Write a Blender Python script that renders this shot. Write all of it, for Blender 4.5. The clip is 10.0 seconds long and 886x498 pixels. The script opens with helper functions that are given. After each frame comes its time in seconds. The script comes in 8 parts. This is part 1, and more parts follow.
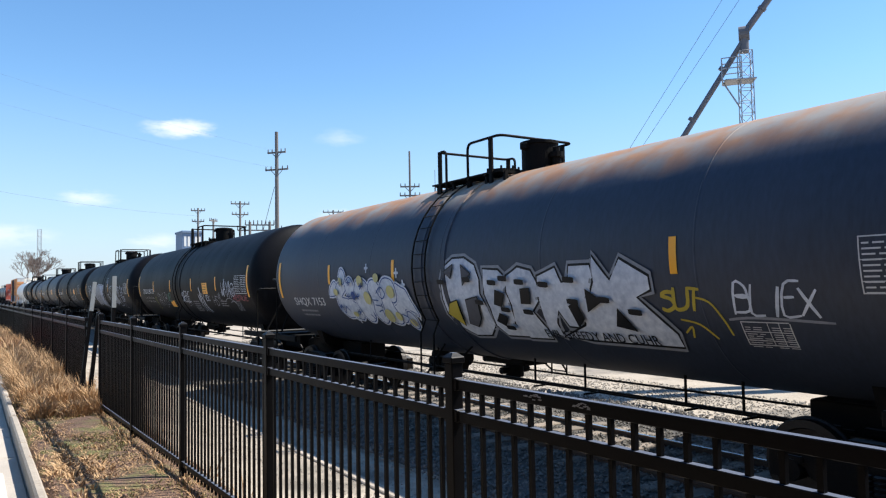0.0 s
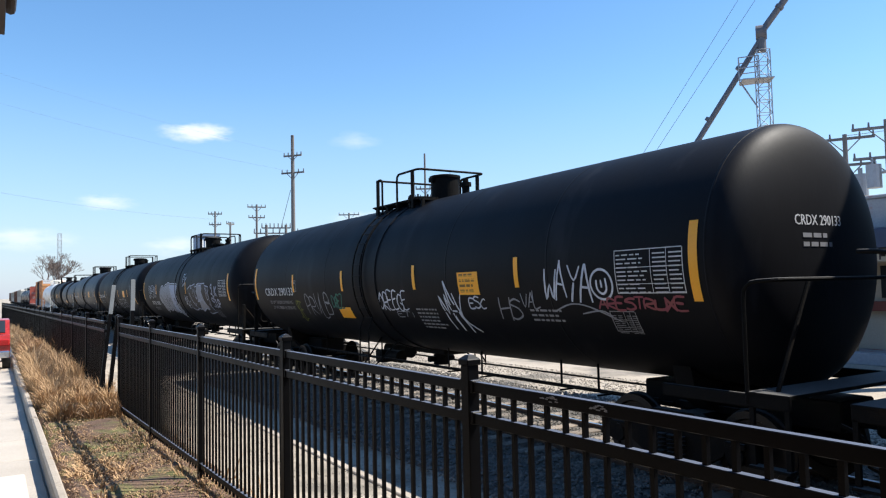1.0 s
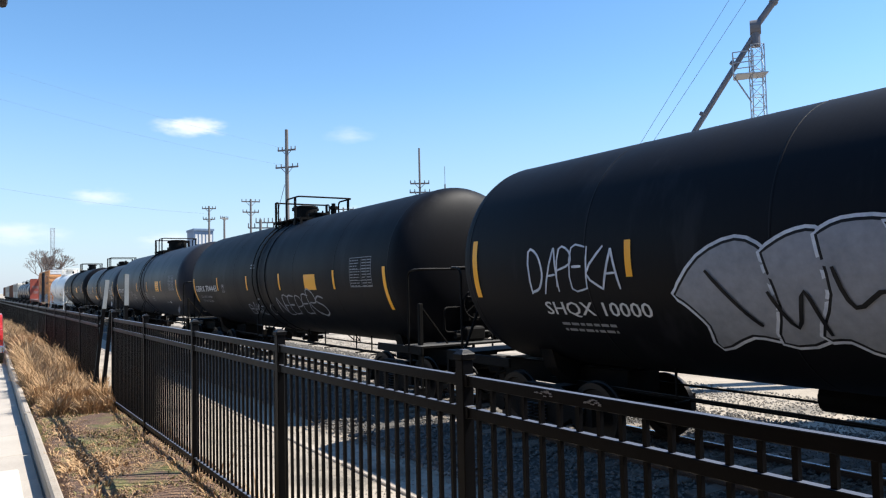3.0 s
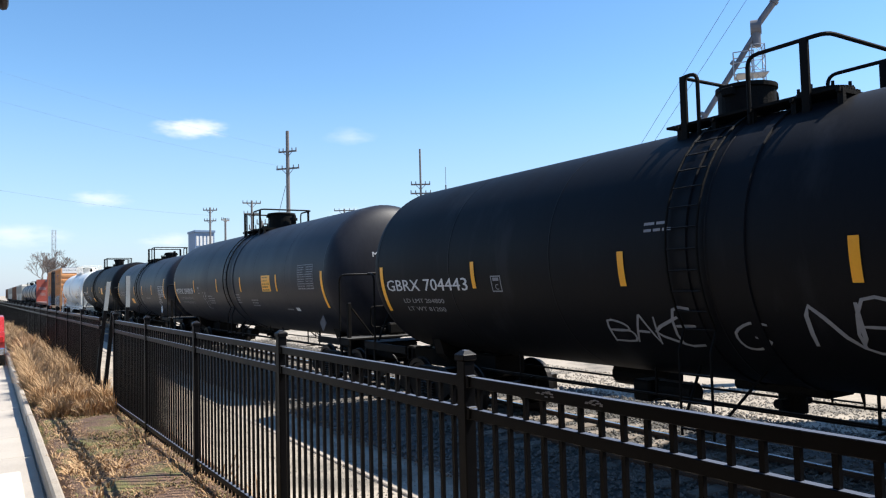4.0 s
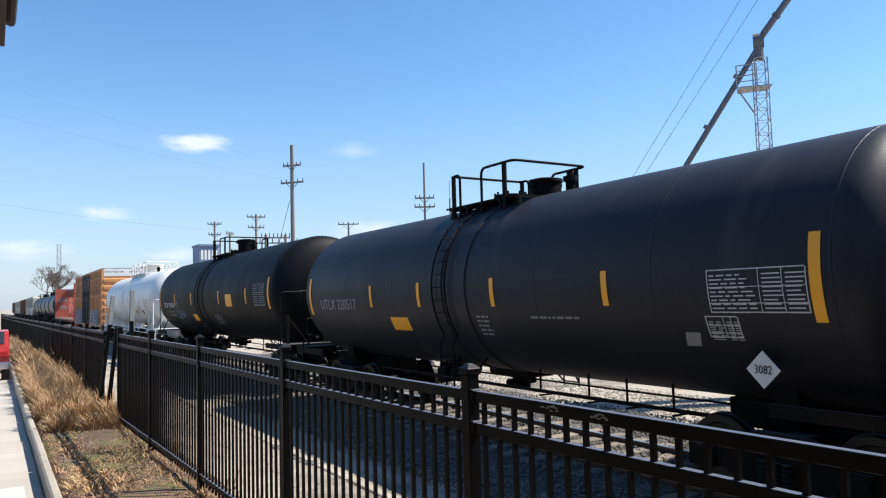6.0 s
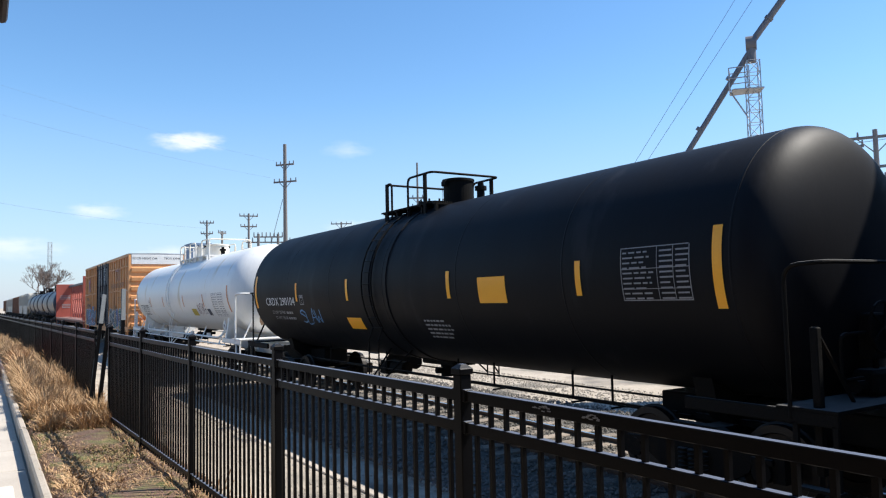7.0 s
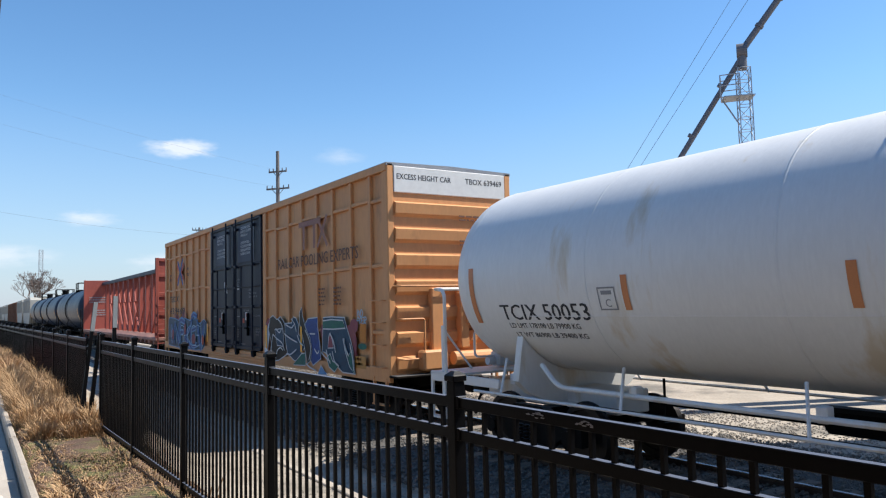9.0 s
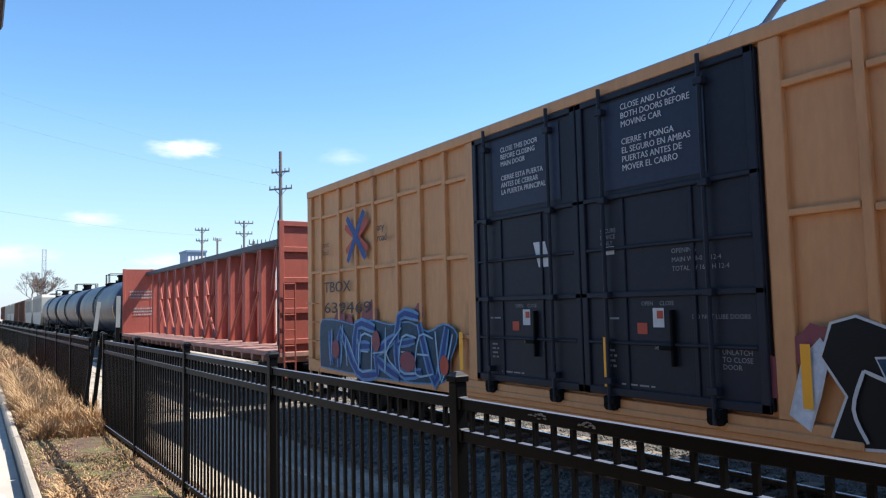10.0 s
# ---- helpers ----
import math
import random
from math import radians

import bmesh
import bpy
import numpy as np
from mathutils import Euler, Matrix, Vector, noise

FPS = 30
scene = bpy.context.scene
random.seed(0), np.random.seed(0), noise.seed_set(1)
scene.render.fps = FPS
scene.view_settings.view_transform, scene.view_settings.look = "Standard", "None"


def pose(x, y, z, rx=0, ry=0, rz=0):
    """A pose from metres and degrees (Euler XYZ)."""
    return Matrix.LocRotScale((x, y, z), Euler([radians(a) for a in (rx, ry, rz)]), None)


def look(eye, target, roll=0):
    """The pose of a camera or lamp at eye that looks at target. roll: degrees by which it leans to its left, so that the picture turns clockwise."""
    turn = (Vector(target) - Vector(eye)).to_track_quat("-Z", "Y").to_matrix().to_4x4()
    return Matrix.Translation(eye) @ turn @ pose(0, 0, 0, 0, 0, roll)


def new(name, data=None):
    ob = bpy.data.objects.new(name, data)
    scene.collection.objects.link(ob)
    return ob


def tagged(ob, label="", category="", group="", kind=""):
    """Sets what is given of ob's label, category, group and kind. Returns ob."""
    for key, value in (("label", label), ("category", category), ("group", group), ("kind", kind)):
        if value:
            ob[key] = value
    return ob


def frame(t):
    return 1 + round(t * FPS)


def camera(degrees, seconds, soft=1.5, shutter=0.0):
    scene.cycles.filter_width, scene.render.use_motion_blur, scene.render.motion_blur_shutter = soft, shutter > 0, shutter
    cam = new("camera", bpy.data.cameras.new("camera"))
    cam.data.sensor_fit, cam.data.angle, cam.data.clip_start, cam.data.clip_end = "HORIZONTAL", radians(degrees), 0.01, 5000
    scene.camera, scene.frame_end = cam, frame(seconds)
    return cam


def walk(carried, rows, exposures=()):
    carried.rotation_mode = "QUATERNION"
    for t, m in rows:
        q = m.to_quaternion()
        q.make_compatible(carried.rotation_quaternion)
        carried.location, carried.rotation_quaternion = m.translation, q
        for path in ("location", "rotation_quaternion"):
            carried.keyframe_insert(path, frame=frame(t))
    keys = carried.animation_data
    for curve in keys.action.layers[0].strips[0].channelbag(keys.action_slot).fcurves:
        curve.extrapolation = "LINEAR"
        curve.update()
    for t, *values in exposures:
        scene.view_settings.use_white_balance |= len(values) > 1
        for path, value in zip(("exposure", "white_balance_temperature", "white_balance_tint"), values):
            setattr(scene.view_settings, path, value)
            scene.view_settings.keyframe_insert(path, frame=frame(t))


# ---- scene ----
CAM_Z = 2.36
SPEED = 14.77          # metres a second
TRACK_X = 8.04         # centre line of the near track
cam = camera(62.83, 10.0, soft=1.2)
walk(cam, [
    (0, pose(0, 0, CAM_Z, 92.95, 1.06, -33.03)),
    (0.5, pose(0, 0, CAM_Z, 93.14, 1.18, -32.36)),
    (1, pose(0, 0, CAM_Z, 93.14, 1.24, -31.79)),
    (1.5, pose(0, 0, CAM_Z, 92.99, 1.37, -31.50)),
    (2, pose(0, 0, CAM_Z, 92.84, 1.33, -32.02)),
    (2.5, pose(0, 0, CAM_Z, 92.68, 1.22, -32.26)),
    (4, pose(0, 0, CAM_Z, 92.78, 1.43, -32.13)),
    (4.5, pose(0, 0, CAM_Z, 92.48, 1.47, -32.49)),
    (5, pose(0, 0, CAM_Z, 93.33, 1.62, -32.28)),
    (5.5, pose(0, 0, CAM_Z, 93.07, 1.65, -31.94)),
    (6, pose(0, 0, CAM_Z, 93.85, 1.52, -31.81)),
    (7.5, pose(0, 0, CAM_Z, 93.80, 1.28, -32.57)),
    (8, pose(0, 0, CAM_Z, 93.78, 1.41, -32.52)),
    (8.5, pose(0, 0, CAM_Z, 94.08, 1.44, -32.66)),
    (9, pose(0, 0, CAM_Z, 94.36, 1.42, -32.92)),
    (9.5, pose(0, 0, CAM_Z, 94.73, 1.46, -32.94)),
    (10, pose(0, 0, CAM_Z, 94.41, 1.29, -32.73)),
], exposures=((0, 0.79), (5, 0.79), (5.5, 0.76), (6, 0.68), (7.5, 0.76), (8, 0.72), (8.5, 0.62), (9, 0.59), (9.5, 0.72), (10, 0.98)))

# ---- world, sun ----
SUN = Vector((1.0, -0.45, 1.56)).normalized()
world = bpy.data.worlds.new("sky")
scene.world = world
world.use_nodes = True
wn, wl = world.node_tree.nodes, world.node_tree.links
wn.clear()
w_out = wn.new("ShaderNodeOutputWorld")
w_bg = wn.new("ShaderNodeBackground")
w_sky = wn.new("ShaderNodeTexSky")
w_sky.sky_type = "NISHITA"
w_sky.sun_disc = False
w_sky.sun_elevation = math.asin(SUN.z)
w_sky.sun_rotation = math.atan2(SUN.x, SUN.y)
w_sky.air_density, w_sky.dust_density, w_sky.ozone_density = 1.0, 0.15, 1.6
w_bg.inputs["Strength"].default_value = 0.122
w_co = wn.new("ShaderNodeTexCoord")
w_noise = wn.new("ShaderNodeTexNoise")
w_noise.inputs["Scale"].default_value = 26
w_noise.inputs["Detail"].default_value = 9
w_noise.inputs["Roughness"].default_value = 0.62
w_map = wn.new("ShaderNodeMapping")
w_map.inputs["Scale"].default_value = (1, 1, 3.2)
wl.new(w_co.outputs["Generated"], w_map.inputs["Vector"])
wl.new(w_map.outputs["Vector"], w_noise.inputs["Vector"])


def w_math(op, a, b=None):
    n = wn.new("ShaderNodeMath")
    n.operation = op
    for i, v in enumerate((a, b)):
        if v is None:
            continue
        if isinstance(v, (int, float)):
            n.inputs[i].default_value = v
        else:
            wl.new(v, n.inputs[i])
    return n.outputs[0]


def cloud_mask(az, el, width, height, gain):
    """Soft oval of small fair-weather cloud round one direction of the sky, broken up by noise."""
    az, el = radians(az), radians(el)
    c = Vector((math.sin(az) * math.cos(el), math.cos(az) * math.cos(el), math.sin(el)))
    side = Vector((math.cos(az), -math.sin(az), 0))
    up = side.cross(c)
    terms = []
    for axis, size in ((side, width), (up, height)):
        d = wn.new("ShaderNodeVectorMath")
        d.operation = "DOT_PRODUCT"
        wl.new(w_co.outputs["Generated"], d.inputs[0])
        d.inputs[1].default_value = axis
        x = w_math("DIVIDE", w_math("SUBTRACT", d.outputs["Value"], c.dot(axis)), math.tan(radians(size)))
        terms.append(w_math("MULTIPLY", x, x))
    front = wn.new("ShaderNodeVectorMath")
    front.operation = "DOT_PRODUCT"
    wl.new(w_co.outputs["Generated"], front.inputs[0])
    front.inputs[1].default_value = c
    fall = w_math("SUBTRACT", 1.25, w_math("ADD", terms[0], terms[1]))
    soft = w_math("MULTIPLY", w_math("MAXIMUM", fall, 0.0), w_math("GREATER_THAN", front.outputs["Value"], 0.5))
    body = w_math("MAXIMUM", w_math("SUBTRACT", w_math("ADD", w_noise.outputs["Fac"], w_math("MULTIPLY", soft, 0.30)), 0.56), 0.0)
    return w_math("MINIMUM", w_math("MULTIPLY", w_math("MULTIPLY", body, soft), gain), 0.85)


cloud = None
for spec in ((13.2, 12.0, 2.9, 0.85, 2.6), (7.0, 6.7, 2.2, 0.7, 1.5), (25.0, 11.7, 2.2, 0.8, 0.55), (11.5, 3.6, 2.4, 0.8, 1.2),
             (2.0, 4.0, 3.4, 0.9, 1.2), (26.0, 5.4, 3.4, 1.0, 1.6)):
    m_ = cloud_mask(*spec)
    cloud = m_ if cloud is None else w_math("MAXIMUM", cloud, m_)
w_mix = wn.new("ShaderNodeMix")
w_mix.data_type = "RGBA"
wl.new(cloud, w_mix.inputs["Factor"])
w_hsv = wn.new("ShaderNodeHueSaturation")
w_hsv.inputs["Saturation"].default_value = 1.23
wl.new(w_sky.outputs["Color"], w_hsv.inputs["Color"])
w_sep = wn.new("ShaderNodeSeparateXYZ")
wl.new(w_co.outputs["Generated"], w_sep.inputs[0])
w_low = wn.new("ShaderNodeMapRange")
w_low.inputs["From Min"].default_value, w_low.inputs["From Max"].default_value = 0.26, -0.02
w_low.inputs["To Min"].default_value, w_low.inputs["To Max"].default_value = 0.0, 0.84
wl.new(w_sep.outputs["Z"], w_low.inputs["Value"])
w_haze = wn.new("ShaderNodeMix")
w_haze.data_type = "RGBA"
wl.new(w_low.outputs["Result"], w_haze.inputs["Factor"])
wl.new(w_hsv.outputs["Color"], w_haze.inputs["A"])
w_haze.inputs["B"].default_value = (2.0, 2.75, 4.1, 1)
wl.new(w_haze.outputs["Result"], w_mix.inputs["A"])
w_mix.inputs["B"].default_value = (5.2, 5.5, 5.9, 1)
wl.new(w_mix.outputs["Result"], w_bg.inputs["Color"])
wl.new(w_bg.outputs[0], w_out.inputs["Surface"])

sun_data = bpy.data.lights.new("sun", "SUN")
sun_data.energy, sun_data.angle, sun_data.color = 4.9, radians(0.53), (1.0, 0.95, 0.87)
sun_ob = new("sun", sun_data)
sun_ob.matrix_world = look(SUN * 60, (0, 0, 0))


# ---- materials ----
def mat(name, a, b=None, rough=0.6, metal=0.0, scale=3.0, grain=40.0, bump=0.15, stretch=(1, 1, 1), spread=0.5, c=None, c_amount=0.0, c_scale=1.3, spec=0.5, vary=0.0):
    """Procedural surface: colours a and b mixed by broad noise and by fine grain, spots of c, relief from the grain."""
    m = bpy.data.materials.new(name)
    m.use_nodes = True
    n, l = m.node_tree.nodes, m.node_tree.links
    p = n["Principled BSDF"]
    b = b or tuple(v * 0.7 for v in a)
    co = n.new("ShaderNodeTexCoord")
    mp = n.new("ShaderNodeMapping")
    mp.inputs["Scale"].default_value = stretch
    l.new(co.outputs["Object"], mp.inputs["Vector"])

    def noise_at(s, detail):
        t = n.new("ShaderNodeTexNoise")
        t.inputs["Scale"].default_value, t.inputs["Detail"].default_value, t.inputs["Roughness"].default_value = s, detail, 0.6
        l.new(mp.outputs["Vector"], t.inputs["Vector"])
        return t.outputs["Fac"]

    def ramp(src, lo, hi):
        r = n.new("ShaderNodeMapRange")
        r.inputs["From Min"].default_value, r.inputs["From Max"].default_value = lo, hi
        l.new(src, r.inputs["Value"])
        return r.outputs["Result"]

    def mix(fac, x, y):
        k = n.new("ShaderNodeMix")
        k.data_type = "RGBA"
        l.new(fac, k.inputs["Factor"])
        for s, v in (("A", x), ("B", y)):
            if isinstance(v, tuple):
                k.inputs[s].default_value = (*v, 1)
            else:
                l.new(v, k.inputs[s])
        return k.outputs["Result"]

    broad, fine = noise_at(scale, 6), noise_at(grain, 4)
    both = n.new("ShaderNodeMath")
    both.operation = "MULTIPLY_ADD"
    l.new(fine, both.inputs[0])
    both.inputs[1].default_value = 0.5
    half = n.new("ShaderNodeMath")
    half.operation = "MULTIPLY"
    l.new(broad, half.inputs[0])
    half.inputs[1].default_value = 0.5
    l.new(half.outputs[0], both.inputs[2])
    colour = mix(ramp(both.outputs[0], 0.5 - spread * 0.35, 0.5 + spread * 0.35), b, a)
    if c:
        colour = mix(ramp(noise_at(c_scale, 8), 0.62 - c_amount * 0.3, 0.72 - c_amount * 0.3), colour, c)
    if vary:
        info = n.new("ShaderNodeObjectInfo")
        hsv = n.new("ShaderNodeHueSaturation")
        l.new(colour, hsv.inputs["Color"])
        r = n.new("ShaderNodeMapRange")
        r.inputs["To Min"].default_value, r.inputs["To Max"].default_value = 1 - vary, 1 + vary
        l.new(info.outputs["Random"], r.inputs["Value"])
        l.new(r.outputs["Result"], hsv.inputs["Value"])
        colour = hsv.outputs["Color"]
    l.new(colour, p.inputs["Base Color"])
    rr = n.new("ShaderNodeMapRange")
    rr.inputs["To Min"].default_value, rr.inputs["To Max"].default_value = max(rough - 0.1, 0.05), min(rough + 0.12, 1)
    l.new(broad, rr.inputs["Value"])
    l.new(rr.outputs["Result"], p.inputs["Roughness"])
    p.inputs["Metallic"].default_value = metal
    p.inputs["Specular IOR Level"].default_value = spec
    if bump:
        bp = n.new("ShaderNodeBump")
        bp.inputs["Strength"].default_value, bp.inputs["Distance"].default_value = bump, 0.02
        l.new(fine, bp.inputs["Height"])
        l.new(bp.outputs["Normal"], p.inputs["Normal"])
    return m


def weathered(name, side_a, side_b, rust_a, rust_b, z0, z1, rough=0.55, c=None, c_amount=0.0):
    """Painted steel whose upper plates have gone to rust and chalk, with streaks that run down."""
    m = mat(name, side_a, side_b, rough=rough, scale=0.9, grain=14, bump=0.05, stretch=(1, 1.6, 0.35), c=c, c_amount=c_amount, c_scale=0.9)
    n, l = m.node_tree.nodes, m.node_tree.links
    p = n["Principled BSDF"]
    old = p.inputs["Base Color"].links[0].from_socket
    co = n.new("ShaderNodeTexCoord")
    sep = n.new("ShaderNodeSeparateXYZ")
    l.new(co.outputs["Object"], sep.inputs[0])
    t = n.new("ShaderNodeTexNoise")
    t.inputs["Scale"].default_value, t.inputs["Detail"].default_value = 1.1, 7
    mp = n.new("ShaderNodeMapping")
    mp.inputs["Scale"].default_value = (0.6, 0.9, 0.4)
    l.new(co.outputs["Object"], mp.inputs["Vector"])
    l.new(mp.outputs["Vector"], t.inputs["Vector"])
    add = n.new("ShaderNodeMath")
    add.operation = "MULTIPLY_ADD"
    l.new(t.outputs["Fac"], add.inputs[0])
    add.inputs[1].default_value = 0.6
    l.new(sep.outputs["Z"], add.inputs[2])
    r = n.new("ShaderNodeMapRange")
    r.inputs["From Min"].default_value, r.inputs["From Max"].default_value = z0 + 0.30, z1 + 0.30
    l.new(add.outputs[0], r.inputs["Value"])
    t2 = n.new("ShaderNodeTexNoise")
    t2.inputs["Scale"].default_value, t2.inputs["Detail"].default_value = 2.2, 6
    l.new(co.outputs["Object"], t2.inputs["Vector"])
    r2 = n.new("ShaderNodeMapRange")
    r2.inputs["From Min"].default_value, r2.inputs["From Max"].default_value = 0.4, 0.62
    l.new(t2.outputs["Fac"], r2.inputs["Value"])
    k = n.new("ShaderNodeMix")
    k.data_type = "RGBA"
    k.inputs["A"].default_value, k.inputs["B"].default_value = (*rust_a, 1), (*rust_b, 1)
    l.new(r2.outputs["Result"], k.inputs["Factor"])
    k2 = n.new("ShaderNodeMix")
    k2.data_type = "RGBA"
    l.new(r.outputs["Result"], k2.inputs["Factor"])
    l.new(old, k2.inputs["A"])
    l.new(k.outputs["Result"], k2.inputs["B"])
    l.new(k2.outputs["Result"], p.inputs["Base Color"])
    return m


M_BLACK = mat("black_tank_paint", (0.0060, 0.0062, 0.0080), (0.0040, 0.0041, 0.0054), spec=0.13, rough=0.55, scale=0.8, grain=18, bump=0.05, stretch=(1, 1.4, 0.3), c=(0.014, 0.0142, 0.0165), c_amount=0.10, c_scale=1.1)
M_BLACK2 = mat("faded_black_tank_paint", (0.024, 0.0247, 0.031), (0.016, 0.0165, 0.021), spec=0.21, rough=0.48, scale=0.7, grain=16, bump=0.05, stretch=(1, 1.4, 0.3), c=(0.034, 0.034, 0.037), c_amount=0.10, c_scale=1.1)
M_NAVY = mat("blue_black_tank_paint", (0.03, 0.04, 0.065), (0.02, 0.027, 0.045), spec=0.2, rough=0.4, scale=0.7, grain=16, bump=0.03)
# rust band's smooth lower edge also paints in where sunlight ends on the shell
M_RUSTY = weathered("weathered_grey_tank_paint", (0.031, 0.041, 0.066), (0.015, 0.020, 0.033), (0.38, 0.19, 0.085), (0.30, 0.27, 0.23), 3.62, 4.0)
M_WHITE = weathered("white_tank_paint", (0.76, 0.755, 0.73), (0.68, 0.675, 0.65), (0.70, 0.64, 0.53), (0.76, 0.73, 0.66), 4.0, 4.5, rough=0.4, c=(0.60, 0.52, 0.40), c_amount=0.12)
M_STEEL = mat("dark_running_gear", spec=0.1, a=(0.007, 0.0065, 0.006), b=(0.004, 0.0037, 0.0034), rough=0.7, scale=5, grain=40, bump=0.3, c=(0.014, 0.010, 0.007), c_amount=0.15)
M_WHEEL = mat("wheel_steel", (0.022, 0.019, 0.017), (0.012, 0.010, 0.009), rough=0.5, metal=0.6, scale=6, grain=30)
M_TREAD = mat("polished_tread", (0.55, 0.55, 0.56), rough=0.25, metal=1.0, bump=0)
M_YELLOW = mat("yellow_reflective_tape", (0.98, 0.43, 0.012), (0.90, 0.38, 0.012), rough=0.4, bump=0.02)
M_ORANGE = mat("orange_reflective_tape", (0.60, 0.22, 0.08), (0.52, 0.19, 0.07), rough=0.4, bump=0.02)
M_LETTER = mat("white_stencil_paint", (0.62, 0.62, 0.62), (0.5, 0.5, 0.5), rough=0.6, bump=0.0, grain=25)
M_LETTER_DK = mat("black_stencil_paint", (0.05, 0.05, 0.055), (0.04, 0.04, 0.045), rough=0.6, bump=0.0)
M_LETTER_GR = mat("grey_stencil_paint", (0.30, 0.30, 0.31), (0.22, 0.22, 0.23), rough=0.6, bump=0.0)
M_SPRAY_W = mat("white_spray_paint", (0.72, 0.74, 0.78), (0.36, 0.40, 0.48), rough=0.55, bump=0.0, scale=2, grain=12)
M_SPRAY_G = mat("silver_spray_paint", (0.30, 0.31, 0.34), (0.20, 0.21, 0.23), rough=0.5, bump=0.0, scale=2, grain=10)
M_SPRAY_S = mat("blue_silver_spray_paint", (0.40, 0.44, 0.54), (0.26, 0.29, 0.38), rough=0.5, bump=0.0, scale=2, grain=10, stretch=(1, 1, 5))
M_SPRAY_F = mat("faint_spray_paint", (0.10, 0.10, 0.11), (0.07, 0.07, 0.08), rough=0.6, bump=0.0, scale=2, grain=10)
M_SPRAY_K = mat("black_spray_paint", (0.010, 0.010, 0.012), rough=0.5, bump=0.0)
M_SPRAY_Y = mat("yellow_spray_paint", (0.50, 0.38, 0.05), (0.4, 0.3, 0.04), rough=0.5, bump=0.0)
M_SPRAY_YP = mat("pale_yellow_spray_paint", (0.58, 0.52, 0.22), (0.46, 0.42, 0.2), rough=0.5, bump=0.0)
M_SPRAY_B = mat("blue_spray_paint", (0.025, 0.075, 0.27), (0.016, 0.045, 0.16), rough=0.5, bump=0.0, scale=2, grain=8)
M_SPRAY_L = mat("light_blue_spray_paint", (0.15, 0.31, 0.52), (0.07, 0.19, 0.38), rough=0.5, bump=0.0, scale=2, grain=8)
M_SPRAY_DB = mat("dark_teal_spray_paint", (0.025, 0.080, 0.13), (0.012, 0.035, 0.07), rough=0.5, bump=0.0, scale=2, grain=8)
M_SPRAY_C = mat("pale_cyan_spray_paint", (0.34, 0.50, 0.62), (0.24, 0.40, 0.54), rough=0.5, bump=0.0, scale=2, grain=8)
M_SPRAY_O = mat("orange_spray_paint", (0.55, 0.20, 0.03), (0.45, 0.16, 0.03), rough=0.55, bump=0.0)
M_SPRAY_T = mat("green_spray_paint", (0.025, 0.16, 0.10), (0.015, 0.08, 0.09), rough=0.5, bump=0.0, scale=2, grain=8)
M_SPRAY_P = mat("pink_spray_paint", (0.24, 0.055, 0.09), (0.27, 0.10, 0.08), rough=0.6, bump=0.0, scale=3, grain=10)
M_SPRAY_M = mat("maroon_spray_paint", (0.17, 0.04, 0.06), (0.11, 0.03, 0.05), rough=0.6, bump=0.0)
M_SPRAY_V = mat("lime_spray_paint", (0.20, 0.22, 0.04), (0.13, 0.15, 0.03), rough=0.6, bump=0.0)
M_NOTICE_OLD = mat("dull_amber_notice", (0.50, 0.23, 0.04), (0.36, 0.16, 0.03), rough=0.5, bump=0.02)
M_EMBLEM = mat("faded_plum_paint", (0.22, 0.085, 0.075), (0.34, 0.15, 0.085), rough=0.6, bump=0.0, scale=3, grain=10)
M_NOTICE = mat("worn_notice_print", (0.22, 0.12, 0.02), rough=0.6, bump=0.0)
M_SPRAY_R = mat("red_spray_paint", (0.50, 0.10, 0.06), (0.42, 0.08, 0.05), rough=0.6, bump=0.0)
M_BOX = mat("ochre_boxcar_paint", (0.66, 0.318, 0.125), (0.54, 0.245, 0.098), rough=0.6, scale=0.7, grain=9, bump=0.05, stretch=(1, 1.5, 0.4), c=(0.42, 0.20, 0.085), c_amount=0.04)
M_DOOR = mat("navy_door_paint", (0.021, 0.0235, 0.036), (0.014, 0.016, 0.024), spec=0.22, rough=0.5, scale=1, grain=12, bump=0.04)
M_NOTICE_DK = mat("dark_blue_notice_paint", (0.030, 0.040, 0.070), (0.022, 0.029, 0.052), spec=0.25, rough=0.5, scale=1, grain=12, bump=0.0)
M_PANEL_W = mat("white_end_panel", (0.72, 0.72, 0.70), (0.6, 0.6, 0.58), rough=0.6, scale=1.2, grain=9, bump=0.03)
M_RED = mat("red_flatcar_paint", (0.33, 0.075, 0.050), (0.24, 0.052, 0.036), rough=0.6, scale=1.0, grain=9, bump=0.06, stretch=(1, 1.4, 0.5))
M_DECK = mat("worn_deck", (0.36, 0.20, 0.16), (0.24, 0.11, 0.08), rough=0.8, scale=2, grain=15)
M_CHORD = mat("blue_grey_chord", (0.05, 0.06, 0.08), (0.035, 0.04, 0.055), rough=0.6)
M_FENCE = mat("black_powder_coat", (0.0035, 0.0034, 0.0040), (0.0022, 0.0021, 0.0025), spec=0.10, rough=0.42, scale=5, grain=60, bump=0.05)


for spray in [m for m in bpy.data.materials if "spray" in m.name or "stencil" in m.name]:
    spray.node_tree.nodes["Principled BSDF"].inputs["Specular IOR Level"].default_value = 0.2


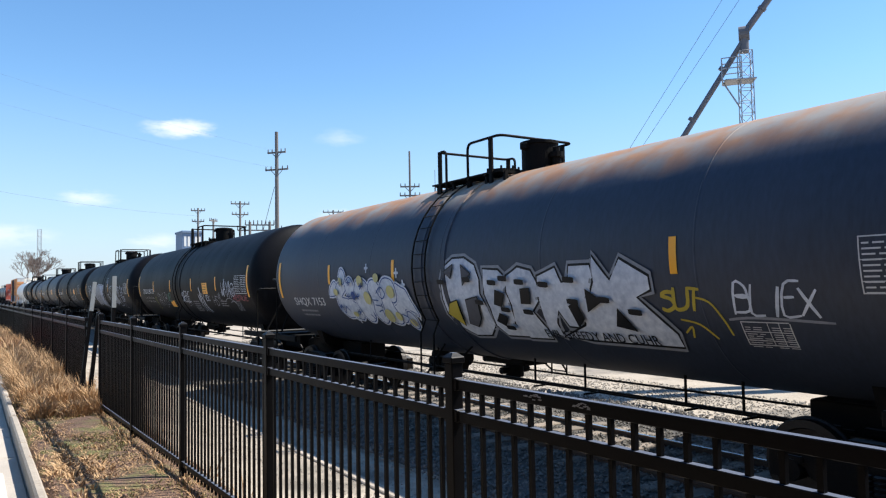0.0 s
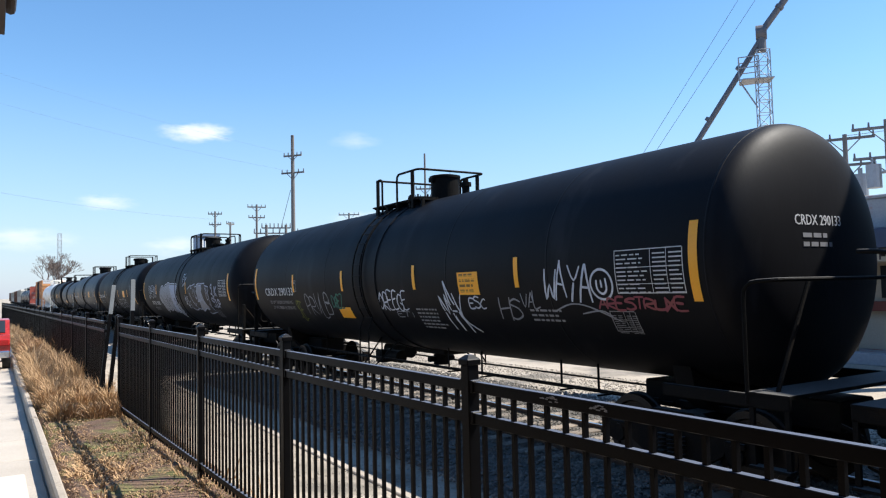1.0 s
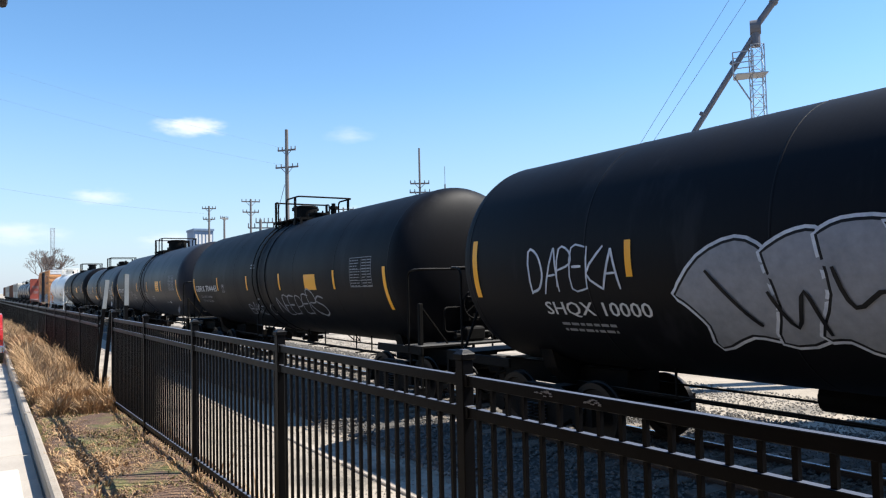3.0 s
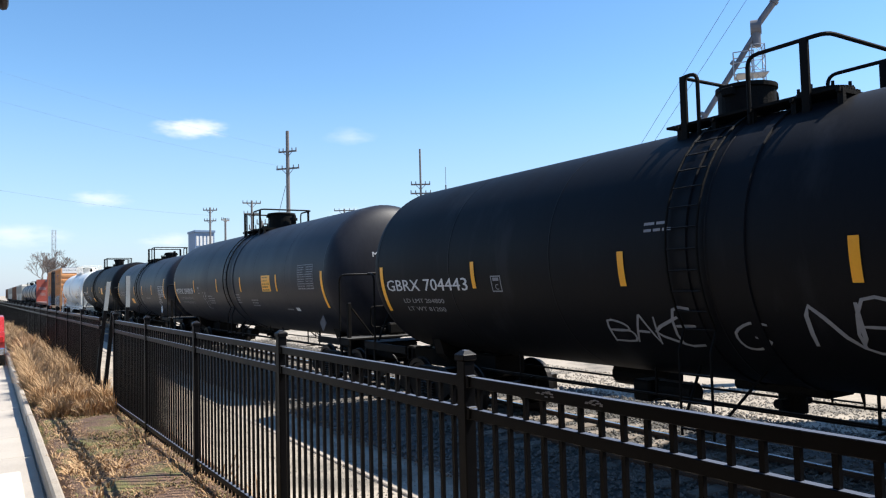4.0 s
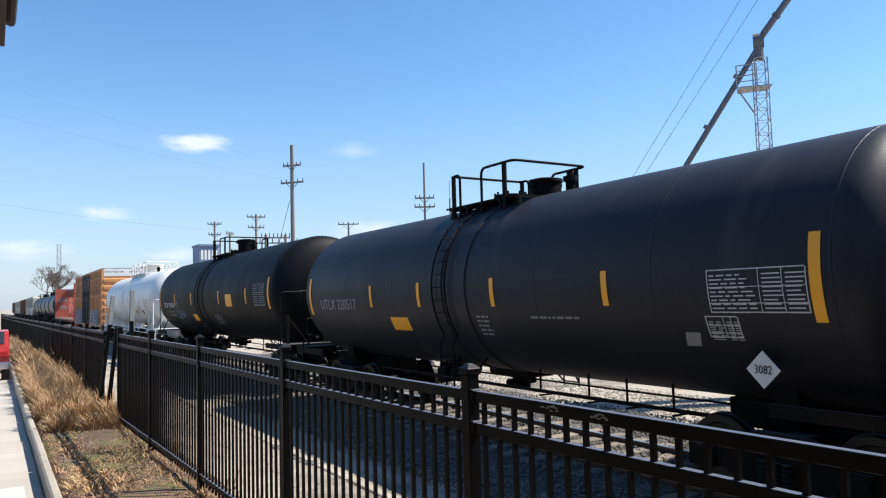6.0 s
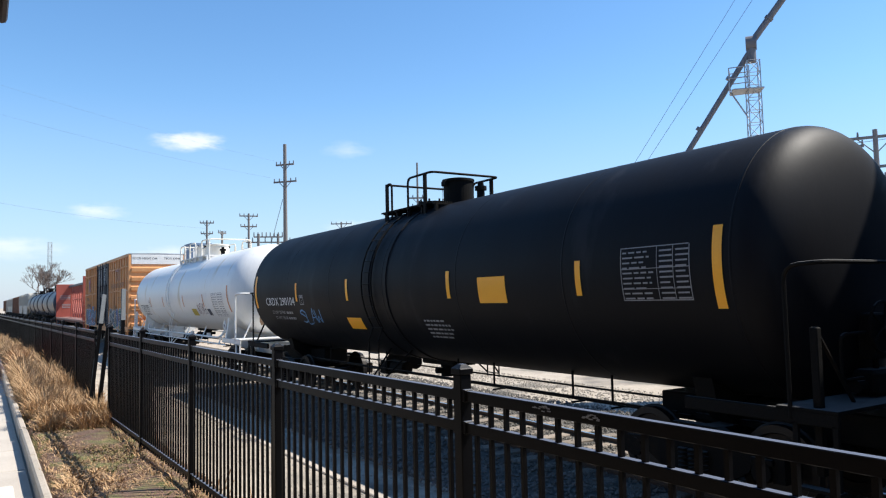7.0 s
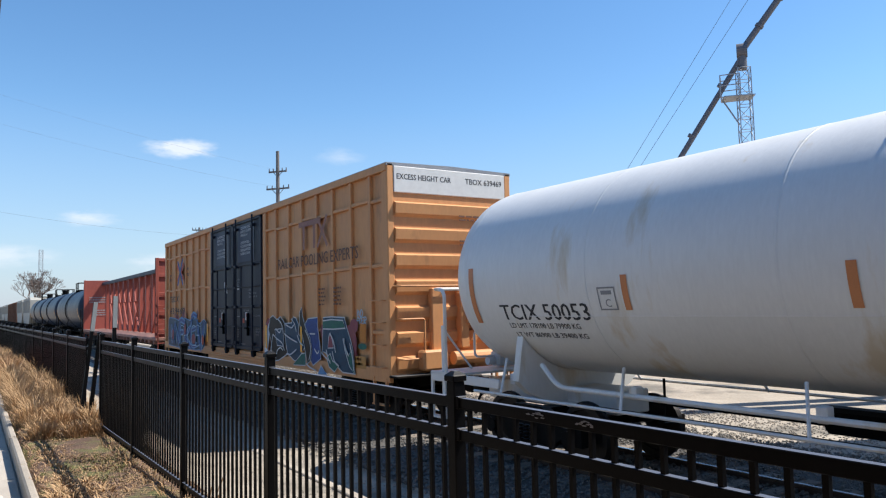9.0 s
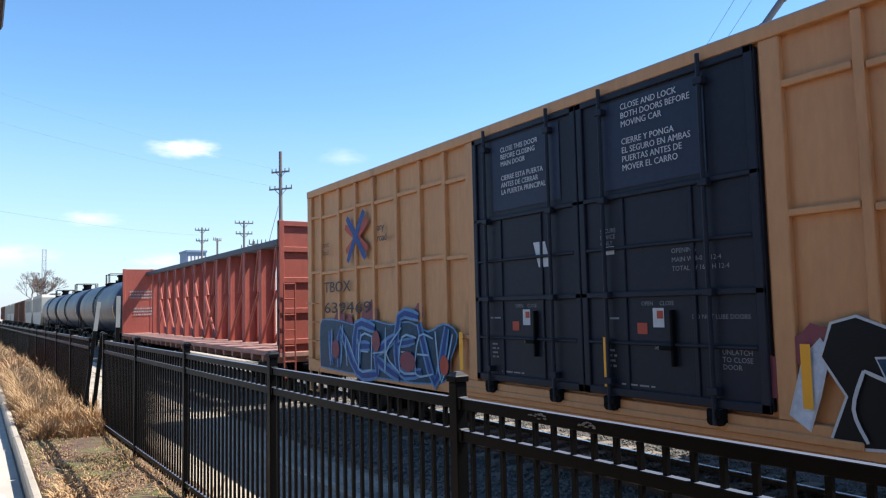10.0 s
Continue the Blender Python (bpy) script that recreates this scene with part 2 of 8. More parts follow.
def brighten_tops(m, colour):
    """Paler base colour on level tops, standing in for the light that glints off them."""
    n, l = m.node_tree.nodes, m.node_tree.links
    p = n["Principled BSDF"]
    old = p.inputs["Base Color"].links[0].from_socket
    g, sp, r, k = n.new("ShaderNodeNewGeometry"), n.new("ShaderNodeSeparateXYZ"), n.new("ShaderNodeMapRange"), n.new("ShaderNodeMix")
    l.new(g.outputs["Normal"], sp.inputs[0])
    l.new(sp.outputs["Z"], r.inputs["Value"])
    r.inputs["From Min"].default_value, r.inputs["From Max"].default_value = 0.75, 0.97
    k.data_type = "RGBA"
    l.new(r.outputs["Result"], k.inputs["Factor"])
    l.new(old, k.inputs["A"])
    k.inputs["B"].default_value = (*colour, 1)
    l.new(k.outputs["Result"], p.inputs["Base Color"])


# bluish tops paint in the sky glint along rails and caps
brighten_tops(M_FENCE, (0.11, 0.125, 0.165))
# grey tops stand for sunlit edges of platforms, couplers and rods
brighten_tops(M_STEEL, (0.10, 0.098, 0.095))
M_RAIL = mat("rail_steel", (0.10, 0.065, 0.045), (0.06, 0.04, 0.03), rough=0.7, metal=0.3, scale=6)
M_TIE = mat("weathered_sleeper", (0.26, 0.215, 0.175), (0.15, 0.125, 0.10), rough=0.9, scale=4, grain=30, bump=0.5, stretch=(0.3, 2, 2), vary=0.35)
M_GROUND = mat("pale_gravel_ground", (0.46, 0.395, 0.315), (0.27, 0.23, 0.18), rough=0.95, scale=0.9, grain=16, bump=0.9, c=(0.17, 0.15, 0.122), c_amount=0.3, c_scale=0.35)
M_BALLAST = mat("ballast_bed", (0.115, 0.106, 0.094), (0.045, 0.041, 0.036), rough=0.95, scale=4, grain=26, bump=1.0)
M_SOIL = mat("mulch_and_thin_turf", (0.20, 0.118, 0.08), (0.095, 0.058, 0.04), rough=1.0, scale=2.5, grain=45, bump=0.9, c=(0.15, 0.15, 0.05), c_amount=0.45, c_scale=1.1)
M_CONC = mat("sidewalk_concrete", (0.46, 0.41, 0.35), (0.36, 0.32, 0.27), rough=0.9, scale=1.5, grain=50, bump=0.25, vary=0.06)
M_KERB = mat("kerb_concrete", (0.46, 0.40, 0.33), (0.30, 0.26, 0.21), rough=0.9, scale=2.5, grain=40, bump=0.35, vary=0.08)
M_ASPH = mat("asphalt", (0.075, 0.072, 0.07), (0.045, 0.044, 0.043), rough=0.95, scale=2, grain=60, bump=0.5)
M_STONE = mat("crushed_stone", (0.205, 0.19, 0.168), (0.080, 0.074, 0.066), rough=0.95, scale=3, grain=30, bump=0.4)
M_PEBBLE = mat("pale_pebbles", (0.36, 0.325, 0.275), (0.20, 0.18, 0.15), rough=0.95, scale=3, grain=30, bump=0.3)
M_STRAW = mat("dry_grass", (0.60, 0.40, 0.215), (0.30, 0.175, 0.085), rough=0.8, scale=3, grain=12, bump=0.0)
M_TURF = mat("thin_green_turf", (0.13, 0.14, 0.035), (0.24, 0.19, 0.09), rough=0.9, scale=2, grain=6, bump=0.0)
M_CHIP = mat("bark_mulch_chips", (0.24, 0.15, 0.10), (0.12, 0.075, 0.05), rough=0.95, scale=5, grain=12, bump=0.1)
M_POLE = mat("weathered_pole_wood", (0.20, 0.185, 0.175), (0.13, 0.12, 0.115), rough=0.9, scale=2, grain=20, bump=0.4, stretch=(3, 3, 0.3))
M_GALV = mat("galvanised_steel", (0.36, 0.37, 0.39), (0.26, 0.27, 0.29), rough=0.5, metal=0.5, scale=4)
M_PIPE = mat("dull_grey_pipe", (0.15, 0.15, 0.165), (0.10, 0.10, 0.115), rough=0.6, metal=0.2, scale=2)
M_WIRE = mat("aged_wire", (0.12, 0.13, 0.15), rough=0.6, bump=0)
M_BEIGE = mat("beige_building_wall", (0.52, 0.46, 0.36), (0.42, 0.37, 0.29), rough=0.85, scale=1, grain=20)
M_BLUE_F = mat("blue_fascia", (0.05, 0.075, 0.14), (0.035, 0.05, 0.09), rough=0.6, scale=1)
M_REDBAND = mat("dull_red_band", (0.22, 0.06, 0.045), (0.16, 0.04, 0.03), rough=0.7)
M_PARAPET = mat("weathered_concrete_parapet", (0.42, 0.43, 0.45), (0.30, 0.31, 0.33), rough=0.85, scale=1.2, grain=14, c=(0.35, 0.16, 0.13), c_amount=0.15)
M_GLASSDK = mat("dark_glass", (0.03, 0.035, 0.04), rough=0.08, bump=0)
M_SILO = mat("pale_blue_cladding", (0.16, 0.24, 0.36), (0.11, 0.17, 0.27), rough=0.6, scale=1)
M_SIDING = mat("dark_brick", (0.075, 0.042, 0.030), (0.05, 0.028, 0.020), rough=0.8, scale=1.5)
M_EAVE = mat("dark_brown_fascia", (0.05, 0.03, 0.025), (0.03, 0.02, 0.016), rough=0.6)
M_BARK = mat("grey_bark", (0.16, 0.12, 0.10), (0.09, 0.07, 0.06), rough=0.9, scale=3)
M_SIGN = mat("pale_sign_back", (0.24, 0.26, 0.265), (0.17, 0.18, 0.185), rough=0.5, metal=0.2)
M_CARRED = mat("red_car_paint", (0.42, 0.03, 0.025), rough=0.25, bump=0)
M_CHROME = mat("bright_trim", (0.6, 0.62, 0.65), rough=0.2, metal=0.9, bump=0)
M_LAMP = mat("red_lamp_lens", (0.5, 0.02, 0.02), rough=0.15, bump=0)
M_TYRE = mat("tyre_rubber", (0.025, 0.025, 0.025), rough=0.9)
M_HOPPER = mat("grey_hopper_paint", (0.40, 0.385, 0.34), (0.30, 0.29, 0.26), rough=0.7, scale=0.8)
M_BROWN = mat("brown_boxcar_paint", (0.16, 0.075, 0.045), (0.11, 0.05, 0.03), rough=0.7, scale=0.8)
M_LIME = mat("limestone", (0.60, 0.55, 0.48), (0.48, 0.44, 0.38), rough=0.85, scale=3, grain=30)


# ---- small builders ----
def mesh_from(bm, name):
    me = bpy.data.meshes.new(name)
    bm.to_mesh(me)
    bm.free()
    return me


def part(name, bm, material, parent=None, label="", smooth=False):
    me = bm if isinstance(bm, bpy.types.Mesh) else mesh_from(bm, name)
    if not me.materials:
        me.materials.append(material)
        if smooth:
            me.polygons.foreach_set("use_smooth", [True] * len(me.polygons))
    ob = new(name, me)
    ob.parent = parent
    if label:
        ob["label"] = label
    return ob


def thing(name, label, category, group="", kind="", at=(0, 0, 0), turn=0):
    ob = new(name)
    ob.empty_display_size = 0.3
    ob.matrix_basis = pose(*at, 0, 0, turn)
    return tagged(ob, label, category, group, kind)


def box(bm, x0, x1, y0, y1, z0, z1, bev=0.0):
    r = bmesh.ops.create_cube(bm, size=1.0, matrix=Matrix.LocRotScale(((x0 + x1) / 2, (y0 + y1) / 2, (z0 + z1) / 2), None, (abs(x1 - x0), abs(y1 - y0), abs(z1 - z0))))
    if bev:
        es = list({e for v in r["verts"] for e in v.link_edges})
        bmesh.ops.bevel(bm, geom=es, offset=bev, segments=1, affect="EDGES")
    return bm


def obox(bm, centre, size, m):
    """A box turned by the matrix m about its centre."""
    bmesh.ops.create_cube(bm, size=1.0, matrix=Matrix.Translation(centre) @ m.to_4x4() @ Matrix.Diagonal((*size, 1)))
    return bm


def rod(bm, p, q, r, n=8, r2=None):
    p, q = Vector(p), Vector(q)
    d = q - p
    m = Matrix.Translation((p + q) / 2) @ d.to_track_quat("Z", "Y").to_matrix().to_4x4()
    bmesh.ops.create_cone(bm, cap_ends=True, segments=n, radius1=r, radius2=r if r2 is None else r2, depth=d.length, matrix=m)
    return bm


def tube(bm, pts, r, n=6):
    """Round bar along a line of points."""
    pts = [Vector(p) for p in pts]
    rings = []
    u = None
    for i, p in enumerate(pts):
        a = pts[max(i - 1, 0)]
        b = pts[min(i + 1, len(pts) - 1)]
        d = (b - a).normalized()
        if u is None:
            u = d.cross(Vector((0, 0, 1)))
            if u.length < 0.05:
                u = d.cross(Vector((1, 0, 0)))
        u = (u - d * u.dot(d)).normalized()
        w = d.cross(u)
        rings.append([bm.verts.new(p + r * (math.cos(k * math.tau / n) * u + math.sin(k * math.tau / n) * w)) for k in range(n)])
    for a, b in zip(rings, rings[1:]):
        for k in range(n):
            bm.faces.new((a[k], a[(k + 1) % n], b[(k + 1) % n], b[k]))
    bm.faces.new(rings[0][::-1])
    bm.faces.new(rings[-1])
    return bm


def rounded(pts, r=0.12, n=4):
    """The line of points with its corners rounded."""
    pts = [Vector(p) for p in pts]
    out = [pts[0]]
    for a, b, c in zip(pts, pts[1:], pts[2:]):
        d1, d2 = (a - b), (c - b)
        k = min(r, d1.length * 0.45, d2.length * 0.45)
        s, e = b + d1.normalized() * k, b + d2.normalized() * k
        for i in range(n + 1):
            t = i / n
            out.append(s * (1 - t) ** 2 + b * 2 * t * (1 - t) + e * t * t)
    return out + [pts[-1]]


def lathe_y(bm, profile, seg=48, x=0.0, z=0.0, arc=None):
    """Turns (y, radius) pairs about an axis along y."""
    a0, a1 = arc or (0, math.tau)
    n = seg if arc is None else seg + 1
    rings = []
    for y, r in profile:
        if r < 1e-5:
            rings.append([bm.verts.new((x, y, z))])
        else:
            rings.append([bm.verts.new((x + r * math.cos(a0 + (a1 - a0) * k / seg), y, z + r * math.sin(a0 + (a1 - a0) * k / seg))) for k in range(n)])
    for a, b in zip(rings, rings[1:]):
        for k in range(seg):
            k2 = (k + 1) % n
            if len(a) == 1:
                bm.faces.new((a[0], b[k2], b[k]))
            elif len(b) == 1:
                bm.faces.new((a[k], a[k2], b[0]))
            else:
                bm.faces.new((a[k], a[k2], b[k2], b[k]))
    return bm


def prism_x(bm, poly, x0, x1):
    """A (y, z) outline drawn out from x0 to x1."""
    a = [bm.verts.new((x0, y, z)) for y, z in poly]
    b = [bm.verts.new((x1, y, z)) for y, z in poly]
    n = len(poly)
    bm.faces.new(a)
    bm.faces.new(b[::-1])
    for i in range(n):
        bm.faces.new((a[i], b[i], b[(i + 1) % n], a[(i + 1) % n]))
    bmesh.ops.recalc_face_normals(bm, faces=bm.faces[:])
    return bm


def bmn():
    return bmesh.new()


# lettering: every text is turned into flat outlines once
TEXTS = {}


def prepare_texts(bodies):
    made = []
    for body in bodies:
        cu = bpy.data.curves.new("lettering", "FONT")
        cu.body, cu.size, cu.align_x, cu.resolution_u = body, 1.0, "LEFT", 2
        made.append((body, new("lettering", cu)))
    dg = bpy.context.evaluated_depsgraph_get()
    for body, ob in made:
        me = bpy.data.meshes.new_from_object(ob.evaluated_get(dg))
        vs = [(v.co.x, v.co.y) for v in me.vertices]
        TEXTS[body] = (vs, [tuple(p.vertices) for p in me.polygons])
        cu = ob.data
        bpy.data.objects.remove(ob)
        bpy.data.curves.remove(cu)
        bpy.data.meshes.remove(me)


def tank_face(radius, zc):
    """Near side of a tank: s runs to the reader's right, h up along the shell."""
    def f(s, h, off):
        a = (h + 0.04) / radius
        return (-(radius + off) * math.cos(a), -s, zc + (radius + off) * math.sin(a))
    return f


def flat_face(x, zc=0.0):
    def f(s, h, off):
        return (x - off, -s, zc + h)
    return f


def raised(face, lift):
    """The same surface a hair further out, for paint over paint."""
    def f(s, h, off):
        return face(s, h, off + lift)
    return f


def end_face(y):
    """An end wall that faces the camera's side of the line."""
    def f(s, h, off):
        return (s, y - off, h)
    return f


DISH = 2.35     # how flat the dished heads are


def head_face(cyl, depth, radius, zc):
    """The dished head at the end that faces the camera's side."""
    def f(s, h, off):
        k = max(1 - (math.hypot(s, h - zc) / radius) ** DISH, 0.0)
        return (s, -(cyl + depth * k ** (1 / DISH)) - off, h)
    return f


def letters(body, face, s, h, size, material, parent, name="lettering", width=None):
    """Stencilled lettering on a surface; two passes a hair apart give it the weight of the real stencils."""
    vs, fs = TEXTS[body]
    w = max(v[0] for v in vs)
    k = size / 0.72
    kx = k if width is None else width / w
    bm = bmn()
    for n in (0, 1) if size > 0.06 else (0,):
        bv = [bm.verts.new((x * kx + n * size * 0.045, y * k, n * 0.0006)) for x, y in vs]
        for f in fs:
            try:
                bm.faces.new([bv[i] for i in f])
            except ValueError:
                pass
    for i in range(1, 4 if size > 0.2 else 1):
        bmesh.ops.bisect_plane(bm, geom=bm.verts[:] + bm.edges[:] + bm.faces[:], plane_co=(0, size * i / 4, 0), plane_no=(0, 1, 0))
    for v in bm.verts:
        v.co = face(s + v.co.x, h + v.co.y, 0.003 + v.co.z)
    return part(name, bm, material, parent)


def bars(face, s, h, width, rows, pitch, material, parent, name="stencil_text", seed=1, fill=0.85, split=True, tall=0.5):
    """Small lettering that cannot be read: rows of plain bars."""
    rng = random.Random(seed)
    bm = bmn()
    if name == "stencil_text":
        pitch, tall, width = pitch * 0.78, 0.42, width * 0.85
    for i in range(rows):
        x, y = 0.0, -i * pitch
        end = width * (1 if rows == 1 else rng.uniform(0.7, 1.0))
        while x < end - 0.03:
            w = min(rng.uniform(0.05, 0.17) if split else end, end - x)
            q = [bm.verts.new(face(s + a, h + y + b, 0.005)) for a, b in ((x, 0), (x + w, 0), (x + w, pitch * tall), (x, pitch * tall))]
            bm.faces.new(q)
            x += w + 0.026 / fill
    return tagged(part(name, bm, material, parent), kind="stuff")


def patch(face, s0, s1, h0, h1, material, parent, name, label="", off=0.005, lean=0.0, n=6):
    """A strip of tape or a plate laid on a surface."""
    bm = bmn()
    rows = []
    for i in range(n + 1):
        h = h0 + (h1 - h0) * i / n
        dx = lean * (h - h0)
        rows.append([bm.verts.new(face(s0 + dx, h, o)) for o in (off,)] + [bm.verts.new(face(s1 + dx, h, off))])
    for a, b in zip(rows, rows[1:]):
        bm.faces.new((a[0], a[1], b[1], b[0]))
    return part(name, bm, material, parent, label)


def smooth_line(pts, n=6):
    """Catmull-Rom through the points."""
    p = [pts[0]] + list(pts) + [pts[-1]]
    out = []
    for i in range(1, len(p) - 2):
        for k in range(n):
            t = k / n
            c = []
            for j in range(2):
                a, b, d, e = p[i - 1][j], p[i][j], p[i + 1][j], p[i + 2][j]
                c.append(0.5 * (2 * b + (d - a) * t + (2 * a - 5 * b + 4 * d - e) * t * t + (3 * b - a - 3 * d + e) * t ** 3))
            out.append(tuple(c))
    return out + [tuple(pts[-1])]


def ribbon(bm, face, pts, width, off, step=0.00004):
    """A painted stroke with round ends; it rises a hair along its way so that it can cross itself."""
    n = len(pts)
    prev = None
    for i, (s, h) in enumerate(pts):
        a, b = pts[max(i - 1, 0)], pts[min(i + 1, n - 1)]
        dx, dy = b[0] - a[0], b[1] - a[1]
        ll = math.hypot(dx, dy) or 1.0
        taper = 0.75 if i in (0, n - 1) else 1.0
        ox, oy = -dy / ll * width / 2 * taper, dx / ll * width / 2 * taper
        o = off + step * i
        cur = (bm.verts.new(face(s + ox, h + oy, o)), bm.verts.new(face(s - ox, h - oy, o)))
        if prev:
            bm.faces.new((prev[0], cur[0], cur[1], prev[1]))
        prev = cur


def lay(bm, face, off, step=0.12):
    """Bends flat art on to a surface: it is first cut across, so that it follows the curve."""
    ys = [v.co.y for v in bm.verts]
    y = math.floor(min(ys) / step) * step + step
    while y < max(ys):
        bmesh.ops.bisect_plane(bm, geom=bm.verts[:] + bm.edges[:] + bm.faces[:], plane_co=(0, y, 0), plane_no=(0, 1, 0))
        y += step
    for v in bm.verts:
        v.co = face(v.co.x, v.co.y, off)
    return bm


def oval(cx, cy, rx, ry, tilt=0.0, n=18):
    return [(cx + rx * math.cos(a) + tilt * ry * math.sin(a), cy + ry * math.sin(a)) for a in [math.tau * i / n for i in range(n)]]


def mural(parent, face, s, h, w, hh, shapes, layers, marks=(), mark_mat=None, wobble=0.0, seed=1, round_off=True, mark_width=0.045):
    """Graffiti piece: closed shapes one over another, each with its outlines under its fill. layers: (material, width) from the outermost in."""
    rng = random.Random(seed)
    off = 0.006
    for pts, fill in shapes:
        p = [(s + w * (x + rng.uniform(-wobble, wobble)), h + hh * (y + rng.uniform(-wobble, wobble))) for x, y in pts]
        if len(p) < 16 and round_off:
            p = smooth_line(p + [p[0]], 3)[:-1]
        for m, width in layers:
            bm = bmn()
            ribbon(bm, face, p + p[:2], width, off, 0.00001)
            part("graffiti", bm, m, parent)
            off += 0.0012
        bm = bmn()
        try:
            bm.faces.new([bm.verts.new((x, y, 0)) for x, y in p])
            bmesh.ops.triangulate(bm, faces=bm.faces[:])
        except ValueError:
            pass
        part("graffiti", lay(bm, face, off), fill, parent)
        off += 0.0012
    if marks:
        bm = bmn()
        for k, line in enumerate(marks):
            ribbon(bm, face, smooth_line([(s + w * x, h + hh * y) for x, y in line], 4), mark_width, off + 0.001 * k, 0.00001)
        tagged(part("graffiti", bm, mark_mat, parent), kind="stuff")


# hand-drawn capitals: pen strokes on a grid of ten, each point two digits
PEN = {"A": "00 49 59 90;24 74", "B": "00 09 68 75 05 85 81 00", "C": "98 69 26 13 40 91", "D": "00 09 68 94 61 00", "E": "89 09 00 90;05 65", "G": "98 49 05 21 60 93 54", "H": "09 00;99 90;05 95", "I": "50 59",
       "K": "00 09;99 04 90", "L": "09 00 80", "M": "00 19 54 89 90", "N": "00 09 90 99", "O": "49 04 40 94 49", "P": "00 09 78 85 04", "R": "00 09 78 85 04 90", "S": "98 49 07 75 92 40 01", "T": "09 99;59 40", "U": "09 02 40 92 99",
       "V": "09 40 99", "W": "09 20 55 80 99", "X": "09 90;99 00", "Y": "09 55 99;55 30", "Z": "09 99 00 90"}


def hand(parent, face, word, s, h, width, height, material, fat=0.03, seed=1, slant=0.15, rise=0.0, off=0.006, name="graffiti_tag"):
    """A quick spray-can word, each letter a little different in size and lean."""
    rng = random.Random(seed)
    bm = bmn()
    cell = width / len(word)
    n = 0
    for i, c in enumerate(word):
        if c not in PEN:
            continue
        k, dy, lean = rng.uniform(0.85, 1.15), rng.uniform(-0.08, 0.08) * height, slant + rng.uniform(-0.1, 0.1)
        for line in PEN[c].split(";"):
            pts = [(int(q[0]) / 9 + rng.uniform(-0.05, 0.05), int(q[1]) / 9 + rng.uniform(-0.05, 0.05)) for q in line.split()]
            pts = [(s + cell * (i + 0.04 + 1.0 * x) + lean * height * y, h + rise * i + dy + height * k * y) for x, y in pts]
            ribbon(bm, face, smooth_line(pts, 3), fat * rng.uniform(0.8, 1.2), off + n * 0.0006, 0.00001)
            n += 1
    return part(name, bm, material, parent, "spray-painted tag")


prepare_texts(("LD LMT 207400", "LT WT 78600", "EVIL GREEDY AND CUHR", "LD LMT 207200 LB 93950 KG", "LT WT 78800 LB 35750 KG", "CRDX 290133", "CRDX 290104", "GBRX 704443", "MTFX 293009", "TCIX 50053", "SHQX 7153", "SHQX 10000", "UTLX 220517", "3082", "TBOX 639469", "TBOX", "639469",
               "EXCESS HEIGHT CAR", "RAILCAR POOLING EXPERTS", "any\nroad", "next\nload",
               "CLOSE THIS DOOR\nBEFORE CLOSING\nMAIN DOOR\n\nCIERRE ESTA PUERTA\nANTES DE CERRAR\nLA PUERTA PRINCIPAL",
               "CLOSE AND LOCK\nBOTH DOORS BEFORE\nMOVING CAR\n\nCIERRE Y PONGA\nEL SEGURO EN AMBAS\nPUERTAS ANTES DE\nMOVER EL CARRO",
               "LD LMT 204800", "LT WT 81200", "LD LMT 205000 LB 92950 KG", "LT WT 81000 LB 36750 KG", "LD LMT 178100 LB 79900 KG", "LT WT 86900 LB 39400 KG",
               "CAPY 29400 US GAL", "CAPY 111300 L", "C", "3426", "OPENING", "MAIN W 8-0 H 12-4", "TOTAL W 16-0 H 12-4", "UNLATCH\nTO CLOSE\nDOOR", "DO NOT LUBE DOORS", "SEAL", "OPEN", "CLOSE", "SECURE\nDEVICE\nONLY"))


# ---- ground, track ----
def ground_height(x):
    """Bank at the fence, then level gravel at the line."""
    if x < 2.15:
        return 0.20
    t = min((x - 2.15) / 1.35, 1)
    return 0.20 + (-0.17 - 0.20) * (t * t * (3 - 2 * t))


def build_ground():
    xs = [-2500, -600, -150, -40, -12, -4, 0, 1.5, 2.1, 2.3, 2.5, 2.7, 2.9, 3.1, 3.3, 3.5, 4.2, 6, 9, 14, 25, 60, 150, 600, 2500]
    ys = [-2500, -600, -100, -30, -10, 0, 10, 20, 40, 80, 200, 600, 2500]
    verts = [(x, y, ground_height(x) if y < 500 or x > 3.5 else ground_height(x)) for y in ys for x in xs]
    nx = len(xs)
    faces = [(j * nx + i, j * nx + i + 1, (j + 1) * nx + i + 1, (j + 1) * nx + i) for j in range(len(ys) - 1) for i in range(nx - 1)]
    me = bpy.data.meshes.new("ground")
    me.from_pydata(verts, [], faces)
    me.materials.append(M_GROUND)
    me.polygons.foreach_set("use_smooth", [True] * len(me.polygons))
    return tagged(new("ground", me), "pale tan gravel yard with a low bank", "ground", kind="structure")


build_ground()


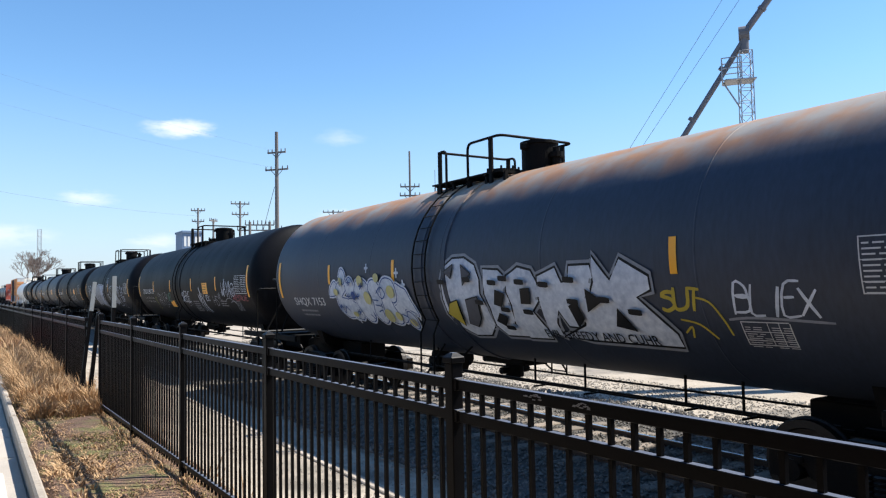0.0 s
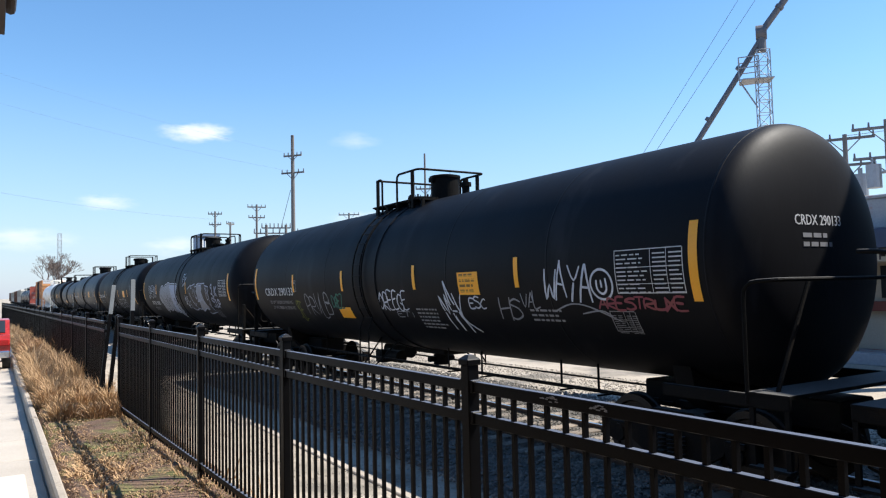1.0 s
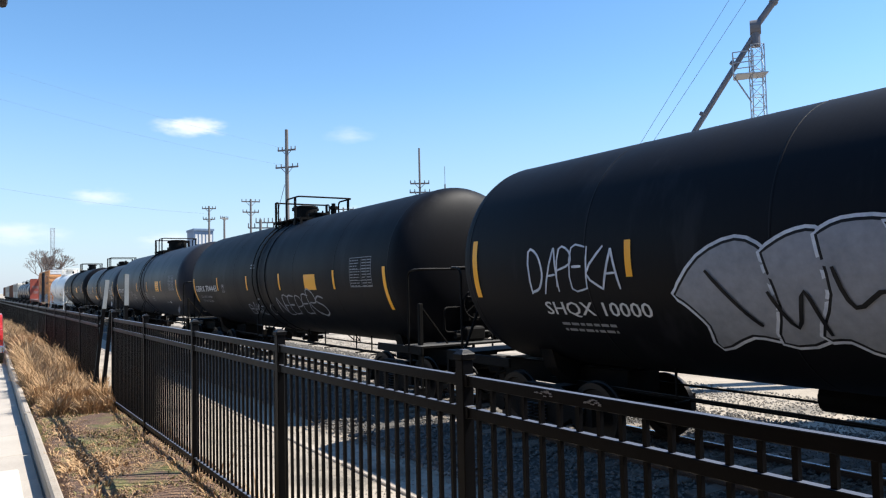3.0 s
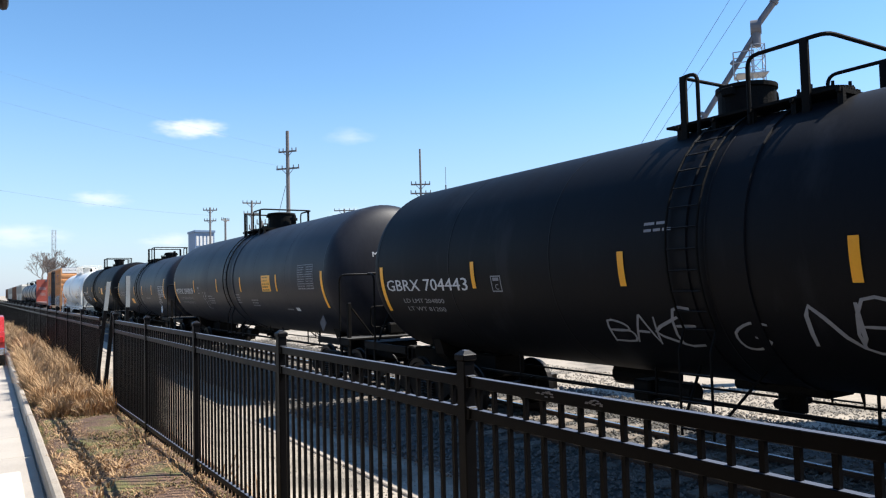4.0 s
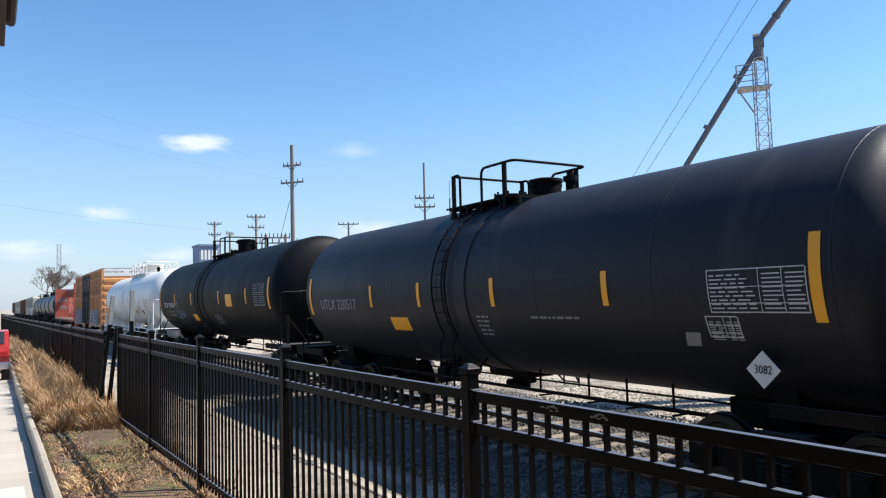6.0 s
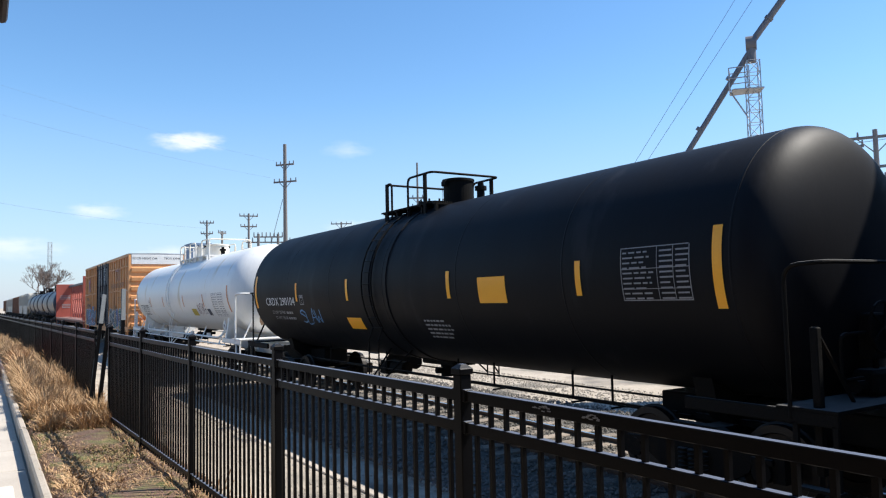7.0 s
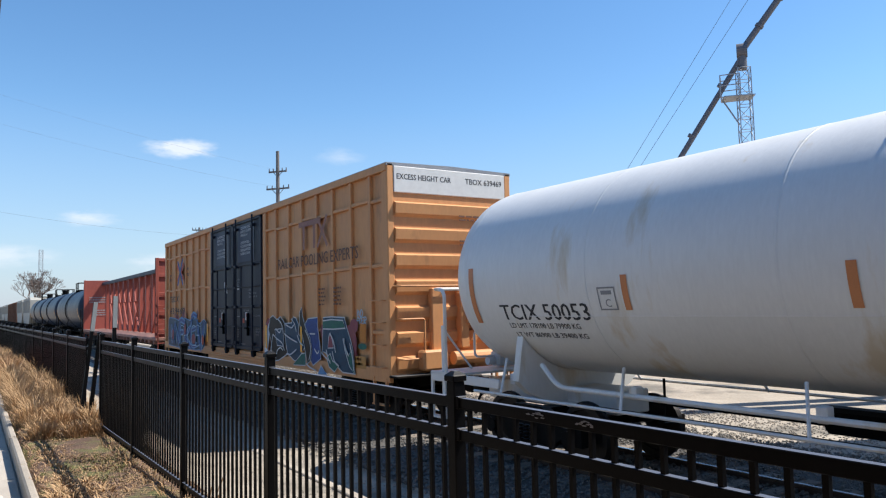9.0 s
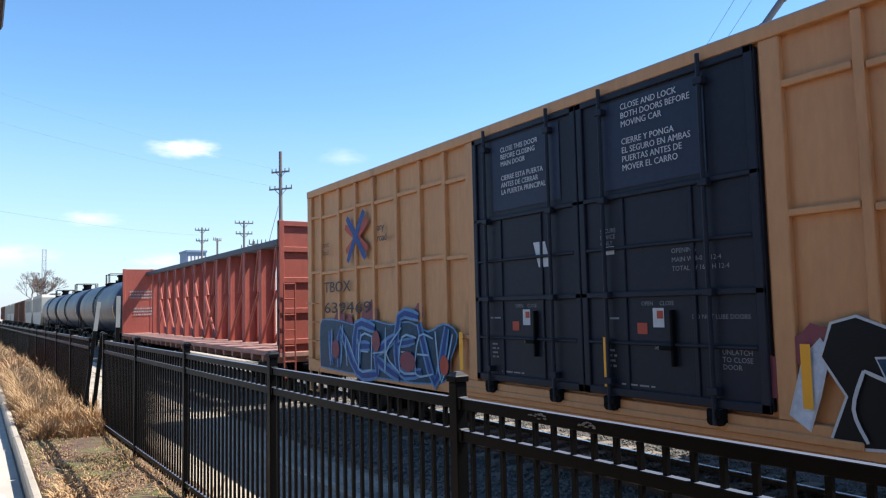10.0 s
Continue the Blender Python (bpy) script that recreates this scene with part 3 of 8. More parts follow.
def strip(name, x0, x1, y0, y1, z, material, label, category, thick=0.3, wave=0.0, n=60):
    """A slightly uneven slab of ground cover."""
    verts, faces = [], []
    nx = 13
    rng = random.Random(5)
    for j in range(n + 1):
        y = y0 + (y1 - y0) * j / n
        for i in range(nx):
            x = x0 + (x1 - x0) * i / (nx - 1)
            edge = i in (0, nx - 1)
            verts.append((x, y, z - (thick if edge else 0) + (0 if edge else wave * noise.noise((x * 1.7, y * 1.7, 3)))))
    for j in range(n):
        for i in range(nx - 1):
            faces.append((j * nx + i, j * nx + i + 1, (j + 1) * nx + i + 1, (j + 1) * nx + i))
    me = bpy.data.meshes.new(name)
    me.from_pydata(verts, [], faces)
    me.materials.append(material)
    me.polygons.foreach_set("use_smooth", [True] * len(me.polygons))
    return tagged(new(name, me), label, category, kind="structure")


strip("verge", 0.60, 2.2, -6, 70, 0.46, M_SOIL, "mulch and thin turf verge along the fence", "verge", thick=0.25, wave=0.04, n=420)
strip("ballast_shoulder", 5.0, TRACK_X + 3.3, -30, 330, -0.10, M_BALLAST, "grey crushed-stone ballast bed under the rails", "ballast", thick=0.12, wave=0.04, n=400)


def scatter_stones(name, x0, x1, y0, y1, count, size, material, label, seed, z=-0.09):
    """Loose stones, many small wedges in one mesh."""
    rng = np.random.default_rng(seed)
    base = np.array([(1, 0, 0), (-1, 0, 0), (0, 1, 0), (0, -1, 0), (0, 0, 0.8), (0, 0, -0.8)], float)
    tri = np.array([(0, 2, 4), (2, 1, 4), (1, 3, 4), (3, 0, 4), (2, 0, 5), (1, 2, 5), (3, 1, 5), (0, 3, 5)])
    px = rng.uniform(x0, x1, count)
    py = y0 + (y1 - y0) * rng.uniform(0, 1, count) ** 1.5
    sc = size * rng.uniform(0.5, 1.25, (count, 1, 1))
    v = base[None] * rng.uniform(0.6, 1.2, (count, 6, 1)) * sc
    an = rng.uniform(0, math.tau, count)
    tl = rng.uniform(-0.6, 0.6, count)
    ca, sa, ct, st = np.cos(an)[:, None], np.sin(an)[:, None], np.cos(tl)[:, None], np.sin(tl)[:, None]
    x, y, zz = v[..., 0].copy(), v[..., 1].copy(), v[..., 2].copy()
    y, zz = y * ct - zz * st, y * st + zz * ct
    x, y = x * ca - y * sa, x * sa + y * ca
    pts = np.stack((x + px[:, None], y + py[:, None], zz + z + size * 0.15), -1).reshape(-1, 3)
    faces = (tri[None] + (np.arange(count) * 6)[:, None, None]).reshape(-1, 3)
    me = bpy.data.meshes.new(name)
    me.from_pydata(pts.tolist(), [], faces.tolist())
    me.materials.append(material)
    return tagged(new(name, me), label, "gravel", kind="stuff")


scatter_stones("ballast_stones", 5.0, TRACK_X + 3.3, 0.5, 34, 40000, 0.036, M_STONE, "loose grey ballast stones between the sleepers", 3)
scatter_stones("yard_stones", 2.6, 5.2, 1.0, 26, 9000, 0.017, M_PEBBLE, "scattered small stones on the gravel", 4, z=-0.17)
scatter_stones("far_ballast_stones", TRACK_X + 2.9, 14.5, 3, 36, 14000, 0.026, M_PEBBLE, "loose pale stones beyond the line", 6, z=-0.165)


def yard_edging():
    """Low concrete edging between the yard and the ballast."""
    ed = thing("concrete_edging", "low worn concrete edging beside the ballast", "edging", kind="structure")
    bm = box(bmn(), 4.26, 4.40, -1.185, 1.185, -0.3, -0.145, 0.012)
    me = mesh_from(bm, "edging_block")
    me.materials.append(M_KERB)
    for i in range(40):
        ob = new("edging_block", me)
        ob.parent, ob.matrix_basis = ed, pose(0.008 * math.sin(i * 2.3), -6 + 2.4 * i, 0.008 * math.sin(i * 1.3))


yard_edging()


def build_track(name, cx, label, near):
    tr = thing(name, label, "railway track", kind="structure", at=(cx, 0, 0))
    for side in (-1, 1):
        bm = bmn()
        prof = ((-0.07, -0.17), (0.07, -0.17), (0.07, -0.155), (0.012, -0.135), (0.012, -0.045), (0.036, -0.035), (0.036, -0.004), (0.028, 0.0), (-0.028, 0.0), (-0.036, -0.004), (-0.036, -0.035), (-0.012, -0.045), (-0.012, -0.135), (-0.07, -0.155))
        a = [bm.verts.new((side * 0.7535 + x, -30, z)) for x, z in prof]
        b = [bm.verts.new((side * 0.7535 + x, 330, z)) for x, z in prof]
        for i in range(len(prof)):
            j = (i + 1) % len(prof)
            bm.faces.new((a[i], b[i], b[j], a[j]))
        bmesh.ops.recalc_face_normals(bm, faces=bm.faces[:])
        part("rail", bm, M_RAIL, tr, "rust-brown steel rail")
        bm = bmn()
        box(bm, side * 0.7535 - 0.026, side * 0.7535 + 0.026, -30, 330, 0.0, 0.003)
        part("rail_head", bm, M_TREAD, tr, "polished running surface")
    bm = box(bmn(), -1.3, 1.3, -0.115, 0.115, -0.32, -0.075, 0.012)
    me = mesh_from(bm, "sleeper")
    me.materials.append(M_TIE)
    rng = random.Random(int(cx * 10))
    y, n = -4.0, 0
    far = bmn()
    while y < 150:
        m = pose(rng.uniform(-0.03, 0.03), y + rng.uniform(-0.02, 0.02), rng.uniform(-0.01, 0.01), 0, 0, rng.uniform(-0.8, 0.8))
        if n < near:
            ob = new("sleeper", me)
            ob.parent, ob.matrix_basis = tr, m
        else:
            box(far, m.translation.x - 1.3, m.translation.x + 1.3, y - 0.115, y + 0.115, -0.32, -0.08)
        y += 0.53
        n += 1
    tagged(part("sleepers_beyond", far, M_TIE, tr), kind="stuff")


build_track("railway_track", TRACK_X, "near railway line on weathered wooden sleepers", 110)


# sidewalk and kerb beside the depot
def build_sidewalk():
    walk_base = thing("sidewalk", "sunlit concrete sidewalk of jointed slabs", "sidewalk", kind="structure")
    bm = box(bmn(), -1.2, 0.54, -6, 60, 0.1, 0.285)
    part("bed", bm, M_CONC, walk_base)
    bm = box(bmn(), -0.75, 0.51, -0.745, 0.745, 0.27, 0.31, 0.008)
    me = mesh_from(bm, "slab")
    me.materials.append(M_CONC)
    for i in range(40):
        ob = new("slab", me)
        ob.parent, ob.matrix_basis = walk_base, pose(0.0, -5 + 1.5 * i, 0.001 * ((i * 7) % 5))
    kerb = thing("kerb", "raised pale concrete kerb between sidewalk and verge", "kerb", kind="structure")
    bm = box(bmn(), 0.525, 0.62, -1.19, 1.19, 0.1, 0.51, 0.022)
    me = mesh_from(bm, "kerb_stone")
    me.materials.append(M_KERB)
    for i in range(26):
        ob = new("kerb_stone", me)
        ob.parent, ob.matrix_basis = kerb, pose(0.004 * math.sin(i * 2.1), -5 + 2.4 * i, 0.006 * math.sin(i * 1.7))
    bm = box(bmn(), -60, -0.77, -6, 90, 0.1, 0.27)
    tagged(part("parking_lot", bm, M_ASPH), "grey asphalt parking lot beside the sidewalk", "parking lot", kind="structure")


build_sidewalk()

# ---- fence ----
FENCE_TOP, FENCE_BASE, PANEL = 1.918, 0.46, 2.44


def fence_x(y):
    return 1.95 - 0.021 * (y - 2.92)


def build_fence():
    turn = math.degrees(math.atan(0.021))
    fence = thing("fence", "black powder-coated steel picket fence along the verge", "fence")
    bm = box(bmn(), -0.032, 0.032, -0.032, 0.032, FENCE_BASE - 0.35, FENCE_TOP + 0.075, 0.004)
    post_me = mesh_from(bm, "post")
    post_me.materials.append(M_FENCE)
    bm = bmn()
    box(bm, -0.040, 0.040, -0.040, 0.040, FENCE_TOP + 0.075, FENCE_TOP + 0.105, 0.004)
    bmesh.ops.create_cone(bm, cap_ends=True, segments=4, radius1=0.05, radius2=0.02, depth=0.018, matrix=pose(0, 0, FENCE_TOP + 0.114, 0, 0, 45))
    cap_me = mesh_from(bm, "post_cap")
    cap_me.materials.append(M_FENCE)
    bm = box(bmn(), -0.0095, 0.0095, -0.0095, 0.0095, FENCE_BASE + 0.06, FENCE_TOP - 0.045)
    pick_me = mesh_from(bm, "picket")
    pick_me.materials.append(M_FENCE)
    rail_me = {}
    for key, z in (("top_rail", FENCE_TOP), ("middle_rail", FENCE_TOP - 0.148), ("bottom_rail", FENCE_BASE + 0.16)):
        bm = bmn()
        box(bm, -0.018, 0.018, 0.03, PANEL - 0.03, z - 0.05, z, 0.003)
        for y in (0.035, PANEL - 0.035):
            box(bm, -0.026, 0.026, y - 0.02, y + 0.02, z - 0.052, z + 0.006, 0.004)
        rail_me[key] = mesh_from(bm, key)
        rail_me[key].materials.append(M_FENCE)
    far = bmn()
    posts, y = [], 2.92 - 3 * PANEL
    while y < 12.7:
        posts.append(y)
        y += PANEL
    near_end = posts[-1]
    beyond = [14.15 + PANEL * i for i in range(22)]
    n = 0
    for y in posts + beyond:
        leaning = y == beyond[0]
        place = pose(fence_x(y), y, 0, 4 if leaning else 0, 5 if leaning else 0, turn)
        ob = new("post", post_me)
        ob.parent, ob.matrix_basis = fence, place
        oc = new("post_cap", cap_me)
        oc.parent, oc.matrix_basis = ob, Matrix.Identity(4)
        if y in (near_end, beyond[-1]):
            continue
        for key in rail_me:
            r = new(key, rail_me[key])
            r.parent, r.matrix_basis = fence, pose(fence_x(y), y, 0, 0, 0, turn)
        for i in range(1, 22):
            yy = y + PANEL * i / 22
            if n < 300:
                p = new("picket", pick_me)
                p.parent, p.matrix_basis = fence, pose(fence_x(yy), yy, 0, 0, 0, turn)
                n += 1
            else:
                box(far, fence_x(yy) - 0.0095, fence_x(yy) + 0.0095, yy - 0.0095, yy + 0.0095, FENCE_BASE + 0.06, FENCE_TOP - 0.02)
    tagged(part("pickets_beyond", far, M_FENCE, fence), kind="stuff")
    # two scratched patches of pale paint on the top rail
    rng = random.Random(8)
    for y0 in (2.33, 2.06):
        bm = bmn()
        for k in range(14):
            y, z = y0 + rng.uniform(-0.05, 0.05), FENCE_TOP - 0.02 + rng.uniform(-0.013, 0.013)
            box(bm, fence_x(y) - 0.0205, fence_x(y) - 0.0185, y - rng.uniform(0.004, 0.012), y + rng.uniform(0.004, 0.012), z - 0.002, z + 0.002)
        part("scratch", bm, M_LETTER_GR, fence, "pale scratched marks on the rail")


build_fence()


# ---- trucks, wheels ----
WHEELSETS = []
CACHE = {}


def wheelset_mesh():
    if "wheelset" not in CACHE:
        bm = bmn()
        for s in (-1, 1):
            prof = [(s * 0.62, 0.0), (s * 0.62, 0.12), (s * 0.69, 0.14), (s * 0.71, 0.36), (s * 0.67, 0.375), (s * 0.67, 0.485), (s * 0.70, 0.485), (s * 0.715, 0.46), (s * 0.80, 0.455), (s * 0.80, 0.375), (s * 0.77, 0.36), (s * 0.75, 0.14), (s * 0.82, 0.12), (s * 0.98, 0.09), (s * 0.98, 0.0)]
            b2 = bmn()
            lathe_y(b2, prof, 32)
            b2.transform(Matrix.Rotation(radians(-90), 4, "Z"))
            me = mesh_from(b2, "tmp")
            bm.from_mesh(me)
            bpy.data.meshes.remove(me)
            for k in range(6):
                a = k * math.tau / 6
                bmesh.ops.create_cube(bm, size=0.03, matrix=pose(s * 0.985, 0.06 * math.cos(a), 0.06 * math.sin(a)))
        rod(bm, (-0.7, 0, 0), (0.7, 0, 0), 0.085, 12)
        bmesh.ops.recalc_face_normals(bm, faces=bm.faces[:])
        CACHE["wheelset"] = mesh_from(bm, "wheelset")
        CACHE["wheelset"].materials.append(M_WHEEL)
    return CACHE["wheelset"]


def frame_mesh():
    if "side_frame" not in CACHE:
        bm = bmn()
        outline = [(-1.12, 0.36), (-1.12, 0.62), (-0.62, 0.70), (-0.30, 0.84), (0.30, 0.84), (0.62, 0.70), (1.12, 0.62), (1.12, 0.36), (0.98, 0.36), (0.96, 0.50), (0.74, 0.50), (0.70, 0.42), (0.36, 0.22), (-0.36, 0.22), (-0.70, 0.42), (-0.74, 0.50), (-0.96, 0.50), (-0.98, 0.36)]
        prism_x(bm, outline, -0.07, 0.07)
        for y in (-0.14, 0.0, 0.14):
            for k in range(5):
                rod(bm, (-0.10, y, 0.33 + 0.05 * k), (-0.10, y, 0.355 + 0.05 * k), 0.06, 10)
        for y in (-0.875, 0.875):
            rod(bm, (-0.12, y, 0.455), (0.08, y, 0.455), 0.115, 14)
            box(bm, -0.11, 0.09, y - 0.13, y + 0.13, 0.53, 0.60, 0.01)
        box(bm, -0.11, 0.05, -0.34, 0.34, 0.24, 0.30, 0.01)
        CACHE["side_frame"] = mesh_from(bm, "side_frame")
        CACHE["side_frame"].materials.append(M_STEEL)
    return CACHE["side_frame"]


def add_truck(car, y):
    bm = bmn()
    box(bm, -1.0, 1.0, -0.16, 0.16, 0.52, 0.78, 0.02)
    for s in (-1, 1):
        rod(bm, (-0.8, s * 0.42, 0.40), (0.8, s * 0.42, 0.40), 0.045, 8)
        for x in (-0.75, 0.75):
            box(bm, x - 0.06, x + 0.06, s * 0.32, s * 0.42, 0.28, 0.58, 0.01)
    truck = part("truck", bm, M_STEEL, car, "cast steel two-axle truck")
    truck.matrix_basis = pose(0, y, 0)
    for s in (-1, 1):
        f = part("side_frame", frame_mesh(), M_STEEL, truck)
        f.matrix_basis = pose(s * 1.0, 0, 0, 0, 0, 0 if s < 0 else 180)
    for dy in (-0.875, 0.875):
        w = part("wheelset", wheelset_mesh(), M_WHEEL, truck, "worn steel wheels on an axle")
        w.matrix_basis = pose(0, dy, 0.455)
        WHEELSETS.append((w, dy))


def add_coupler(car, y, s, z=0.86):
    """Draft gear, knuckle and air hose at an end; s is the way it points."""
    bm = bmn()
    box(bm, -0.10, 0.10, y - 0.1 * s, y + 0.42 * s, z - 0.09, z + 0.09, 0.02)
    box(bm, -0.17, 0.13, y + 0.36 * s, y + 0.62 * s, z - 0.16, z + 0.16, 0.04)
    box(bm, 0.06, 0.2, y + 0.5 * s, y + 0.68 * s, z - 0.14, z + 0.14, 0.03)
    part("coupler", bm, M_STEEL, car)
    bm = bmn()
    tube(bm, rounded([(-0.32, y, z - 0.05), (-0.36, y + 0.25 * s, z - 0.12), (-0.30, y + 0.45 * s, z - 0.5), (-0.2, y + 0.68 * s, z - 0.46)], 0.12), 0.025, 6)
    part("air_hose", bm, M_STEEL, car)


CARS = []


def tank_car(label, u, half, material, radius=1.60, zc=2.68, gear=None, rail_mat=None, top=0.0, dome_y=-0.62, dome=(0.30, 0.46), domes=1, ladder=None, split_rail=False, stripe=None, stripes=(), side_pipe=False, wide_rail=False, head=0.62, lift=0.0, side_band=(0.0, -0.44), end_band=(0.01, -0.87), broad_saddle=False, brake_side=-1, rail_z=2.62):
    """A tank car; u is the place of its middle along the train, half its half length between the end stripes."""
    gear = gear or M_STEEL
    ladder = top + 0.35 if ladder is None else ladder
    rail_mat = rail_mat or gear
    car = thing("tank_car", label, "tank car", group="cars of the train", at=(TRACK_X, u, 0))
    CARS.append((car, u))
    cyl = half + 0.15
    prof = [(-cyl - head * math.sin(a) ** (2 / DISH), radius * max(math.cos(a), 0) ** (2 / DISH)) for a in [radians(90 - 6 * i) for i in range(15)]]
    prof[0] = (-cyl - head, 0.0)
    for i in range(0, 10):
        prof.append((-cyl + 2 * cyl * i / 9, radius))
    prof += [(cyl + head * math.sin(a) ** (2 / DISH), radius * max(math.cos(a), 0) ** (2 / DISH)) for a in [radians(6 * i) for i in range(1, 16)]]
    prof[-1] = (cyl + head, 0.0)
    part("tank", lathe_y(bmn(), prof, 96, 0, zc), material, car, smooth=True)
    # weld seams and the two belts at the manway
    for y in [-cyl + 2 * cyl * i / 6 for i in range(7)]:
        part("seam", lathe_y(bmn(), [(y - 0.02, radius - 0.01), (y - 0.015, radius + 0.002), (y + 0.015, radius + 0.002), (y + 0.02, radius - 0.01)], 72, 0, zc), material, car, smooth=True)
    for dy in () if wide_rail else (-0.36, 0.36):
        y = top + dy
        part("belt", lathe_y(bmn(), [(y - 0.06, radius - 0.01), (y - 0.05, radius + 0.022), (y + 0.05, radius + 0.022), (y + 0.06, radius - 0.01)], 72, 0, zc), material, car)
    zt = zc + radius
    # manway platform, its posts and rails
    rise, ln = 0.55, 1.0
    if wide_rail:
        ln = 2.1
    for sx in (-1, 1):
        bm = bmn()
        for i in range(9):
            x = sx * (0.42 + 0.045 * i)
            box(bm, x - 0.015, x + 0.015, top - ln, top + ln + 0.2, zt - 0.05, zt - 0.02)
        for i in range(5):
            y = top - ln + i * ln / 2
            box(bm, sx * 0.38, sx * 0.84, y - 0.02, y + 0.02, zt - 0.09, zt - 0.05)
            box(bm, sx * 0.74, sx * 0.80, y - 0.03, y + 0.03, zt - 0.30, zt - 0.05)
        part("platform", bm, rail_mat, car, "narrow steel grating walkway")
        xr = sx * 0.80
        spans = ()
        if wide_rail:
            spans = ((top + 1.35, top + 2.1), (top - 0.45, top + 0.5), (top - 2.5, top - 1.4))
        elif split_rail:
            spans = ((top - 0.07, top + 0.95), (top - 0.88, top - 0.67))
        for ya, yb in spans:
            bm = bmn()
            tube(bm, rounded([(xr, yb, zt - 0.25), (xr, yb, zt + rise), (xr, ya, zt + rise), (xr, ya, zt - 0.25)], 0.14), 0.024, 8)
            if wide_rail and yb - ya > 0.5:
                tube(bm, [(xr, yb, zt + 0.24), (xr, ya, zt + 0.24)], 0.018, 6)
            if wide_rail:
                for yy in (ya, yb):
                    box(bm, xr - 0.03, xr + 0.03, yy - 0.05, yy + 0.05, zt - 0.2, zt + 0.42, 0.008)
            part("platform_rail", bm, rail_mat, car, "bent tube safety rail")
    if wide_rail or split_rail:
        for y in (top + 2.1, top - 2.5) if wide_rail else (top + 0.98, top - 0.88):
            bm = bmn()
            tube(bm, rounded([(-0.80, y, zt - 0.25), (-0.80, y, zt + rise), (0.80, y, zt + rise), (0.80, y, zt - 0.25)], 0.12), 0.024, 8)
            part("cross_rail", bm, rail_mat, car, "rail across the walkway's end")
    else:
        # one long loop round the housing, one short loop at the other end
        for y_end, y_foot, y_bar in ((-0.90, 0.02, -0.65), (0.94, 0.70, 0.91)):
            bm = bmn()
            tube(bm, rounded([(-0.80, top + y_foot, zt - 0.25), (-0.80, top + y_foot, zt + rise), (-0.80, top + y_end, zt + rise), (0.80, top + y_end, zt + rise), (0.80, top + y_foot, zt + rise), (0.80, top + y_foot, zt - 0.25)], 0.13), 0.024, 8)
            part("platform_rail", bm, rail_mat, car, "bent tube safety rail")
            for sx in (-1, 1):
                bm = box(bmn(), sx * 0.80 - 0.025, sx * 0.80 + 0.025, top + y_bar - 0.045, top + y_bar + 0.045, zt - 0.32, zt + rise + 0.01, 0.008)
                part("rail_post", bm, rail_mat, car, "flat steel rail post")
    if wide_rail:
        bm = bmn()
        for ya, yb in ((0.5, 1.35), (-1.4, -0.45)):
            tube(bm, [(-0.80, top + ya + (yb - ya) * i / 10, zt + 0.5 - 0.14 * math.sin(math.pi * i / 10)) for i in range(11)], 0.010, 5)
        part("safety_chain", bm, rail_mat, car, "slack chain across the ladder gap")
    # domes and fittings
    for k in range(domes):
        y = top + dome_y - k * 1.5
        r, hgt = dome
        bm = bmn()
        lathe_y(bm, [(-0.12, r), (hgt - 0.04, r), (hgt - 0.03, r + 0.025), (hgt + 0.02, r + 0.025), (hgt + 0.05, r * 0.6), (hgt + 0.06, 0.0)], 32)
        bm.transform(Matrix.Translation((0, y, zt)) @ Matrix.Rotation(radians(90), 4, "X"))
        bmesh.ops.recalc_face_normals(bm, faces=bm.faces[:])
        d = part("dome", bm, material if wide_rail else gear, car, "round fittings housing")
        bm = bmn()
        box(bm, -r - 0.06, -r + 0.02, y - 0.08, y + 0.08, zt + hgt - 0.12, zt + hgt - 0.02, 0.01)
        part("hinge", bm, gear, d)
        bm = bmn()
        box(bm, r - 0.02, r + 0.06, y - 0.06, y + 0.06, zt + hgt - 0.1, zt + hgt - 0.02, 0.01)
        part("hinge", bm, gear, d)
    bm = bmn()
    y = top + dome_y + (-1.0 if dome_y > 0 else 1.0)
    if domes == 1:
        rod(bm, (0, y, zt - 0.05), (0, y, zt + 0.1), 0.26, 20)
        rod(bm, (0, y, zt + 0.1), (0, y, zt + 0.15), 0.30, 20)
        for k in range(8):
            a = k * math.tau / 8
            rod(bm, (0.28 * math.cos(a), y + 0.28 * math.sin(a), zt + 0.03), (0.28 * math.cos(a), y + 0.28 * math.sin(a), zt + 0.2), 0.02, 6)
        part("manway", bm, gear, car, "bolted manway cover")
        bm = bmn()
    valve_y = -1.7 if split_rail else -1.32
    rod(bm, (0.05, top + valve_y, zt - 0.05), (0.05, top + valve_y, zt + 0.18), 0.08, 10)
    rod(bm, (0.05, top + valve_y, zt + 0.18), (0.05, top + valve_y, zt + 0.26), 0.12, 10)
    rod(bm, (0.05, top + valve_y, zt + 0.26), (0.05, top + valve_y, zt + 0.34), 0.06, 8)
    part("relief_valve", bm, gear, car)
    # side ladder that follows the shell
    face = tank_face(radius, zc)
    for sx in () if split_rail else (-1, 1):
        bm = bmn()
        for dy in (-0.21, 0.21):
            pts = []
            for i in range(19):
                a = radians(82 - 8.2 * i)
                rr = radius + (0.05 if i else 0.0)
                pts.append((sx * rr * math.cos(a), ladder + dy, zc + rr * math.sin(a)))
            pts = pts[:15] + [(sx * (radius * 0.93), ladder + dy, 1.55), (sx * (radius * 0.93), ladder + dy, 0.62)]
            tube(bm, pts, 0.016, 6)
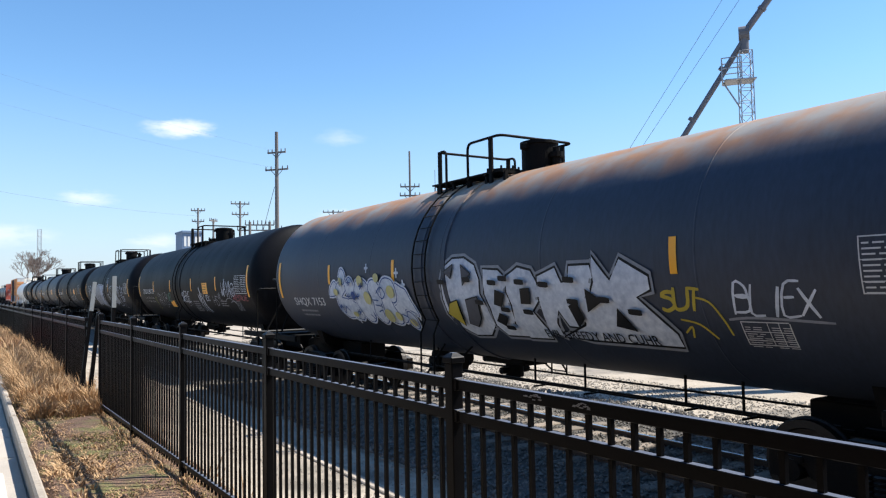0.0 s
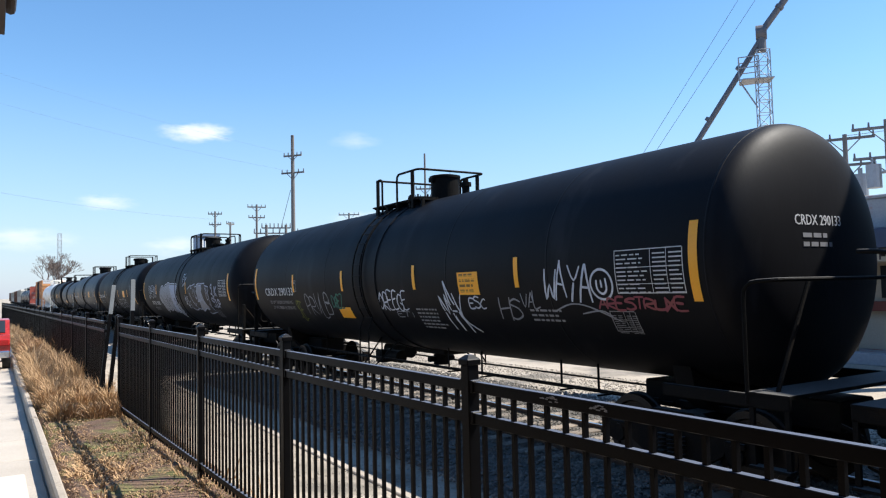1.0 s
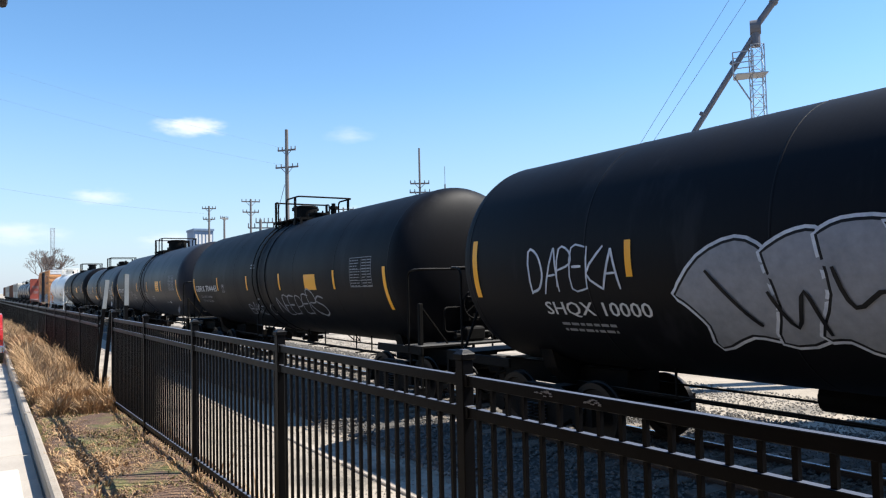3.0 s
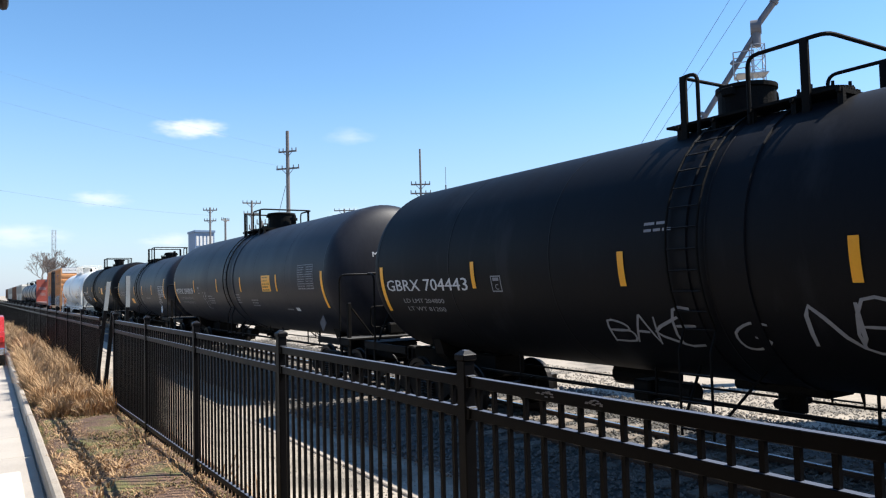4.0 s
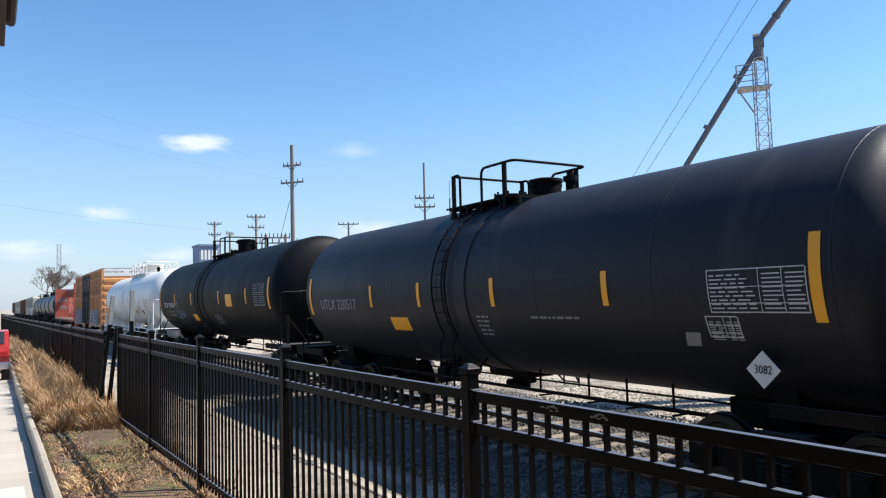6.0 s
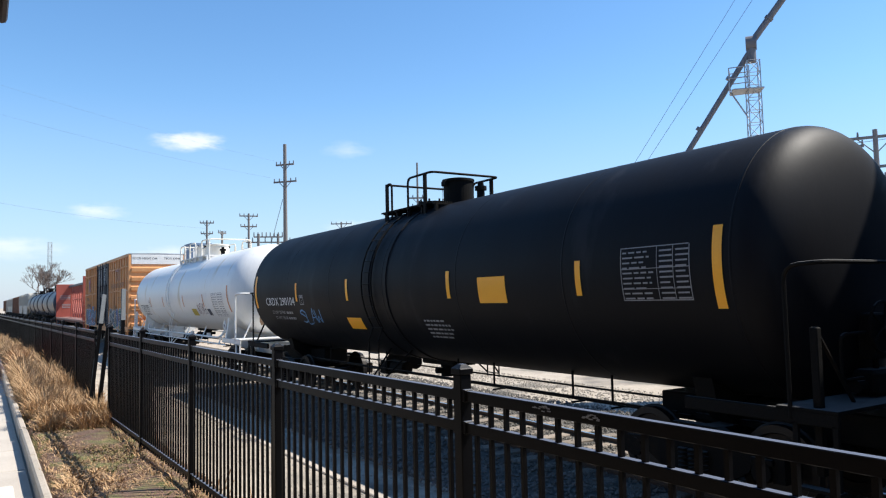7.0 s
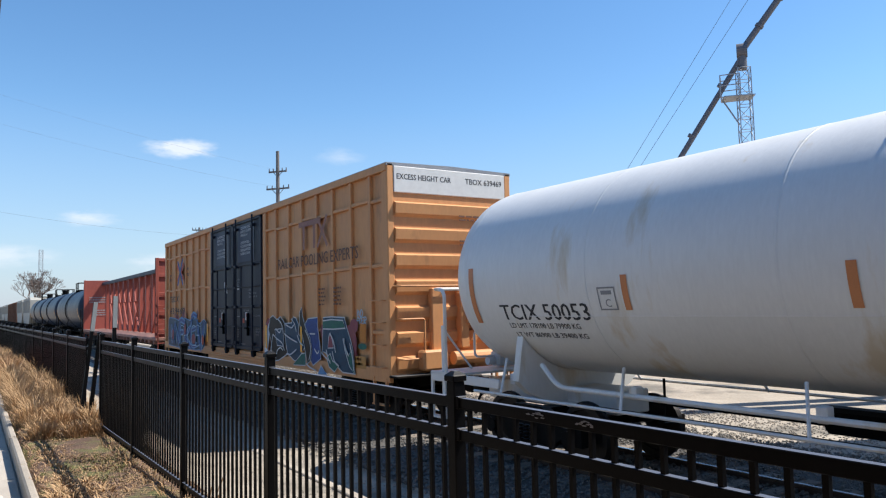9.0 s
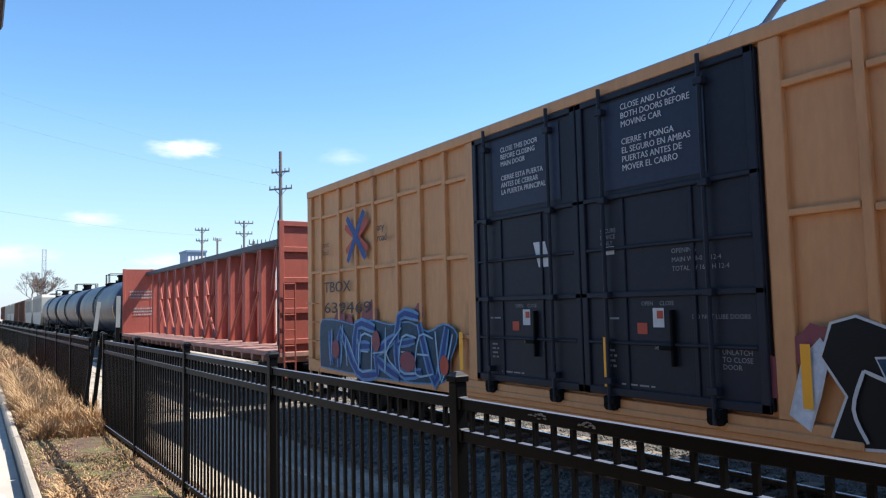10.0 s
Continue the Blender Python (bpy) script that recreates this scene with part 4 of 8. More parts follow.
        for i in range(3, 15):
            a = radians(82 - 8.2 * i)
            rr = radius + 0.05
            rod(bm, (sx * rr * math.cos(a), ladder - 0.21, zc + rr * math.sin(a)), (sx * rr * math.cos(a), ladder + 0.21, zc + rr * math.sin(a)), 0.008, 6)
        for z in (1.3, 1.0, 0.7):
            rod(bm, (sx * radius * 0.93, ladder - 0.21, z), (sx * radius * 0.93, ladder + 0.21, z), 0.013, 6)
        for dy in (-0.21, 0.21):
            rod(bm, (sx * radius * 0.93, ladder + dy, 0.7), (sx * 0.75, ladder + dy * 2.2, 1.42), 0.018, 6)
        part("ladder", bm, rail_mat, car, "steel rung ladder bent over the shell")
    # stub sills, saddles, end platforms
    tc = cyl - 0.95
    for s in (-1, 1):
        bm = bmn()
        box(bm, -0.33, 0.33, s * (tc - 1.1), s * (cyl + head + 0.22), 0.72, 1.06, 0.02)
        box(bm, -0.42, 0.42, s * (tc - 0.5), s * (tc + 0.5), 0.76, 0.84, 0.01)
        part("stub_sill", bm, gear if not side_pipe else material, car)
        bm = bmn()
        reach = 52 if broad_saddle else 34
        outline = [((radius + 0.01) * math.sin(radians(a)), zc - (radius + 0.01) * math.cos(radians(a))) for a in np.linspace(-reach, reach, 14)]
        outline += [(1.28, 1.2), (1.05, 1.0)] if broad_saddle else [(0.8, 1.05)]
        outline += [(0.5, 0.8), (-0.5, 0.8)]
        outline += [(-1.05, 1.0), (-1.28, 1.2)] if broad_saddle else [(-0.8, 1.05)]
        prism_x(bm, outline, -0.07 if broad_saddle else -0.14, 0.07 if broad_saddle else 0.14)
        bm.transform(pose(0, s * tc, 0, 0, 0, 90))
        part("saddle", bm, gear if not side_pipe else material, car, "curved saddle plate under the shell")
        bm = bmn()
        y0, y1 = s * (cyl + 0.35), s * (cyl + head + 0.35)
        box(bm, -1.45, 1.45, y0, y1, 1.20, 1.24, 0.005)
        box(bm, -1.45, -1.40, y0 - s * 1.1, y1, 1.08, 1.22, 0.01)
        box(bm, 1.40, 1.45, y0 - s * 1.1, y1, 1.08, 1.22, 0.01)
        for x in (-1.43, 1.43):
            box(bm, x - 0.02, x + 0.02, y1 - s * 0.45, y1 - s * 0.40, 0.5, 1.1)
            box(bm, x - 0.02, x + 0.02, y1 - s * 0.06, y1 - s * 0.01, 0.5, 1.1)
            box(bm, x - 0.06, x + 0.06, y1 - s * 0.45, y1, 0.48, 0.51)
            box(bm, x - 0.06, x + 0.06, y1 - s * 0.45, y1, 0.76, 0.79)
        part("end_platform", bm, gear if not side_pipe else material, car, "end walkway with side steps")
        bm = bmn()
        yr = s * (cyl + head + 0.28)
        tube(bm, rounded([(-1.44, yr - s * 0.4, 1.12), (-1.44, yr - s * 0.4, rail_z - 0.02), (-1.42, yr, rail_z), (1.42, yr, rail_z), (1.44, yr - s * 0.4, rail_z - 0.02), (1.44, yr - s * 0.4, 1.12)], 0.16), 0.022 if not side_pipe else 0.03, 8)
        part("end_rail", bm, rail_mat, car, "bent tube end handrail")
        add_coupler(car, s * (cyl + head + 0.2), s)
        add_truck(car, s * tc)
    # brake wheel and gear on one end
    bm = bmn()
    yb, d = brake_side * (cyl + head + 0.12), -brake_side
    ring = [(-0.1 + 0.27 * math.cos(a), yb, 1.95 + 0.27 * math.sin(a)) for a in [math.tau * i / 20 for i in range(21)]]
    tube(bm, ring, 0.018, 6)
    for k in range(5):
        a = math.tau * k / 5
        rod(bm, (-0.1, yb, 1.95), (-0.1 + 0.26 * math.cos(a), yb, 1.95 + 0.26 * math.sin(a)), 0.012, 6)
    box(bm, -0.25, 0.05, yb + d * 0.04, yb + d * 0.2, 1.62, 2.1, 0.02)
    rod(bm, (-0.1, yb + d * 0.1, 1.1), (-0.1, yb + d * 0.1, 1.7), 0.03, 8)
    part("brake_wheel", bm, rail_mat, car, "spoked brake wheel on its housing")
    bm = bmn()
    box(bm, -0.35, 0.12, yb - d * 0.02, yb + d * 0.24, 1.26, 1.52, 0.04)
    box(bm, 0.35, 0.75, yb, yb + d * 0.22, 1.24, 1.62, 0.05)
    rod(bm, (-0.5, yb + d * 0.12, 1.36), (0.3, yb + d * 0.12, 1.36), 0.07, 10)
    tube(bm, rounded([(-0.35, yb + d * 0.1, 1.44), (-0.75, yb + d * 0.1, 1.44), (-0.75, yb + d * 0.1, 1.9), (-0.2, yb + d * 0.1, 1.9), (-0.2, yb + d * 0.1, 1.75)], 0.1), 0.02, 6)
    tube(bm, rounded([(0.1, yb + d * 0.1, 1.4), (0.28, yb, 1.4), (0.28, yb, 0.8)], 0.1), 0.02, 6)
    part("brake_valve", bm, rail_mat, car, "brake valve with its pipes")
    bm = bmn()
    box(bm, -1.36, -1.28, yb - d * 0.02, yb + d * 0.06, 0.6, 2.0, 0.01)
    rod(bm, (-1.32, yb, 1.95), (-0.75, yb, 1.24), 0.02, 6)
    part("end_post", bm, rail_mat, car)
    bm = bmn()
    yo = -d * 0.06 - brake_side * (cyl + head + 0.16)
    rod(bm, (-1.25, yo, 1.24), (-0.62, yo, rail_z), 0.024, 8)
    part("end_brace", bm, rail_mat, car, "slanting brace of the end handrail")
    # outlet, rods, brackets and brake tank below
    bm = bmn()
    rod(bm, (0, 0.1, zc - radius + 0.05), (0, 0.1, zc - radius - 0.32), 0.16, 14)
    rod(bm, (-0.3, 0.1, zc - radius - 0.2), (0.3, 0.1, zc - radius - 0.2), 0.06, 10)
    box(bm, -0.28, 0.28, -0.5, 0.7, zc - radius - 0.08, zc - radius + 0.1, 0.03)
    part("outlet_valve", bm, gear, car, "bottom outlet valve in its skid")
    bm = bmn()
    for x, z in ((-0.62, 0.86), (-0.35, 0.78), (0.5, 0.82)):
        rod(bm, (x, -tc + 0.6, z), (x, tc - 0.6, z), 0.017, 6)
    for yy in (-tc + 1.7, -tc + 2.5, -2.3, -1.2, 1.6, tc - 2.2):
        box(bm, -0.64, -0.615, yy - 0.012, yy + 0.012, 0.84, 1.35)
        box(bm, -0.66, -0.32, yy - 0.012, yy + 0.012, 0.77, 0.795)
    part("brake_rod", bm, gear, car, "long brake rods and hangers")
    bm = bmn()
    rod(bm, (0.45, 2.2, 0.9), (0.45, 3.3, 0.9), 0.17, 14)
    rod(bm, (-0.35, 1.2, 0.88), (-0.35, 1.75, 0.88), 0.14, 12)
    box(bm, -0.55, -0.15, 1.8, 2.1, 0.72, 1.0, 0.03)
    part("brake_reservoir", bm, gear, car)
    if side_pipe:
        for sx in (-1, 1):
            bm = bmn()
            tube(bm, rounded([(sx * 1.5, -cyl + 0.2, 1.02), (sx * 1.5, cyl - 0.2, 1.02)], 0.1), 0.022, 6)
            tube(bm, rounded([(sx * 1.1, -tc + 0.4, 1.45), (sx * 1.25, -tc + 0.9, 1.18), (sx * 1.25, tc - 0.9, 1.18), (sx * 1.1, tc - 0.4, 1.45)], 0.2), 0.035, 8)
            yy = -cyl + 1.0
            while yy < cyl - 0.6:
                rod(bm, (sx * 1.5, yy, 1.0), (sx * 1.24, yy + 0.15, 1.52), 0.02, 6)
                if sx < 0:
                    box(bm, sx * 1.2 - 0.06, sx * 1.2 + 0.06, yy - 0.05, yy + 0.07, 1.14, 1.3, 0.01)
                yy += 2.35
            part("side_rail", bm, material, car, "long side handrail pipe on brackets")
        for sx in (-1,):
            bm = bmn()
            box(bm, -radius * 0.913 - 0.004, -radius * 0.913 + 0.06, half * 0.1, half * 0.85, zc - 0.61, zc - 0.60)
            part("jacket_seam", bm, material, car)
    # end stripes bent with the shell, and the side marks
    stripe = stripe or M_YELLOW
    shell = face

    def face(along, high, off=0.0):
        return shell(along, high + lift, off)

    patch(shell, -half - 0.06, -half + 0.06, end_band[1], end_band[0], stripe, car, "end_stripe", off=0.008, n=12)
    patch(shell, half - 0.06, half + 0.06, end_band[1], end_band[0], stripe, car, "end_stripe", off=0.008, n=12)
    for us in stripes:
        s = u - us
        patch(shell, s - 0.05, s + 0.05, side_band[1], side_band[0], stripe, car, "side_stripe", off=0.008, n=8)
    return car, face


def at(u, us):
    """How far along the reader's way a mark lies from the middle of its car."""
    return u - us


def data_panel(face, s, h, w, hh, car, line=None, seed=4):
    """Stencilled test panel: a ruled frame of small unreadable entries."""
    line = line or M_LETTER_GR
    for a, b, c, d in ((s, s + w, h, h + 0.012), (s, s + w, h + hh, h + hh + 0.012), (s, s + 0.012, h, h + hh), (s + w, s + w + 0.012, h, h + hh), (s + w * 0.55, s + w * 0.55 + 0.008, h, h + hh), (s + w * 0.78, s + w * 0.78 + 0.008, h, h + hh), (s, s + w, h + hh * 0.22, h + hh * 0.22 + 0.008), (s, s + w, h + hh * 0.6, h + hh * 0.6 + 0.008)):
        patch(face, a, b, c, d, line, car, "panel_rule", off=0.006)
    for k in range(3):
        bars(face, s + 0.03 + (0, w * 0.56, w * 0.79)[k], h + hh - 0.06, (w * 0.5, w * 0.2, w * 0.19)[k], 10, hh / 10.3, line, car, "panel_text", seed + k, split=(k == 0), tall=0.32)


def square_mark(face, s, h, size, car, material, body="C"):
    for a, b, c, d in ((s, s + size, h, h + 0.02), (s, s + size, h + size - 0.02, h + size), (s, s + 0.02, h + 0.02, h + size - 0.02), (s + size - 0.02, s + size, h + 0.02, h + size - 0.02)):
        patch(face, a, b, c, d, material, car, "plate_border")
    letters(body, face, s + size * 0.33, h + size * 0.14, size * 0.36, material, car, "plate_letter")
    bars(face, s + size * 0.2, h + size * 0.68, size * 0.6, 1, 0.1, material, car, "plate_line", split=False)


def placard(car, x, y, z, turn, number, material=None):
    """Diamond hazard plate on a bracket."""
    bm = bmn()
    obox(bm, (0, 0, 0), (0.27, 0.012, 0.27), Matrix.Rotation(radians(45), 3, "Y"))
    ob = part("placard", bm, material or M_PANEL_W, car, "diamond hazard plate")
    ob.matrix_basis = pose(x, y, z, 0, 0, turn)
    if number:
        t = letters(number, flat_face(0), -0.10, -0.04, 0.09, M_LETTER_DK, ob, "placard_number", width=0.2)
        t.matrix_basis = pose(0, -0.008, 0, 0, 0, 90)
    return ob


# ---- the train, in the order in which it passes ----
# leading car, only its shadow and rear come near
tank_car("black tank car running at the head of the group", -8.0, 7.3, M_BLACK)

U = 10.0
car, face = tank_car("weathered grey tank car with rusty top and silver graffiti", U, 7.35, M_RUSTY, stripes=(14.39, 11.58, 5.28), side_band=(0.14, -0.27), end_band=(0.30, -0.58), ladder=0.6, top=0.25, dome_y=-0.95)
letters("SHQX 7153", face, at(U, 16.64), -0.76, 0.20, M_LETTER, car, width=1.75)
bars(face, at(U, 16.45), -0.93, 1.5, 2, 0.15, M_LETTER_GR, car)
PIECE_O = ((0.01, 0.73), (0.03, 0.9), (0.09, 1), (0.16, 1), (0.22, 0.91), (0.24, 0.75), (0.23, 0.58), (0.25, 0.41), (0.25, 0.18), (0.19, 0.02), (0.1, 0), (0.03, 0.15), (0, 0.32), (0, 0.51))
PIECE_R1 = ((0.27, 0.86), (0.35, 0.84), (0.39, 0.74), (0.38, 0.58), (0.38, 0.45), (0.37, 0.2), (0.42, 0.17), (0.46, 0.05), (0.29, 0.04), (0.26, 0.18), (0.27, 0.41), (0.26, 0.58))
PIECE_R2 = ((0.39, 0.77), (0.45, 0.86), (0.51, 0.82), (0.53, 0.71), (0.54, 0.55), (0.48, 0.39), (0.51, 0.18), (0.51, 0.04), (0.4, 0.03), (0.37, 0.22), (0.39, 0.45), (0.38, 0.61))
PIECE_H = ((0.54, 0.76), (0.62, 0.84), (0.64, 0.69), (0.67, 0.7), (0.68, 0.85), (0.76, 0.85), (0.77, 0.69), (0.73, 0.52), (0.72, 0.34), (0.68, 0.22), (0.62, 0.23), (0.6, 0.41), (0.57, 0.26), (0.57, 0.08), (0.52, 0.15), (0.53, 0.52))
PIECE_X = ((0.77, 0.93), (0.83, 0.7), (0.87, 0.89), (0.96, 0.73), (0.96, 0.62), (0.91, 0.55), (0.96, 0.37), (1, 0.2), (1, 0.06), (0.68, 0.07), (0.58, 0.09), (0.69, 0.24), (0.74, 0.52), (0.77, 0.69))
PIECE_HOLES_A = ((0.04, 0.85), (0.1, 0.93), (0.08, 0.78))
PIECE_HOLES_B = ((0.15, 0.92), (0.2, 0.82), (0.15, 0.69))
PIECE_HOLES_Y = ((0.05, 0.47), (0.1, 0.51), (0.09, 0.18), (0.02, 0.34))
PIECE_HOLES_C = ((0.15, 0.51), (0.22, 0.55), (0.2, 0.29), (0.16, 0.17), (0.12, 0.2))
PIECE_C1 = ((0.33, 0.62), (0.37, 0.58), (0.34, 0.45), (0.31, 0.47))
PIECE_C2 = ((0.32, 0.35), (0.35, 0.31), (0.32, 0.21), (0.29, 0.26))
PIECE_C3 = ((0.46, 0.63), (0.5, 0.64), (0.49, 0.49), (0.45, 0.49))
PIECE_C4 = ((0.66, 0.46), (0.69, 0.49), (0.7, 0.34), (0.67, 0.24))
PIECE_C5 = ((0.74, 0.62), (0.79, 0.52), (0.73, 0.42))
PIECE_C6 = ((0.84, 0.44), (0.88, 0.23), (0.82, 0.28))
PIECE_LETTERS = [(q, M_SPRAY_W) for q in (PIECE_O, PIECE_R1, PIECE_R2, PIECE_H, PIECE_X)]
mural(car, face, at(U, 10.03), -1.26, 4.57, 1.33, PIECE_LETTERS, ((M_SPRAY_G, 0.16), (M_SPRAY_K, 0.07)), round_off=False)
DARK_BITS = [((x, y), (x + 0.045, y - 0.01)) for x, y in ((0.0, 0.74), (0.16, 0.76), (0.30, 0.72), (0.36, 0.76), (0.21, 0.50), (0.34, 0.42), (0.44, 0.72), (0.45, 0.40), (0.55, 0.69), (0.66, 0.73), (0.66, 0.52), (0.78, 0.54), (0.33, 0.20), (0.88, 0.43))]
mural(car, raised(face, 0.03), at(U, 10.03), -1.26, 4.57, 1.33, [(q, M_SPRAY_F) for q in (PIECE_HOLES_A, PIECE_HOLES_B, PIECE_HOLES_C)] + [(q, M_SPRAY_K) for q in (PIECE_C1, PIECE_C2, PIECE_C3, PIECE_C4, PIECE_C5, PIECE_C6)] + [(PIECE_HOLES_Y, M_SPRAY_Y)], ((M_SPRAY_K, 0.05),), DARK_BITS, M_SPRAY_K, round_off=False, mark_width=0.075)
BUBBLE_B1 = ((0, 0.54), (0.04, 0.7), (0.1, 0.8), (0.12, 0.73), (0.1, 0.57))
BUBBLE_B2 = ((0.12, 0.7), (0.16, 0.78), (0.22, 0.77), (0.23, 0.64), (0.17, 0.53), (0.23, 0.49), (0.31, 0.45), (0.36, 0.32), (0.37, 0.2), (0.32, 0.09), (0.26, 0.15), (0.17, 0.13), (0.11, 0.27), (0.1, 0.43))
BUBBLE_B3 = ((0.25, 0.75), (0.3, 0.85), (0.34, 0.82), (0.36, 0.7), (0.34, 0.61), (0.33, 0.52), (0.27, 0.52), (0.25, 0.64))
BUBBLE_HO = ((0.18, 0.9), (0.2, 1), (0.23, 0.99), (0.26, 0.89), (0.24, 0.78), (0.21, 0.77))
BUBBLE_O = ((0.4, 0.79), (0.46, 0.82), (0.52, 0.77), (0.56, 0.6), (0.56, 0.39), (0.5, 0.15), (0.45, 0.07), (0.4, 0.13), (0.37, 0.35), (0.35, 0.55))
BUBBLE_A = ((0.54, 0.67), (0.57, 0.78), (0.62, 0.8), (0.67, 0.72), (0.69, 0.58), (0.68, 0.45), (0.64, 0.4), (0.67, 0.26), (0.65, 0.13), (0.6, 0.06), (0.56, 0.13), (0.54, 0.25), (0.57, 0.45))
BUBBLE_E = ((0.86, 0.74), (0.91, 0.68), (0.95, 0.64), (0.97, 0.53), (1, 0.33), (1, 0.23), (0.97, 0.3), (0.89, 0.34), (0.87, 0.18), (0.83, 0.1), (0.81, 0.2), (0.79, 0.36), (0.85, 0.46), (0.85, 0.62))
BUBBLE_P = ((0.69, 0.72), (0.73, 0.81), (0.78, 0.82), (0.83, 0.77), (0.85, 0.64), (0.84, 0.5), (0.8, 0.45), (0.78, 0.48), (0.79, 0.36), (0.81, 0.2), (0.8, 0.1), (0.75, 0.07), (0.69, 0.12), (0.67, 0.26), (0.68, 0.48))
BUBBLE_R = ((0.9, 0.29), (0.93, 0.29), (0.96, 0.2), (0.95, 0.06), (0.92, 0), (0.9, 0.02), (0.88, 0.1))
mural(car, face, at(U, 14.5), -1.18, 3.5, 1.2, [(q, M_SPRAY_W) for q in (BUBBLE_B1, BUBBLE_B2, BUBBLE_B3, BUBBLE_HO, BUBBLE_O, BUBBLE_A, BUBBLE_E, BUBBLE_P, BUBBLE_R)], ((M_SPRAY_W, 0.11), (M_SPRAY_B, 0.045)))
SPOTS = [(oval(*o), M_SPRAY_YP) for o in ((0.12, 0.62, 0.03, 0.06), (0.20, 0.80, 0.025, 0.07), (0.29, 0.22, 0.03, 0.05), (0.46, 0.80, 0.035, 0.09), (0.52, 0.52, 0.04, 0.11), (0.66, 0.84, 0.03, 0.07), (0.70, 0.22, 0.045, 0.12), (0.80, 0.62, 0.04, 0.10), (0.80, 0.22, 0.03, 0.08), (0.92, 0.12, 0.03, 0.07))]
SPOTS.append((oval(0.355, 0.56, 0.024, 0.075), M_SPRAY_B))
ASTERISKS = [((x - dx, y - dy), (x + dx, y + dy)) for x, y in ((0.32, 0.78), (0.29, 0.55), (0.41, 0.55), (0.37, 0.28), (0.15, 0.36), (0.48, 0.72)) for dx, dy in ((0.026, 0.0), (0.013, 0.055), (-0.013, 0.055))]
CURLS = [((0.66, 0.66), (0.70, 0.52), (0.75, 0.60), (0.71, 0.70), (0.65, 0.60)), ((0.60, 0.50), (0.66, 0.49)), ((0.61, 0.42), (0.67, 0.40)), ((0.62, 0.30), (0.67, 0.33), (0.66, 0.22)), ((0.12, 0.45), (0.14, 0.3), (0.17, 0.4), (0.19, 0.26), (0.23, 0.38), (0.26, 0.28)), ((0.50, 0.25), (0.54, 0.16), (0.55, 0.3)), ((0.20, 0.85), (0.22, 0.72)), ((0.86, 0.28), (0.92, 0.22), (0.96, 0.06))]
mural(car, raised(face, 0.036), at(U, 14.5), -1.18, 3.5, 1.2, SPOTS, (), ASTERISKS + CURLS, M_SPRAY_B, mark_width=0.025)
STARS = [((x - dx, y - dy), (x + dx, y + dy)) for x, y in ((0.53, 1.0), (0.87, 0.90), (0.93, 0.72), (0.24, 0.16), (0.27, 0.08), (0.99, 0.22)) for dx, dy in ((0.022, 0.0), (0.0, 0.075))]
mural(car, face, at(U, 14.5), -1.18, 3.5, 1.2, (), (), STARS, M_SPRAY_W, mark_width=0.05)
letters("EVIL GREEDY AND CUHR", raised(face, 0.04), at(U, 7.75), -1.16, 0.15, M_SPRAY_K, car, "graffiti_text", width=2.0)
hand(car, face, "SUT", at(U, 5.55), -0.70, 0.52, 0.26, M_SPRAY_Y, 0.04, 3)
mural(car, face, at(U, 5.5), -1.1, 0.8, 0.6, (), (), [((0.5, 0.95), (0.75, 0.85), (0.9, 0.5), (0.95, 0.2)), ((0.2, 0.5), (0.5, 0.4), (0.7, 0.1)), ((0.2, 0.2), (0.35, 0.35), (0.3, 0.1))], M_SPRAY_Y, mark_width=0.025)
hand(car, face, "BLIEX", at(U, 4.62), -0.72, 0.88, 0.30, M_SPRAY_W, 0.032, 6)
mural(car, face, at(U, 4.72), -0.80, 1.11, 0.05, (), (), [((0.0, 0.3), (0.3, 0.9), (1.0, 0.2))], M_SPRAY_G, mark_width=0.03)
data_panel(face, at(U, 3.30), -0.50, 1.05, 0.50, car, M_LETTER)
data_panel(face, at(U, 4.60), -1.09, 0.53, 0.28, car, M_LETTER)

U = 27.77
car, face = tank_car("black tank car with thin white graffiti tags", U, 7.73, M_BLACK, radius=1.565, zc=2.665, lift=0.015, top=0.42, stripes=(32.46, 29.44, 26.24, 23.20), side_band=(0.09, -0.35), end_band=(0.35, -0.55), head=0.48, brake_side=1, rail_z=2.38)
letters("CRDX 290133", face, at(U, 34.72), -0.45, 0.215, M_LETTER, car, width=2.16)
letters("LD LMT 207200 LB 93950 KG", face, at(U, 34.5), -0.68, 0.09, M_LETTER_GR, car, width=1.75)
letters("LT WT 78800 LB 35750 KG", face, at(U, 34.42), -0.84, 0.09, M_LETTER_GR, car, width=1.7)
square_mark(face, at(U, 32.55), -0.35, 0.28, car, M_LETTER_GR)
patch(face, at(U, 24.78), at(U, 24.19), -0.47, -0.10, M_YELLOW, car, "yellow_notice", "yellow notice plate")
bars(face, at(U, 24.73), -0.17, 0.5, 4, 0.085, M_NOTICE, car, "notice_text", 3)
patch(face, at(U, 29.94), at(U, 29.30), -1.02, -0.74, M_YELLOW, car, "yellow_notice")
hand(car, face, "OREEGE", at(U, 27.84), -0.76, 1.2, 0.36, M_SPRAY_W, 0.03, 11)
hand(car, face, "ETI", at(U, 27.2), -0.92, 0.7, 0.12, M_SPRAY_G, 0.018, 12)
hand(car, face, "MAK", at(U, 25.35), -1.15, 0.75, 0.72, M_SPRAY_W, 0.035, 13, slant=-0.25)
hand(car, face, "ESC", at(U, 24.58), -0.70, 0.45, 0.18, M_SPRAY_W, 0.025, 14)
hand(car, face, "HS", at(U, 23.80), -0.87, 0.5, 0.32, M_SPRAY_G, 0.025, 15)
